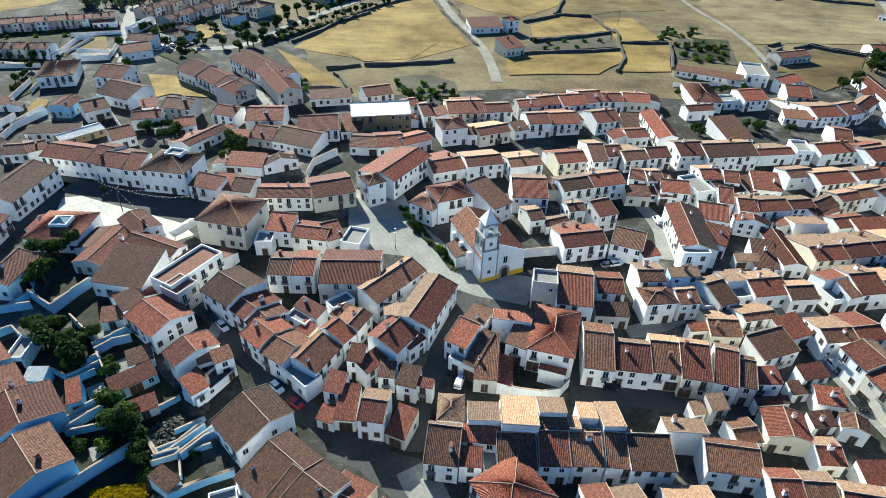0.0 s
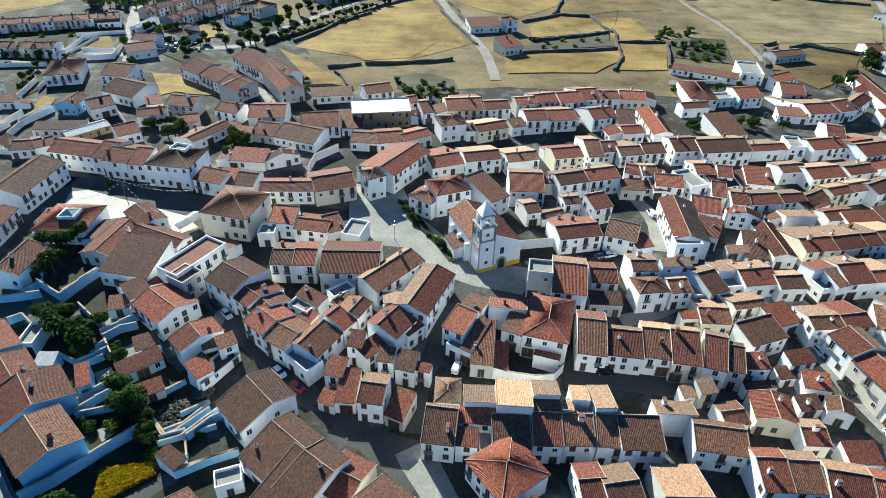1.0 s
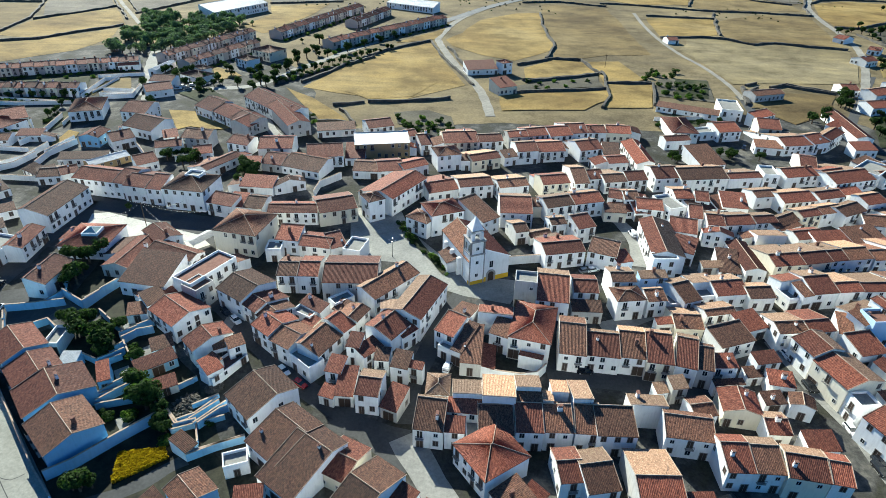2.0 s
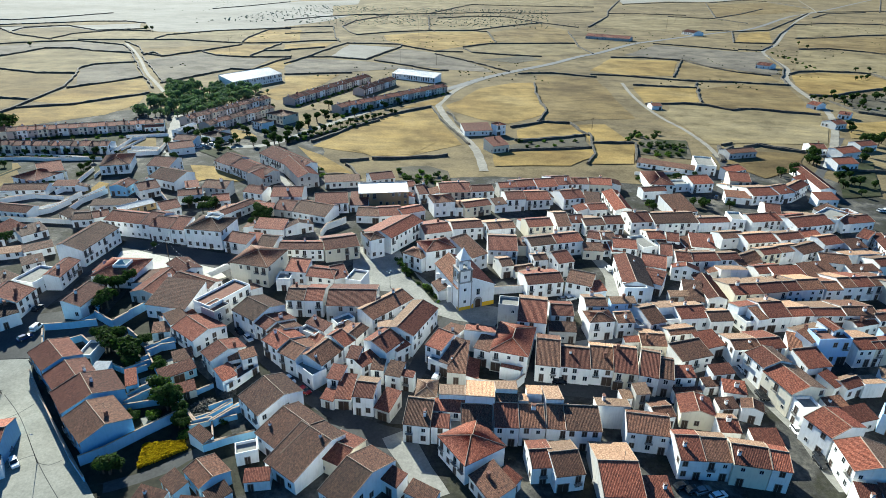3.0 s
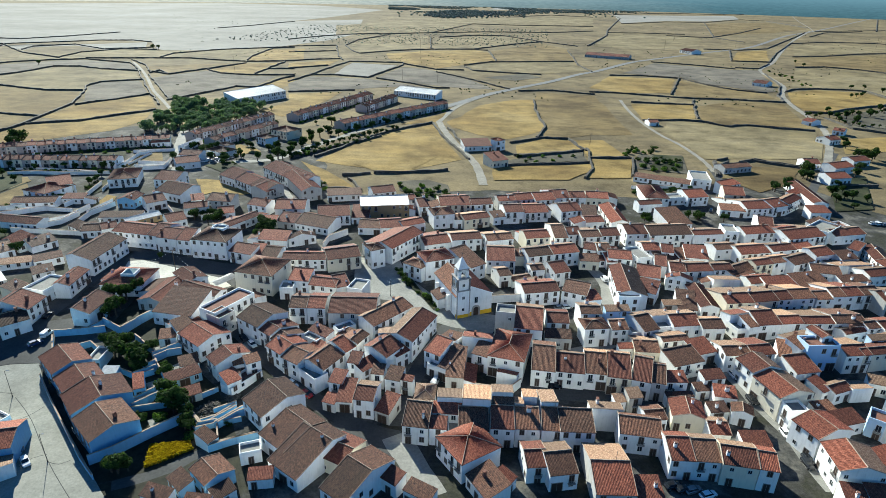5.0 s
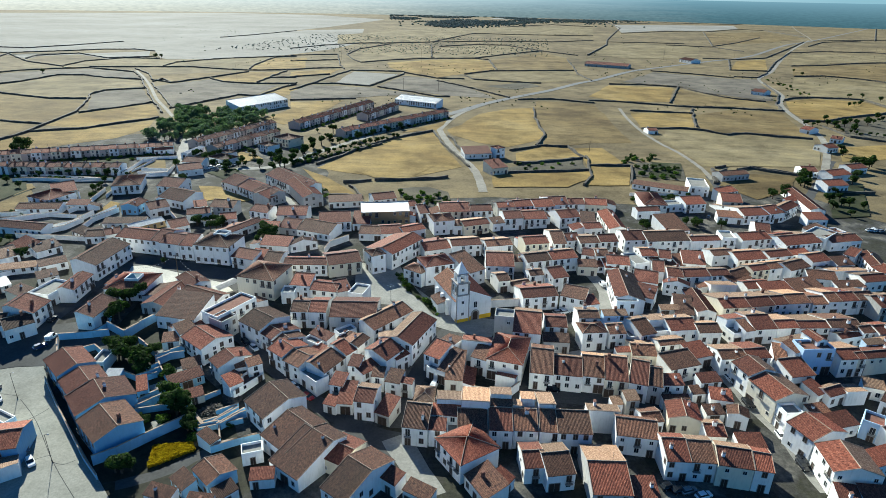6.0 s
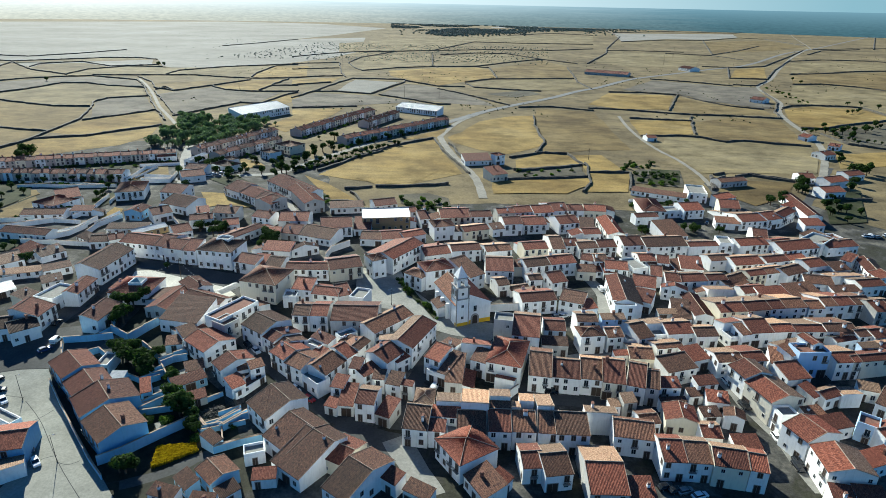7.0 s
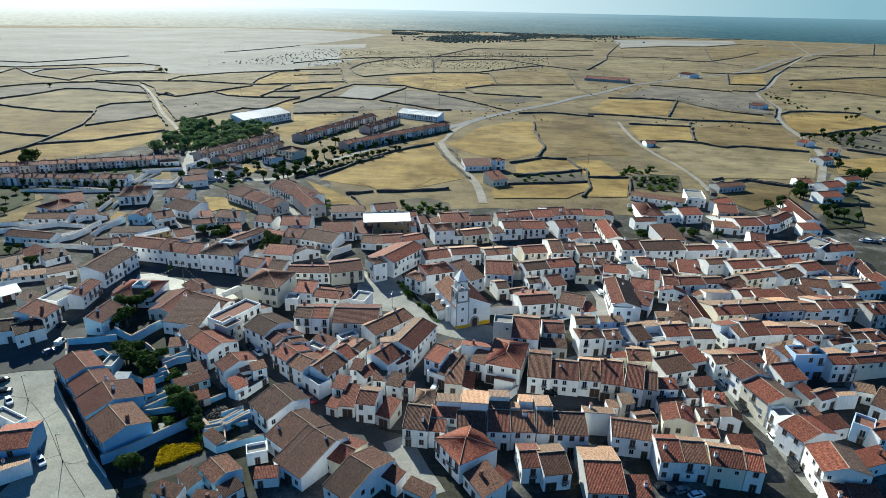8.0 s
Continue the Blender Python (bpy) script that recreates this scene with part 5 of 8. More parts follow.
# midfar
house(42.7, 189.9, 14, 10.8, 9.5, 6, "g", "r")
lean_to(40.4, 196.9, 194, 9.8, 5, 3.5, "r")
house(6.9, 233.8, 10, 15.5, 14.6, 5, "g", "r")
lean_to(6.8, 243.8, 190, 12.1, 5, 3.8, "r")
lean_to(-2.8, 229.4, -80, 9.3, 5, 3.8, "o")
house(19.9, 233.8, 11, 11.5, 9.9, 5, "g", "r")
lean_to(20.4, 241.5, 191, 7.6, 5, 3.1, "o")
house(-9.4, 229.4, 20, 4.9, 14.1, 5, "g", "r")
house(-26.3, 221.4, 11, 23.2, 8.3, 7, "s", "w")
lean_to(-24.8, 228.5, 191, 17.5, 5, 3.4, "o")
lean_to(-13.5, 225, 101, 6.2, 3.2, 3.3, "r")
house(35, 222.2, 12, 9, 11.6, 6, "g", "r")
lean_to(34, 230.5, 192, 7.6, 5, 3, "r")
house(45.6, 225.7, 11, 11.8, 12.4, 5, "g", "r")
lean_to(43.5, 234.2, 191, 10.9, 5, 3.7, "r")
lean_to(52.5, 229.6, 101, 7.5, 3.2, 3.7, "o")
house(32.6, 237.1, 13, 9, 8.4, 6, "g", "r")
lean_to(32.2, 243.9, 193, 6.7, 5, 3.3, "r")
house(41.7, 243.4, 20, 10.9, 10.8, 5, "g", "r")
lean_to(39.6, 251.1, 200, 9.6, 5, 3.4, "r")
house(51.8, 245.1, 15, 10.9, 13, 5, "g", "r")
house(-14.9, 234.2, 25, 4, 8.3, 6, "g", "r")
lean_to(-17.8, 240.2, 205, 3.8, 5, 3.8, "o")
house(-50.1, 244.3, 14, 17.5, 6.5, 3.5, "s", "o")

# east far
house(60.4, 249.5, 13, 9.8, 14, 5, "g", "r")
lean_to(57.4, 258.6, 193, 8, 5, 3.5, "o")
house(70.1, 249.2, 5, 8.7, 10.1, 5, "g", "r")
lean_to(69.3, 256.8, 185, 8.4, 5, 3.5, "r")
house(81.2, 251.1, -3, 11.4, 11, 4.5, "g", "r")
lean_to(82.9, 259.1, 177, 8.8, 5, 3.1, "o")
lean_to(89.5, 252, 87, 8.4, 5, 3.6, "o")
house(62, 227.7, 18, 10.8, 12.3, 5.5, "g", "r")
lean_to(59.6, 236.1, 198, 10.2, 5, 3.3, "o")
lean_to(68.7, 232.7, 108, 6.9, 5, 3.3, "o")
house(72.3, 223.6, -5, 7.2, 9.2, 4.5, "s", "o")
house(72.1, 214.7, 12, 8.8, 8.3, 4.5, "g", "r")
lean_to(65.2, 213.9, -78, 7, 5, 3.5, "r")
house(52.8, 195.9, 8, 5.8, 17, 5.5, "g", "o")
lean_to(52.1, 206.1, 188, 4.3, 3.2, 3, "r")
lean_to(57, 198.9, 98, 12.2, 3.2, 3, "r")
house(64.8, 179.5, -16, 5.2, 8, 5.5, "g", "r")
lean_to(66.9, 184.8, 164, 4.1, 3.2, 3, "o")
house(69.2, 178.3, 4, 5.4, 8.2, 6, "g", "o")
lean_to(74.4, 178.8, 94, 8, 5, 3.7, "r")
house(75, 171.4, -7, 9.3, 5.8, 5, "s", "r")
house(62.5, 169.6, -3, 7.7, 4.7, 4, "s", "o")
house(152.7, 217.1, -16, 6.4, 19.3, 4.5, "g", "c")

# east
house(92.9, 153, -15, 9, 3.5, 5, "R", "r")
lean_to(92.9, 156.5, 165, 7.3, 3.2, 3.1, "r")
house(109.9, 154.5, 183, 9.9, 5.9, 4.1, "s", "t")
lean_to(103.3, 155.2, -87, 3.8, 3.2, 3, "o")

# west far
house(-136.1, 202.3, 49, 15.7, 6.7, 3, "g", "w")
house(-70.5, 219.4, 5, 14.2, 14.4, 5.5, "g", "r")
lean_to(-72.8, 229, 185, 11.4, 5, 3.1, "o")
house(-76.5, 202.2, 4, 7.5, 4.4, 4, "s", "r")
lean_to(-78.5, 206.8, 184, 4.2, 5, 2.8, "o")
house(-89.6, 200.9, 61, 18.4, 6.1, 4, "g", "r")
lean_to(-95.9, 201, 241, 12.4, 5, 2.7, "o")
lean_to(-83, 210.7, 151, 4.1, 5, 2.7, "r")
house(-57.3, 184.2, 28, 11.7, 3.9, 3.5, "R", "o")
lean_to(-58.4, 188.7, 208, 9.5, 5, 2.5, "o")
house(-68.2, 182.8, -4, 12.7, 7.1, 3.5, "s", "r")
lean_to(-77, 183.9, 266, 6, 5, 2.7, "o")
house(-145.1, 202.2, 8, 18.9, 4.9, 3.5, "s", "o")

# north east
house(31.6, 319.4, 30, 11.5, 11.4, 4.5, "s", "r")
house(34.8, 360.3, 31, 7, 7.4, 7, "H", "c")
house(19.9, 359.3, 15, 19.5, 11.5, 3.5, "s", "r")

# west south
house(-98.9, 59.5, 16, 8.5, 10.2, 5, "g", "r", M_BLUESHADE)
lean_to(-105.6, 58.1, -74, 9.3, 5, 3.1, "o")
house(-107, 67.8, -24, 10.5, 3, 4, "f", "c")
house(-96.9, 52.4, 217, 9.6, 8.6, 1.9, "s", "t")

# fartown
house(-186.4, 519.8, 61, 60.2, 17.4, 7, "s", "k")
house(-36.6, 567.8, -27, 49.6, 13, 5, "s", "k")
terrace(-80.4, 480.6, 69.8, 7.8, 8, 11, 5.2)
terrace(-85.6, 409.0, 52.7, 7.5, 17, 11, 5.2)
terrace(-128.9, 434.0, 69.5, 7.4, 17, 11, 5.2)
terrace(-180.7, 359.2, 67.1, 7.0, 12, 10, 5.0)
terrace(-161.0, 344.0, 66.8, 7.2, 9, 10, 5.0)
terrace(-294.0, 307.5, 21.5, 5.6, 20, 10, 5.0)
terrace(-291.0, 283.5, 4.5, 5.4, 18, 10, 5.0)

# fareast
house(249.6, 1009.9, -27, 72.9, 22, 4, "g", "m")
house(287.1, 408.7, 24, 11.5, 11.7, 4, "g", "c")
house(169.1, 460.4, 8, 8.2, 9.9, 3, "g", "c")
house(311.4, 479.8, -61, 9.2, 12.3, 3.5, "g", "c")
house(314.8, 442.9, -41, 8.3, 10, 3.5, "g", "c")
house(426.5, 1127.6, -69, 31.9, 22, 5, "g", "c")
house(374.7, 716.3, -49, 16.3, 17.1, 4, "g", "c")

# eastrow
house(36.3, 98.9, -7, 6.7, 13.3, 5.3, "g", "o", ridge=8.8)
house(43.5, 96.4, -6, 8.3, 8.4, 5.3, "g", "r", ridge=6.6)
house(51.1, 97.2, -6, 6.4, 10.6, 5.3, "g", "o", ridge=7.4)
house(57.2, 95.2, -8, 6.5, 10.5, 5.8, "g", "r", ridge=8.3)
house(63.8, 94.0, -16, 5.1, 10.5, 5.8, "g", "r", ridge=8.2)
house(67.9, 92.4, -13, 3.8, 8.0, 5.8, "g", "o", ridge=6.3)
house(68.4, 109.3, -1, 7.5, 9.4, 4.0, "g", "o", ridge=4.2)
house(62.3, 107.5, 7, 4.7, 2.2, 4.0, "s", "r")
house(77.5, 101.6, 20, 10.6, 6.6, 5.0, "s", "o")
house(77.5, 112.6, 13, 8.9, 6.1, 5.0, "g", "o", ridge=1.8)
house(85.1, 108.2, 21, 7.5, 6.3, 4.0, "s", "r")
house(53.9, 115.3, 9, 7.9, 6.4, 6.5, "H", "o")
house(61.6, 116.2, 9, 5.5, 5.1, 5.5, "g", "o", ridge=3.9)
house(53.7, 123.9, 3, 6.9, 8.2, 7.0, "g", "o", ridge=3.2)
house(62.8, 123.6, 6, 8.1, 2.9, 7.0, "s", "t", M_BLUE)
house(70.3, 119.1, 22, 5.8, 9.7, 5.0, "g", "o", ridge=6.5)
house(84.0, 123.6, 10, 9.7, 9.8, 4.5, "g", "r")
house(92.4, 121.3, 7, 7.6, 7.1, 4.5, "g", "o", ridge=3.8)
house(85.8, 136.4, 5, 7.8, 2.6, 3.0, "s", "t")
house(90.7, 138.1, -10, 6.5, 10.4, 2.5, "s", "o")
house(97.1, 140.6, -1, 6.2, 17.4, 4.0, "R", "r")
house(33.6, 117.9, -7, 8.8, 13.9, 6.0, "g", "r", ridge=8.9)
house(26.1, 118.5, -7, 6.2, 5.5, 8.0, "f", "c", M_GREY)
house(43.1, 121.2, -1, 7.0, 8.6, 5.0, "g", "r")
house(42.3, 112.1, -1, 8.3, 4.0, 4.0, "s", "o")

# longrow
house(1.3, 71.8, -6, 6.6, 7.9, 5.8, "g", "o", ridge=7.1)
house(2.7, 80.2, -2, 5.1, 6.4, 7.0, "H", "t")
house(8.7, 74.2, -5, 7.3, 3.4, 6.5, "s", "r")
# tone t below: slopes turned to the sun, its brightness in their colour
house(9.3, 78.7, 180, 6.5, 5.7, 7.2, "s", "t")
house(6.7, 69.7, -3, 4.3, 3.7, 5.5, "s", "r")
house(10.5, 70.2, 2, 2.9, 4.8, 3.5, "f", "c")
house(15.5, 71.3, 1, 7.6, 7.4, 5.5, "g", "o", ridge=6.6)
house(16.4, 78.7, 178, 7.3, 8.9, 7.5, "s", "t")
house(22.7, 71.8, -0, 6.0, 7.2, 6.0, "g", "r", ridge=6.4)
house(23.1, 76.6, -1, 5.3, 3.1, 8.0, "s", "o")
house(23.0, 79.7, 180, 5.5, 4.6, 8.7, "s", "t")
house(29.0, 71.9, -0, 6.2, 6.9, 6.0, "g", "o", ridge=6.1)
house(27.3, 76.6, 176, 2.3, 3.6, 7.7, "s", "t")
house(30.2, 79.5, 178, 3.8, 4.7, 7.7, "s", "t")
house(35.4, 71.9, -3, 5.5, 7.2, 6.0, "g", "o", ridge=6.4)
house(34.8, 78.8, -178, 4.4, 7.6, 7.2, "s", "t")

# carstreet
house(-51.7, 114.2, -34, 10.4, 11.9, 6.0, "g", "o")
house(-45.1, 109.2, -38, 6.0, 10.7, 5.5, "g", "r", ridge=3.6)
house(-41.6, 105.7, -43, 4.3, 9.5, 5.0, "g", "o", ridge=3.8)
house(-40.3, 100.6, -39, 7.4, 9.4, 5.5, "g", "r", ridge=4.4)
house(-34.8, 96.2, -32, 6.8, 9.2, 5.5, "g", "o")
house(-30.0, 89.9, -41, 8.1, 4.6, 4.0, "f", "c")
house(-27.4, 94.2, 62, 9.5, 6.6, 5.5, "g", "o", ridge=5.3)
house(-23.5, 100.7, 56, 4.5, 6.6, 5.5, "g", "r", ridge=5.3)
house(-20.8, 105.3, 65, 6.5, 6.5, 5.5, "g", "o", ridge=2.5)
house(-41.7, 123.6, 1, 5.8, 9.9, 6.0, "g", "o", ridge=4.7)
house(-35.7, 124.1, 1, 5.9, 10.7, 6.0, "g", "r", ridge=5.0)
house(-23.5, 122.7, 2, 15.3, 14.5, 6.5, "g", "r", ridge=6.6)
house(-12.5, 118.0, 51, 17.8, 6.8, 6.0, "g", "o", ridge=5.0)
house(-17.5, 114.7, -41, 6.2, 4.2, 5.0, "s", "r")
house(-31.9, 109.4, -34, 7.9, 3.5, 4.0, "s", "r")
house(-31.7, 103.9, -33, 4.1, 3.1, 3.0, "s", "r")
house(-3.4, 110.7, 68, 17.6, 8.6, 6.5, "g", "r", ridge=5.1)
house(-10.8, 99.4, 57, 8.3, 8.2, 6.5, "g", "r", ridge=5.3)
house(-11.3, 107.7, -173, 4.7, 5.5, 5.7, "s", "t")
house(-6.0, 99.3, 48, 5.4, 2.3, 5.0, "s", "r")
house(-18.4, 94.1, -10, 3.5, 4.4, 6.0, "s", "r")
house(-15.1, 93.0, 49, 6.3, 3.8, 5.0, "s", "r")
house(-11.3, 90.8, -5, 3.6, 3.8, 5.0, "s", "o")
house(-6.4, 89.1, -13, 4.4, 5.0, 5.0, "s", "o")
house(-3.1, 87.8, -14, 4.2, 2.0, 5.0, "s", "r")
house(-22.0, 86.9, -12, 4.1, 4.8, 5.0, "s", "r")
house(-18.9, 82.8, -3, 4.4, 8.0, 3.5, "s", "r")
house(-22.8, 80.5, -18, 3.8, 3.3, 3.0, "s", "r")
house(-13.0, 80.8, -7, 5.5, 8.0, 6.0, "g", "r", ridge=4.3)
house(-7.2, 78.5, -22, 4.4, 6.7, 3.5, "s", "r")

# churchside
house(38.8, 141.8, 13, 13.0, 11.0, 5.5, "g", "r", ridge=4.5)
house(52.4, 139.6, -21, 8.9, 6.7, 5.5, "s", "o")
house(57.1, 136.4, 17, 5.4, 5.2, 4.5, "s", "r")
house(48.1, 155.2, 22, 6.7, 6.8, 6.0, "g", "r", ridge=6.0)
house(40.0, 158.6, 14, 5.4, 6.2, 5.0, "g", "o", ridge=2.8)
house(26.6, 153.9, 18, 4.7, 8.9, 5.0, "g", "o", ridge=3.7)
house(33.4, 153.1, 23, 8.1, 5.1, 3.0, "g", "o", ridge=2.1)
house(36.9, 146.9, -155, 7.9, 5.9, 4.1, "s", "t")
house(26.8, 167.4, 0, 11.1, 13.5, 6.0, "g", "r", ridge=7.8)
house(41.3, 171.3, 19, 10.5, 9.5, 6.0, "g", "o")
house(52.2, 174.6, 17, 11.3, 9.1, 6.0, "g", "r", ridge=5.0)
house(35.7, 171.3, 4, 5.8, 4.7, 4.5, "s", "o")
house(72.0, 146.7, -94, 22.7, 9.9, 6.5, "g", "r", ridge=4.0)
house(82.2, 156.2, -15, 8.9, 7.1, 5.0, "s", "r")
house(69.5, 134.7, 3, 7.7, 3.7, 6.0, "f", "c")

# east block
house(106.2, 140.7, 10, 10.2, 14.3, 5.5, "g", "r", M_CREAM, ridge=4.5)
house(115.7, 142.1, 13, 9.5, 13.3, 5.5, "g", "r", M_CREAM, ridge=4.3)
house(123.3, 143.6, 12, 5.5, 12.7, 5.5, "g", "r", ridge=4.1)
house(130.5, 145.1, 9, 8.3, 13.1, 5.5, "g", "o", ridge=4.5)
house(138.0, 147.7, 8, 5.9, 16.6, 5.0, "g", "o", ridge=3.9)
house(143.6, 147.0, 9, 5.0, 13.3, 5.8, "g", "o", ridge=4.4)
house(149.3, 148.0, 11, 6.9, 13.3, 5.8, "g", "r", ridge=4.2)
house(156.5, 148.3, 11, 7.0, 11.3, 5.8, "g", "o", ridge=4.0)
house(110.0, 125.0, 10, 8.0, 11.3, 5.5, "g", "r", ridge=6.1)
house(117.9, 126.9, 8, 7.5, 12.6, 5.5, "g", "r", ridge=3.3)
house(127.5, 128.0, 5, 10.7, 12.4, 5.2, "g", "r", ridge=3.0)
house(137.7, 128.4, 5, 10.4, 12.2, 5.5, "g", "o", ridge=3.5)
house(102.8, 121.5, 17, 6.7, 5.6, 3.5, "f", "c")
house(104.6, 120.6, 18, 3.5, 5.3, 5.5, "s", "o")
house(102.6, 126.1, -164, 7.7, 4.8, 5.4, "s", "r")
house(93.8, 107.1, 7, 8.1, 9.0, 5.5, "g", "o", ridge=3.4)
house(101.2, 108.5, 11, 7.4, 10.5, 5.5, "g", "r", ridge=3.6)
house(109.5, 106.8, -16, 3.8, 7.4, 5.0, "s", "o")
house(97.6, 97.5, -75, 7.6, 8.8, 7.0, "g", "r", ridge=5.0)
house(100.9, 89.0, -73, 10.4, 10.8, 7.0, "g", "r", ridge=5.1)
house(100.3, 80.7, -83, 4.5, 4.9, 6.0, "f", "c")
house(103.3, 73.3, -69, 7.9, 11.1, 7.0, "g", "r")
house(104.8, 61.8, -94, 9.8, 10.9, 7.0, "g", "r", ridge=5.2)
house(119.3, 107.2, 6, 10.0, 5.8, 8.0, "f", "b")
house(121.0, 110.6, 15, 3.5, 6.4, 9.5, "R", "r")
house(129.3, 109.3, 8, 8.2, 10.9, 6.0, "g", "r", ridge=3.9)
house(113.8, 107.9, 30, 5.0, 4.9, 7.0, "s", "o")
house(115.7, 113.1, -159, 10.6, 3.7, 6.1, "s", "t")
house(111.2, 99.9, 13, 7.9, 6.9, 5.0, "s", "r")
house(113.3, 92.8, 29, 4.4, 5.1, 4.0, "s", "r")
house(118.1, 92.5, 23, 7.0, 4.3, 4.0, "g", "r", ridge=2.6)
house(124.3, 93.8, -173, 6.2, 5.2, 3.3, "s", "t")
house(113.6, 79.9, 17, 8.0, 4.6, 4.0, "s", "r")
house(109.6, 83.7, 15, 6.1, 3.7, 4.0, "s", "o")

# southeast
house(77.7, 61.9, -9, 7.9, 7.6, 6.5, "g", "y", ridge=4.8)
house(83.9, 60.7, -11, 4.1, 7.2, 6.5, "g", "r", ridge=4.5)
house(64.5, 64.1, -0, 5.7, 8.6, 6.0, "g", "r", ridge=5.9)
house(70.5, 63.9, -2, 5.9, 8.3, 6.0, "g", "o", ridge=5.6)
house(57.2, 71.1, -7, 10.3, 6.7, 6.0, "g", "o", ridge=5.0)
house(46.6, 57.5, 1, 9.0, 16.2, 5.0, "g", "r", ridge=7.7)
house(54.4, 52.3, 3, 6.0, 5.8, 4.0, "s", "r")
house(85.8, 70.1, 3, 6.9, 4.6, 4.0, "s", "r")

# plaza side
house(-23.0, 165.6, -57, 6.8, 5.8, 8.0, "H", "o")
house(-17.3, 179.3, 59, 21.7, 15.3, 7.0, "g", "r", ridge=5.3)
house(-49.8, 162.1, 4, 16.9, 8.9, 5.0, "g", "r", ridge=3.8)
house(-36.7, 166.1, 22, 13.1, 14.7, 5.5, "g", "r", ridge=6.0)
# next two: church transept and chapel, built and labelled by house()
house(1.4, 159.5, 24, 11.6, 9.9, 8.0, "H", "r")
house(-5.3, 156.1, -33, 8.5, 6.6, 6.0, "H", "o")
house(13.7, 160.4, 39, 7.6, 13.2, 6.0, "s", "o")
house(-2.2, 188.8, 23, 11.9, 19.0, 4.0, "g", "r", ridge=5.4)
house(11.9, 189.0, 15, 13.0, 14.2, 5.5, "g", "r", ridge=4.3)
house(25.7, 188.6, 16, 11.6, 14.3, 6.0, "g", "o", ridge=4.0)
house(1.7, 211.9, 18, 9.9, 9.8, 7.0, "H", "o")
house(15.2, 215.9, 24, 13.0, 15.6, 5.0, "g", "r", ridge=3.9)
house(10.3, 210.2, 4, 5.0, 4.3, 4.5, "s", "o")
house(28.0, 217.0, 23, 6.3, 5.5, 4.0, "s", "o")
house(-21.7, 204.3, 14, 10.2, 15.4, 4.0, "g", "r", ridge=5.7)
house(-13.0, 204.7, 33, 11.4, 10.8, 4.5, "g", "r", ridge=3.7)
house(-29.9, 204.7, -1, 10.1, 16.2, 3.5, "g", "o", ridge=5.4)
house(-61.0, 144.8, -12, 14.4, 14.6, 8.0, "H", "o")
house(-46.3, 142.1, -5, 7.6, 7.0, 5.5, "s", "r")
house(-36.9, 140.4, -8, 10.0, 8.7, 5.0, "g", "r", ridge=4.0)
house(-31.4, 139.4, 28, 5.2, 6.8, 5.0, "s", "r")
house(-50.0, 137.0, 3, 4.8, 5.5, 4.0, "f", "c")
house(-24.9, 138.2, -13, 5.7, 8.0, 4.5, "f", "c")
house(-63.9, 165.9, -8, 7.0, 8.3, 4.0, "g", "o", ridge=5.6)
house(-70.6, 166.3, -6, 6.0, 7.4, 4.0, "s", "r")

# market
house(-125.6, 180.1, -10, 16.5, 11.0, 6.5, "g", "r", ridge=6.0)
house(-113.7, 178.6, -13, 6.7, 12.4, 6.5, "g", "r", ridge=7.7)
house(-108.0, 177.2, -11, 8.9, 13.7, 6.5, "g", "r", ridge=6.3)
house(-101.0, 173.3, -7, 5.9, 8.9, 6.5, "g", "r", ridge=7.6)
house(-88.9, 172.7, -7, 14.9, 14.2, 8.0, "H", "o")
house(-75.1, 164.7, -16, 10.3, 6.1, 5.0, "s", "r")
house(-130.5, 158.2, 85, 21.9, 9.9, 6.5, "g", "o", ridge=7.2)
house(-149.4, 189.2, 12, 8.7, 13.6, 3.5, "g", "o", ridge=4.5)
house(-142.4, 186.7, 36, 6.4, 7.1, 4.5, "g", "r", ridge=4.4)

# east rows
house(95.0, 163.7, -6, 5.8, 10.3, 5.0, "g", "r", ridge=4.8)
house(102.1, 163.9, 9, 10.7, 9.0, 5.0, "g", "r", ridge=4.2)
house(112.0, 165.4, 10, 8.2, 8.1, 5.0, "g", "r", ridge=3.3)
house(119.9, 163.2, 27, 10.6, 5.0, 3.5, "s", "o")
house(89.8, 166.5, -13, 4.6, 7.0, 5.0, "s", "r")
house(129.4, 170.0, 18, 8.6, 7.1, 5.5, "g", "r", M_CREAM, ridge=3.0)
house(138.2, 172.8, 18, 9.8, 6.9, 5.5, "g", "o")
house(131.0, 183.9, 13, 13.5, 11.1, 5.0, "g", "r", ridge=5.0)
house(121.1, 186.2, 13, 10.1, 8.4, 5.0, "g", "o", ridge=3.4)
house(107.6, 178.3, -8, 9.0, 8.9, 4.0, "s", "r")
house(144.0, 186.1, 16, 11.3, 9.4, 5.5, "g", "r", ridge=3.8)
house(89.6, 183.9, 4, 6.9, 11.1, 5.0, "g", "r", ridge=4.5)
house(96.3, 179.5, -9, 4.9, 5.8, 5.0, "g", "r", ridge=5.0)
house(82.7, 174.0, 19, 6.6, 11.2, 5.0, "f", "c")
house(65.8, 199.0, 12, 8.9, 16.7, 5.0, "g", "o", ridge=4.3)
house(75.9, 195.9, 10, 8.3, 5.9, 5.0, "g", "r", ridge=5.1)
house(87.4, 199.0, 9, 10.4, 10.9, 6.0, "g", "r", ridge=6.5)
house(101.4, 200.2, 9, 19.4, 13.1, 6.0, "g", "o")
house(119.8, 205.9, 10, 14.1, 12.9, 4.5, "g", "r", ridge=3.1)
house(131.9, 205.3, -5, 6.0, 9.4, 5.0, "f", "c")
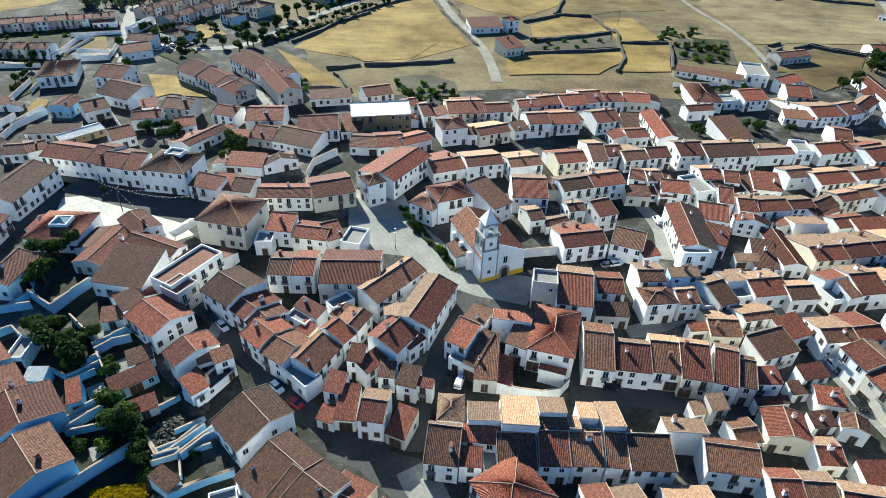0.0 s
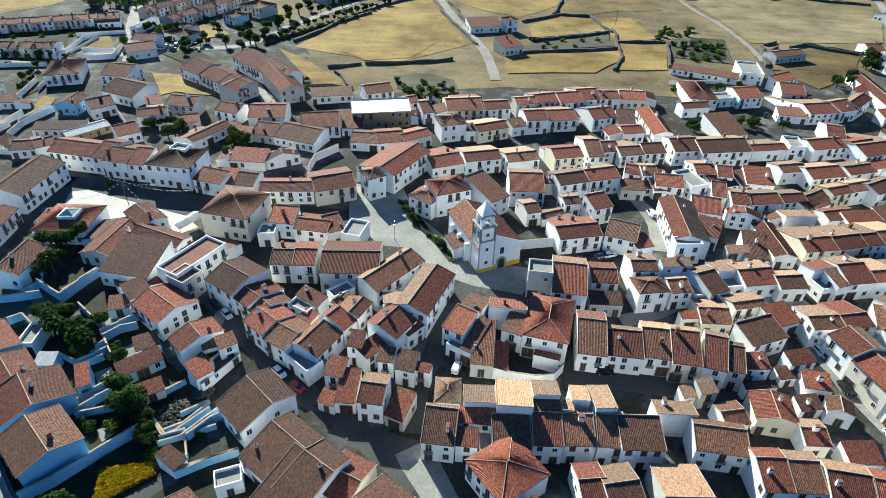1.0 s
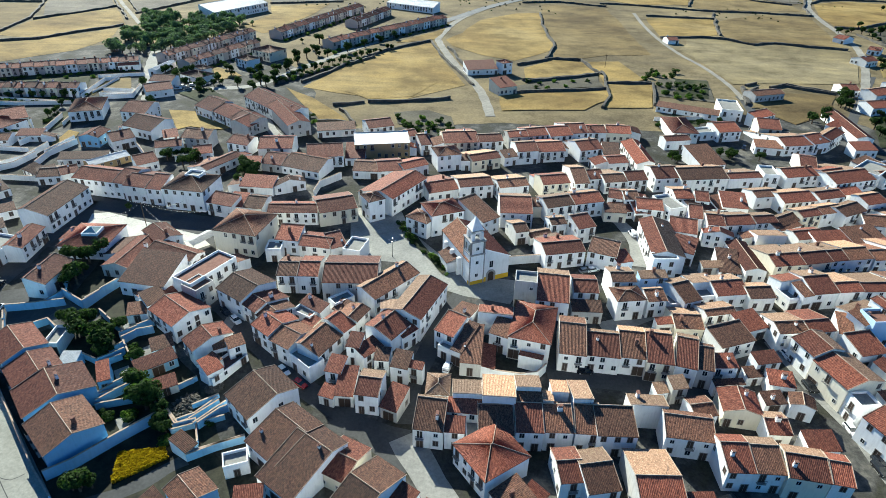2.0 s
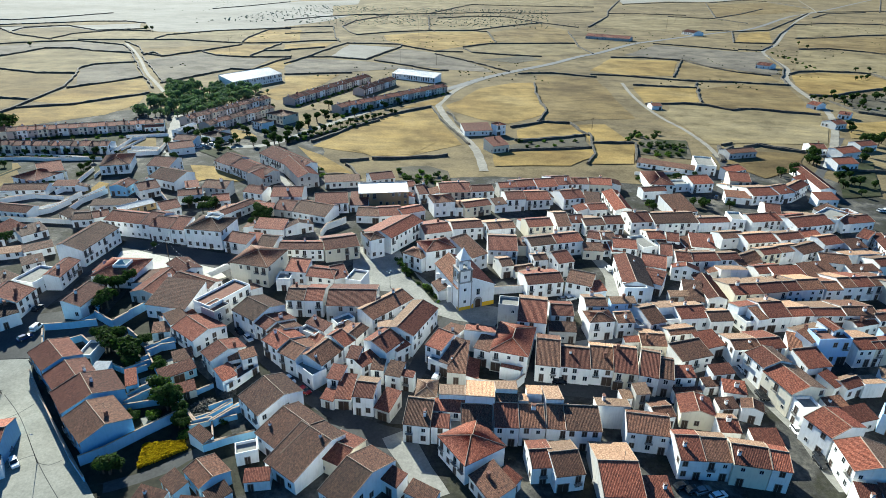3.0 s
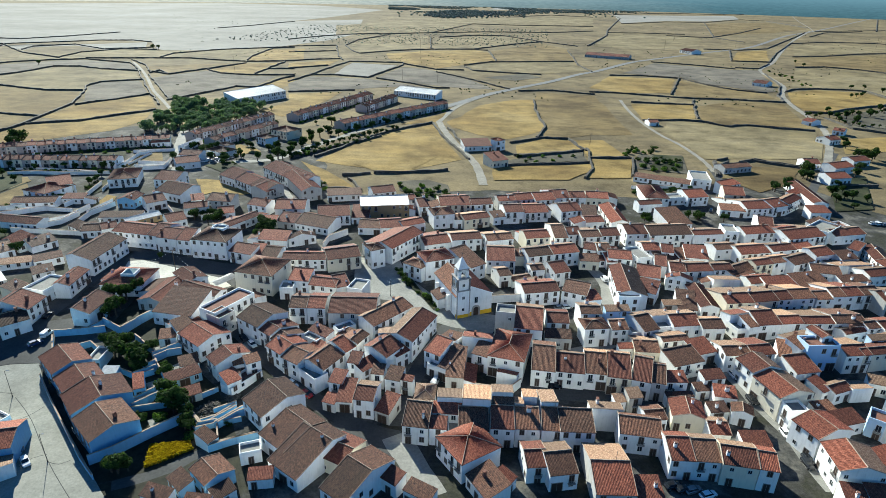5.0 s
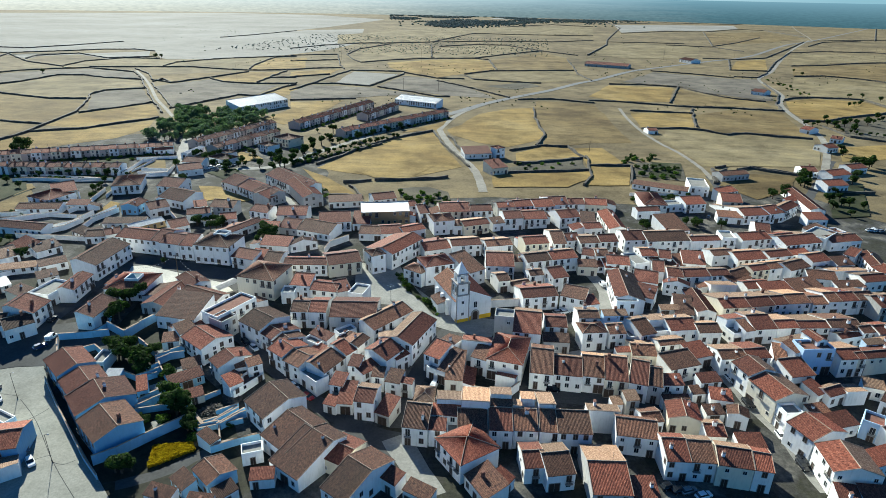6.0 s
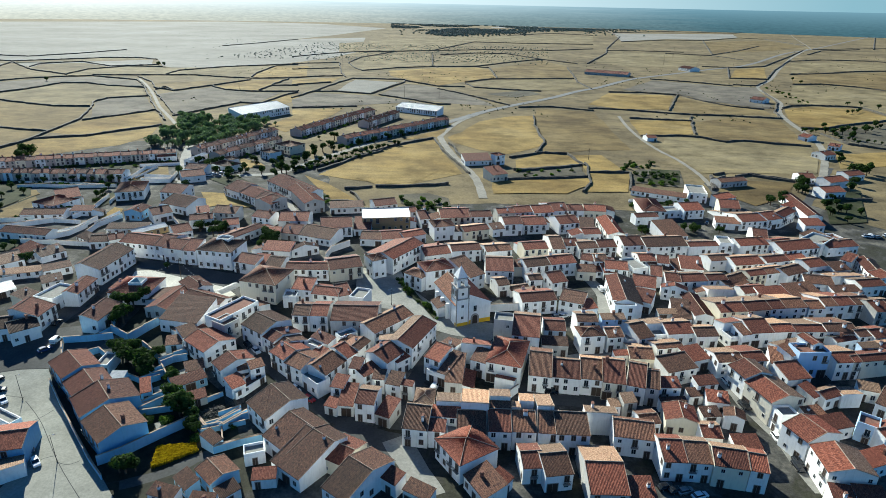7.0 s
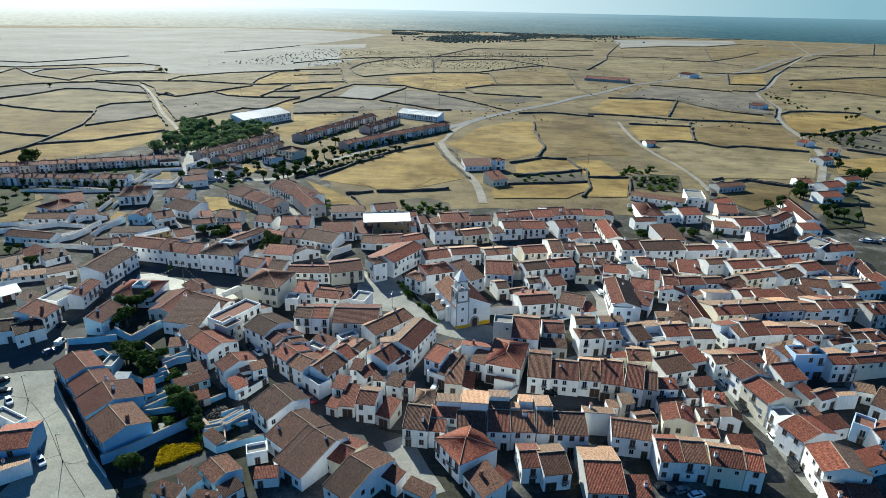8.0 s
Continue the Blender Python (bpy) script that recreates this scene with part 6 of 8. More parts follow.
house(143.4, 205.0, 13, 14.6, 7.0, 5.0, "g", "r", ridge=5.2)
house(157.1, 206.1, 19, 10.5, 10.6, 5.0, "g", "r")
house(60.1, 196.5, 12, 6.2, 6.8, 5.0, "g", "r", ridge=5.1)
house(83.2, 221.4, -88, 25.4, 7.3, 5.0, "g", "r", ridge=4.6)
house(112.1, 221.9, 16, 11.7, 14.6, 3.0, "s", "o")

# west street
house(-127.4, 135.8, 93, 13.3, 5.3, 5.0, "g", "r", ridge=3.6)
house(-132.1, 116.9, 89, 9.1, 9.7, 5.5, "g", "r", ridge=7.9)
house(-110.2, 119.3, 86, 13.2, 6.1, 4.5, "g", "r", ridge=5.3)
house(-80.5, 120.7, -9, 13.9, 12.7, 4.5, "s", "d")

# west yards
house(-67.0, 105.0, -37, 11.6, 10.8, 5.0, "g", "r", ridge=5.0)
house(-56.0, 95.1, -45, 6.3, 10.4, 5.0, "g", "r")

# road side
house(-101.9, 90.6, -41, 12.2, 10.1, 5.0, "g", "r", M_BLUESHADE, ridge=5.3)
house(-93.2, 82.7, -43, 9.2, 10.3, 5.0, "g", "r", M_BLUESHADE, ridge=5.6)
house(-84.8, 76.6, -46, 11.1, 14.6, 5.0, "g", "r", M_BLUESHADE)
house(-77.2, 83.5, 27, 2.8, 5.7, 3.5, "s", "r", M_BLUESHADE)
house(-76.4, 66.1, -41, 12.2, 11.6, 5.5, "g", "o", M_BLUESHADE)
house(-94.9, 95.2, 3, 3.7, 7.2, 3.0, "f", "c")
house(-87.9, 88.2, 3, 4.3, 3.2, 3.0, "s", "w", M_BLUESHADE)
house(-44.5, 52.8, -41, 7.5, 7.1, 4.0, "g", "d", M_BLUESHADE, ridge=3.1)
house(-50.7, 50.0, -40, 6.1, 3.4, 3.0, "s", "d", M_BLUESHADE)

# southwest
house(-37.3, 77.2, -44, 10.3, 12.7, 5.5, "g", "d", ridge=7.5)
house(-29.3, 65.9, -38, 10.1, 12.6, 5.0, "g", "d", ridge=8.3)
house(-24.1, 59.8, -35, 10.2, 15.6, 4.0, "g", "d", ridge=11.3)
house(-16.0, 60.8, -26, 7.2, 9.5, 4.5, "g", "r", ridge=4.5)
house(-10.7, 52.1, -35, 7.7, 16.1, 5.0, "g", "d", ridge=8.7)
house(-2.8, 52.9, -34, 4.5, 3.7, 4.0, "s", "r")
house(3.6, 49.0, -29, 6.9, 3.4, 4.0, "s", "d")
house(-38.4, 60.7, 21, 5.0, 3.8, 3.0, "f", "c")
house(-33.3, 52.8, 10, 5.6, 3.1, 3.0, "s", "r")

# hamlet street
house(126.7, 288.6, -25, 31.1, 5.4, 3.0, "s", "o")
house(148.4, 289.9, -11, 10.3, 18.1, 5.0, "f", "c")
house(133.0, 256.1, 13, 11.7, 10.8, 5.0, "g", "r", ridge=7.1)
house(112.5, 258.3, -2, 11.9, 22.2, 5.0, "H", "r")
house(122.4, 254.7, 14, 10.6, 7.0, 3.5, "f", "c")
house(105.6, 241.6, 12, 12.2, 6.1, 4.5, "g", "r", ridge=3.4)
house(155.5, 260.7, -9, 10.2, 11.4, 5.5, "g", "r", ridge=7.7)
house(159.5, 277.1, 29, 14.0, 5.9, 5.0, "s", "r")
house(156.5, 250.5, 11, 14.6, 30.0, 5.0, "g", "r", ridge=6.2)
house(168.5, 243.1, 23, 9.7, 10.2, 5.5, "g", "r", ridge=6.5)
house(178.9, 248.7, 43, 16.6, 6.8, 6.0, "g", "r", ridge=4.1)
house(146.7, 238.6, -9, 11.9, 6.1, 3.5, "s", "o")
house(198.5, 268.8, -7, 7.2, 41.9, 4.5, "R", "r")
house(188.9, 238.3, 5, 10.4, 6.6, 4.0, "s", "r")
house(247.8, 326.2, 23, 16.1, 10.1, 4.5, "g", "r", ridge=6.4)
house(232.5, 301.7, 14, 14.2, 10.0, 4.5, "g", "r", ridge=6.3)
house(271.2, 346.5, 21, 14.6, 9.2, 4.0, "g", "r", ridge=5.5)
house(193.2, 268.6, 40, 15.3, 4.3, 4.0, "s", "r")
house(180.3, 320.9, 19, 20.0, 9.7, 4.0, "g", "o", M_GREY)

# hill rows
house(-114.4, 266.1, -36, 14.1, 12.5, 5.0, "g", "r", ridge=8.7)
house(-103.2, 257.2, -40, 15.4, 11.1, 5.0, "g", "r", ridge=7.3)
house(-91.7, 247.5, -40, 14.5, 10.7, 5.0, "g", "r", ridge=7.0)
house(-90.6, 245.1, 68, 13.8, 9.7, 5.0, "g", "r", ridge=7.0)
house(-85.0, 270.0, -45, 41.4, 12.1, 5.5, "g", "r", ridge=8.4)
house(-74.9, 255.0, 31, 10.4, 34.2, 6.0, "R", "r")
house(-67.5, 205.6, -13, 9.2, 10.4, 3.5, "g", "r", ridge=6.7)
house(-54.2, 202.2, -19, 17.0, 11.6, 3.5, "g", "o", ridge=7.8)
house(-48.7, 211.1, 11, 14.9, 9.7, 5.0, "g", "r", ridge=8.0)
house(-36.5, 214.7, 5, 8.2, 10.9, 3.5, "s", "r")
house(-31.1, 248.2, 23, 12.2, 11.6, 5.0, "g", "r")

# east end
house(183.8, 182.4, -104, 16.0, 6.9, 5.0, "g", "r", ridge=3.2)
house(182.8, 171.6, -88, 7.7, 8.3, 5.0, "g", "r", ridge=4.6)
house(178.5, 188.5, -49, 4.5, 7.0, 5.0, "s", "r")
house(184.5, 208.4, 15, 16.7, 8.4, 4.5, "g", "r", ridge=4.7)
house(181.3, 215.7, -76, 15.9, 9.1, 4.0, "g", "o", M_GREY, ridge=6.4)
house(159.8, 209.9, 17, 19.5, 24.4, 5.0, "g", "r", ridge=6.2)
house(153.7, 167.0, -9, 10.6, 7.6, 4.0, "g", "o", ridge=4.9)
house(171.7, 168.0, 13, 11.3, 12.6, 4.5, "g", "r", ridge=3.9)
house(142.0, 156.0, 15, 13.2, 7.7, 4.0, "s", "o")
house(130.3, 153.5, 9, 12.8, 5.9, 4.0, "s", "r")
house(162.8, 144.3, 13, 9.0, 7.3, 5.8, "g", "r")
house(138.2, 121.6, 18, 9.5, 4.7, 4.0, "g", "r", ridge=2.0)
house(141.5, 113.7, 9, 6.4, 2.4, 6.0, "s", "t", M_BLUE)
house(147.9, 115.9, 17, 8.2, 5.5, 5.0, "g", "r")
house(138.7, 108.7, 12, 15.8, 6.2, 6.0, "g", "r", M_CREAM, ridge=2.4)
house(135.8, 90.3, -45, 6.7, 10.8, 4.0, "g", "o", ridge=7.0)
house(131.5, 95.6, -19, 5.6, 3.5, 4.0, "s", "t")
house(121.9, 79.3, -36, 4.9, 5.7, 5.0, "f", "b")
house(116.3, 66.7, 20, 10.2, 4.5, 4.0, "s", "r")
house(100.5, 53.6, -8, 4.9, 4.5, 4.0, "s", "r")
house(106.8, 53.3, -3, 7.0, 5.0, 4.0, "s", "r")
house(126.6, 77.4, 15, 10.8, 6.6, 5.0, "g", "r", ridge=2.9)

# west sheds
house(-199.8, 234.4, -19, 15.3, 17.2, 5.0, "H", "r")
house(-198.1, 240.3, 38, 11.3, 12.9, 6.0, "g", "r", M_CREAM, ridge=9.2)

# patios and sheds
house(-25.0, 112.0, 41, 6.2, 3.7, 4.0, "f", "c")
house(-23.2, 108.3, -30, 5.9, 4.2, 4.0, "s", "o")
house(-34.1, 107.2, -29, 6.2, 3.4, 3.0, "f", "c")
house(68.1, 117.5, 9, 5.3, 5.1, 3.0, "f", "c")
house(77.6, 126.2, -171, 7.8, 6.7, 3.9, "s", "t")
house(77.7, 120.9, 11, 5.8, 4.3, 3.0, "f", "c")
house(65.3, 172.5, 4, 8.4, 4.7, 3.0, "s", "r")
house(74.3, 171.8, 6, 10.1, 6.3, 3.5, "s", "r")
house(79.1, 144.6, -27, 7.0, 7.6, 4.5, "s", "r")

# south corner
house(14.2, 63.0, -55, 10.9, 11.3, 6.0, "H", "r")
house(18.7, 52.5, -58, 8.8, 6.3, 4.0, "s", "d")
house(22.4, 54.4, 53, 4.5, 4.0, 3.5, "s", "r")
house(19.6, 50.4, -39, 3.7, 4.0, 3.0, "s", "o")
house(29.8, 60.9, 7, 5.2, 8.4, 5.0, "g", "r")
house(35.2, 59.7, 11, 6.8, 10.0, 5.0, "g", "o", ridge=5.5)
house(-50.3, 88.8, 59, 11.0, 4.6, 1.6, "f", "r")
house(-53.0, 87.7, -35, 4.3, 4.2, 3.5, "s", "o")
house(-52.4, 93.7, 27, 4.0, 3.2, 4.0, "s", "o")
house(-79.3, 106.4, 16, 5.0, 4.3, 2.8, "s", "o")

# north west
house(-174.8, 261.5, 19, 14.3, 20.3, 5.0, "H", "o")
house(-147.8, 258.3, -7, 13.0, 12.2, 5.0, "g", "r", ridge=8.5)
house(-135.4, 239.0, -22, 17.4, 13.4, 4.5, "g", "r", ridge=8.7)
house(-152.8, 225.3, -2, 8.3, 10.4, 4.5, "R", "r", M_BLUESHADE)
house(-139.9, 222.6, 41, 9.4, 9.0, 4.5, "g", "r", ridge=6.3)
house(-107.0, 226.0, -5, 12.4, 8.8, 5.0, "g", "o", ridge=6.1)
house(-120.3, 227.5, 26, 6.2, 6.1, 4.0, "s", "r")
house(-116.2, 216.0, 19, 10.7, 7.1, 4.5, "g", "r", ridge=4.4)
house(-99.9, 211.2, 20, 7.5, 6.7, 4.0, "g", "r", ridge=5.0)
house(-86.2, 220.8, -17, 10.3, 8.0, 5.0, "g", "r", ridge=5.3)
house(-119.0, 199.6, 39, 8.2, 7.9, 4.0, "g", "r", ridge=6.2)

# suburb houses
house(-117.9, 378.2, -32, 16.2, 14.7, 6.0, "H", "o", M_CREAM)
house(-126.0, 358.0, -36, 11.3, 9.8, 5.0, "H", "o")
house(-145.5, 325.1, -30, 15.6, 11.8, 3.5, "H", "d")
house(-146.2, 335.9, -41, 9.5, 6.5, 4.5, "H", "o")
house(-155.2, 295.1, 32, 13.5, 10.8, 4.0, "g", "r", ridge=7.1)
house(-157.8, 309.4, -5, 13.2, 8.8, 4.5, "g", "r", ridge=6.0)
house(-172.5, 340.3, -10, 4.7, 20.9, 3.5, "R", "k")
house(-193.9, 343.2, 22, 11.8, 8.6, 3.5, "g", "r", ridge=5.9)

# west yards
house(-186.8, 192.7, -7, 24.0, 7.1, 3.5, "g", "r", ridge=4.4)
house(-171.6, 171.5, -30, 13.1, 7.7, 3.0, "s", "r")
house(-162.2, 170.7, 55, 9.8, 6.8, 3.0, "s", "d")
house(-173.7, 161.7, 49, 9.2, 8.7, 3.0, "g", "t", ridge=7.0)
house(-161.7, 151.5, 22, 15.2, 4.0, 2.6, "s", "t")
house(-156.9, 136.1, 50, 6.7, 5.7, 2.6, "s", "k")
house(-144.7, 145.2, 40, 7.0, 4.9, 2.8, "s", "d")
house(-149.3, 155.5, 39, 9.8, 4.4, 3.2, "s", "d")
house(-144.5, 130.2, 78, 6.5, 5.4, 3.5, "s", "o")
house(-130.7, 109.5, 44, 8.3, 7.8, 4.5, "g", "d", ridge=5.1)
house(-138.1, 109.7, 19, 7.2, 7.8, 4.5, "g", "d", ridge=5.1)
house(-157.1, 189.5, -31, 11.9, 4.9, 2.6, "s", "d")
house(-151.8, 187.8, 37, 6.6, 6.9, 2.6, "s", "d")
house(-133.6, 131.5, 78, 11.5, 8.4, 4.2, "f", "c")

# south lane
house(-54.1, 46.0, -14, 6.8, 3.1, 3.0, "s", "d")
house(-44.3, 43.0, -4, 5.8, 4.4, 3.2, "s", "d")
house(-40.2, 47.5, 48, 4.9, 3.3, 3.0, "s", "d")

# east gaps
house(145.5, 172.6, 27, 11.7, 7.2, 5.5, "g", "o", ridge=4.5)
house(160.3, 183.8, 19, 9.6, 7.5, 4.5, "g", "r", ridge=4.8)
house(170.6, 182.2, 13, 8.1, 6.0, 3.5, "s", "d")
house(167.7, 176.1, -171, 14.9, 10.5, 2.0, "s", "t")
house(161.8, 161.1, 9, 12.0, 4.0, 3.0, "s", "d")
house(139.7, 125.4, 10, 6.1, 7.7, 5.0, "g", "o")
house(144.6, 123.5, 14, 5.6, 5.6, 5.0, "g", "d")
house(149.8, 123.9, 13, 6.4, 7.2, 5.0, "g", "r")
house(160.5, 142.6, 12, 6.6, 10.2, 5.8, "g", "r", ridge=5.5)
house(176.2, 210.1, -49, 9.5, 14.9, 5.5, "f", "c")
house(186.3, 216.4, 16, 7.8, 6.4, 4.5, "f", "r")
house(156.6, 192.4, 14, 12.7, 4.2, 3.0, "s", "r")
house(105.1, 179.1, 17, 10.8, 7.9, 3.0, "s", "d")
house(94.7, 176.2, 19, 9.4, 6.2, 3.0, "s", "d")
house(119.9, 165.5, 31, 15.3, 5.5, 4.0, "g", "o", ridge=3.7)
house(123.5, 156.3, 13, 10.5, 6.3, 4.0, "g", "r", ridge=3.6)
house(142.1, 158.8, 20, 11.1, 4.8, 3.0, "s", "d")

# east street corner
house(72.6, 92.5, 3, 6.1, 4.1, 5.0, "s", "r")
house(83.7, 94.2, 12, 6.5, 3.5, 5.0, "s", "r")
house(79.9, 91.3, 9, 4.2, 3.0, 3.0, "s", "d")
house(85.2, 88.3, -9, 6.0, 4.3, 4.0, "s", "r")
house(72.3, 80.5, -8, 8.2, 7.7, 4.5, "R", "r")
house(72.5, 87.3, 7, 7.7, 1.6, 3.5, "s", "d")
house(87.5, 81.8, -19, 5.1, 4.3, 4.0, "R", "o")
house(59.3, 85.1, 10, 3.9, 3.5, 5.0, "s", "t")
house(55.4, 84.7, 12, 3.0, 2.8, 3.5, "s", "t")
house(81.5, 83.2, 8, 5.3, 3.4, 3.0, "s", "d")
house(78.2, 74.9, -1, 5.2, 6.2, 4.0, "g", "r", ridge=3.5)
house(63.0, 79.1, 10, 5.5, 5.8, 4.0, "g", "d")

# ---- yards, vehicles, plants, poles ----
car(-149.4, 305.5, 17, "s", "white")
car(-148.2, 309.5, 23, "s", "white")
car(-144.0, 306.1, 22, "s", "grey")
car(-143.8, 312.6, 16, "s", "white")
car(-139.2, 307.9, 19, "s", "white")
car(-138.7, 313.1, 23, "s", "white")
car(-136.9, 315.9, 21, "s", "grey")
car(-35.8, 88.9, -43, "s", "white")
car(-30.8, 84.9, -35, "s", "red")
car(4.7, 91.9, 74, "v", "white")
car(-53.0, 106.1, -46, "s", "white")
car(-56.6, 109.0, -46, "s", "black")
car(39.2, 92.2, -2, "v", "black")
car(66.7, 158.3, 102, "v", "white")
car(46.3, 134.5, 20, "s", "grey")
car(48.8, 135.1, 20, "s", "white")
car(94.7, 89.7, -86, "s", "black")
car(97.5, 77.0, -87, "s", "white")
car(98.6, 67.8, -87, "s", "black")
car(93.1, 100.1, -76, "s", "white")
car(-116.1, 78.8, -44, "s", "white")
car(-120.7, 83.1, 20, "s", "black")
car(-124.7, 87.6, 54, "s", "black")
car(-95.8, 60.5, -44, "s", "grey")
car(-91.2, 55.9, -44, "s", "white")
car(-119.1, 107.4, 88, "v", "white")
car(-119.7, 102.6, 54, "s", "blue")
car(-125.2, 117.4, 88, "s", "black")
car(66.4, 56.2, 20, "s", "grey")
car(64.4, 56.4, 20, "s", "black")
car(69.4, 54.9, 20, "s", "white")
car(62.1, 57.3, 20, "s", "black")
car(93.9, 89.9, -86, "s", "black")
car(97.8, 66.4, -87, "s", "black")
tree(-93.8, 100.9, 3.2)
tree(-91.0, 98.6, 3.5)
tree(-90.9, 102.2, 3)
tree(-84.8, 99.0, 2.6)
tree(-81.6, 94.0, 3.2)
tree(-81.8, 91.2, 2.4)
tree(-68.9, 81.3, 3.2)
tree(-64.4, 76.1, 4)
tree(-63.3, 77.7, 3)
tree(-82.1, 100.9, 2.4)
tree(-72.7, 90.6, 2)
tree(-67.8, 54.1, 3)
tree(-65.8, 55.0, 2.2)
tree(-58.8, 69.8, 2)
bush(-71.8, 72.7, 1.6)
bush(-66.2, 72.6, 1.8)
bush(-55.8, 66.6, 1.8)
bush(-48.6, 72.5, 1.6)
tree(-109.0, 129.3, 3.5)
tree(-105.1, 130.1, 3.2)
tree(-102.9, 133.3, 3.4)
tree(-104.2, 123.8, 2.6)
tree(-103.1, 119.2, 3.6)
tree(-105.1, 118.6, 2.6)
tree(-64.6, 154.1, 0.8)
bush(-12.6, 159.6, 2)
bush(-10.3, 156.0, 2.2)
bush(-9.3, 151.6, 2)
bush(-7.9, 149.6, 1.6)
bush(-21.5, 244.5, 2.5)
bush(-8.2, 248.6, 3)
bush(-1.3, 247.7, 3)
bush(3.2, 252.5, 2.5)
bush(-12.9, 251.1, 2.5)
bush(-11.4, 268.7, 2.5)
tree(-17.2, 248.0, 3)
bush(31.3, 219.7, 2)
bush(-1.0, 139.6, 2)
bush(1.3, 137.8, 1.8)
bush(3.2, 133.6, 1.6)
bush(2.0, 135.3, 1.6)
tree(-114.2, 208.3, 3)
tree(-100.5, 204.7, 3.4)
tree(-102.9, 203.4, 2.6)
tree(-76.8, 197.7, 3.4)
tree(-73.4, 195.8, 3)
tree(-78.3, 187.2, 2.4)
tree(-105.7, 203.2, 2.6)
tree(-109.0, 164.2, 1.5)
tree(112.1, 228.5, 3)
tree(100.5, 226.3, 2.5)
tree(101.5, 222.6, 2)
tree(122.8, 230.7, 2.4)
tree(127.3, 229.7, 2.6)
tree(139.2, 228.1, 2.4)
tree(115.1, 224.9, 2)
tree(138.5, 274.0, 2)
tree(126.9, 269.6, 2.4)
tree(130.8, 269.9, 2)
tree(188.2, 280.2, 3)
tree(196.0, 282.7, 3)
tree(-107.1, 318.8, 4)
tree(-103.6, 342.1, 3.5)
tree(-118.4, 313.2, 3)
tree(-131.6, 320.2, 3)
tree(-93.9, 379.9, 4)
tree(-90.3, 391.9, 3.5)
tree(-70.3, 400.7, 3.5)
tree(-99.4, 352.5, 3.5)
tree(-96.1, 363.2, 3)
tree(-94.3, 422.9, 4)
tree(-153.0, 335.8, 3)
tree(-158.0, 325.9, 3)
tree(-168.1, 333.9, 3)
tree(-147.1, 309.7, 3)
tree(-139.0, 310.7, 3)
tree(-282.7, 328.9, 6)
tree(-279.7, 319.8, 5)
tree(-149.9, 274.7, 3)
tree(-169.5, 307.0, 3)
tree(-503.8, 966.8, 4)
tree(-493.8, 963.4, 4)
tree(-546.1, 742.1, 3)
bush(135.6, 359.8, 2)
bush(121.4, 353.4, 2.5)
bush(130.9, 368.9, 3)
bush(145.5, 370.7, 3)
bush(132.9, 341.4, 2.5)
bush(137.3, 333.4, 2.5)
bush(145.3, 338.6, 2.5)
bush(152.2, 339.4, 2.5)
bush(126.1, 323.9, 2.5)
bush(130.4, 316.5, 2.5)
bush(136.9, 317.2, 2.5)
bush(143.4, 318.0, 2.5)
bush(48.3, 340.0, 2.2)
bush(54.7, 336.4, 2)
bush(64.1, 341.9, 2)
bush(75.5, 343.3, 2)
bush(58.3, 328.2, 2)
bush(69.6, 332.1, 2)
bush(84.6, 344.4, 2)
bush(51.7, 327.4, 2)
tree(227.7, 321.6, 4)
tree(218.4, 309.2, 3)
tree(282.0, 361.7, 4)
tree(285.2, 357.6, 4)
tree(294.2, 363.2, 4)
tree(354.5, 534.9, 4)
tree(359.6, 510.9, 4)
tree(354.9, 487.4, 4)
tree(387.9, 523.2, 4)
tree(415.4, 553.0, 4)
tree(349.8, 509.5, 3)
tree(553.7, 997.4, 3)
tree(541.9, 947.2, 3)
tree(475.9, 706.2, 3)
tree(493.6, 709.4, 3)
tree(499.8, 684.2, 3)
utility_pole(40.2, 1378.9, 9)
utility_pole(102.1, 378.6, 9)
utility_pole(423.3, 1272.6, 10)
utility_pole(486.9, 1422.3, 10)
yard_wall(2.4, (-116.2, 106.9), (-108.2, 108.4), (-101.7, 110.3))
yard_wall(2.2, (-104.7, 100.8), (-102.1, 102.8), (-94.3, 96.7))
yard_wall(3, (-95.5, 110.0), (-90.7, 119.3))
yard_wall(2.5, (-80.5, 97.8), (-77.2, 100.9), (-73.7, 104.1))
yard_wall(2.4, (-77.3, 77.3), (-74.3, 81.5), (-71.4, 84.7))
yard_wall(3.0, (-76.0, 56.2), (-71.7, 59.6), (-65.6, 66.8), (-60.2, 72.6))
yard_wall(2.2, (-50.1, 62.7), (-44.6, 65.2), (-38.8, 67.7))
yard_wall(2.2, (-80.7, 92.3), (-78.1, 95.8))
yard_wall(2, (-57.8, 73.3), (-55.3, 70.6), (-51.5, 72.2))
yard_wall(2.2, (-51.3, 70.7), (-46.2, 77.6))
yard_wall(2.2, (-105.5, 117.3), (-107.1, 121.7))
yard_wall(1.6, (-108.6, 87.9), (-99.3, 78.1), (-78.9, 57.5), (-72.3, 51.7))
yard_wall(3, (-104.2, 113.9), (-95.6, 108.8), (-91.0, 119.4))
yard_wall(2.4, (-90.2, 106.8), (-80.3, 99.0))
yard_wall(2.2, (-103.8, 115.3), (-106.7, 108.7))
yard_wall(2.5, (-163.4, 198.1), (-164.5, 209.4), (-160.3, 223.5))
yard_wall(2.5, (-133.3, 221.8), (-122.9, 208.0))
yard_wall(2.5, (-110.9, 207.8), (-98.4, 214.7))
yard_wall(3, (-46.9, 178.9), (-46.4, 187.5), (-39.5, 196.1))
yard_wall(3, (-6.8, 166.8), (-0.9, 172.2))
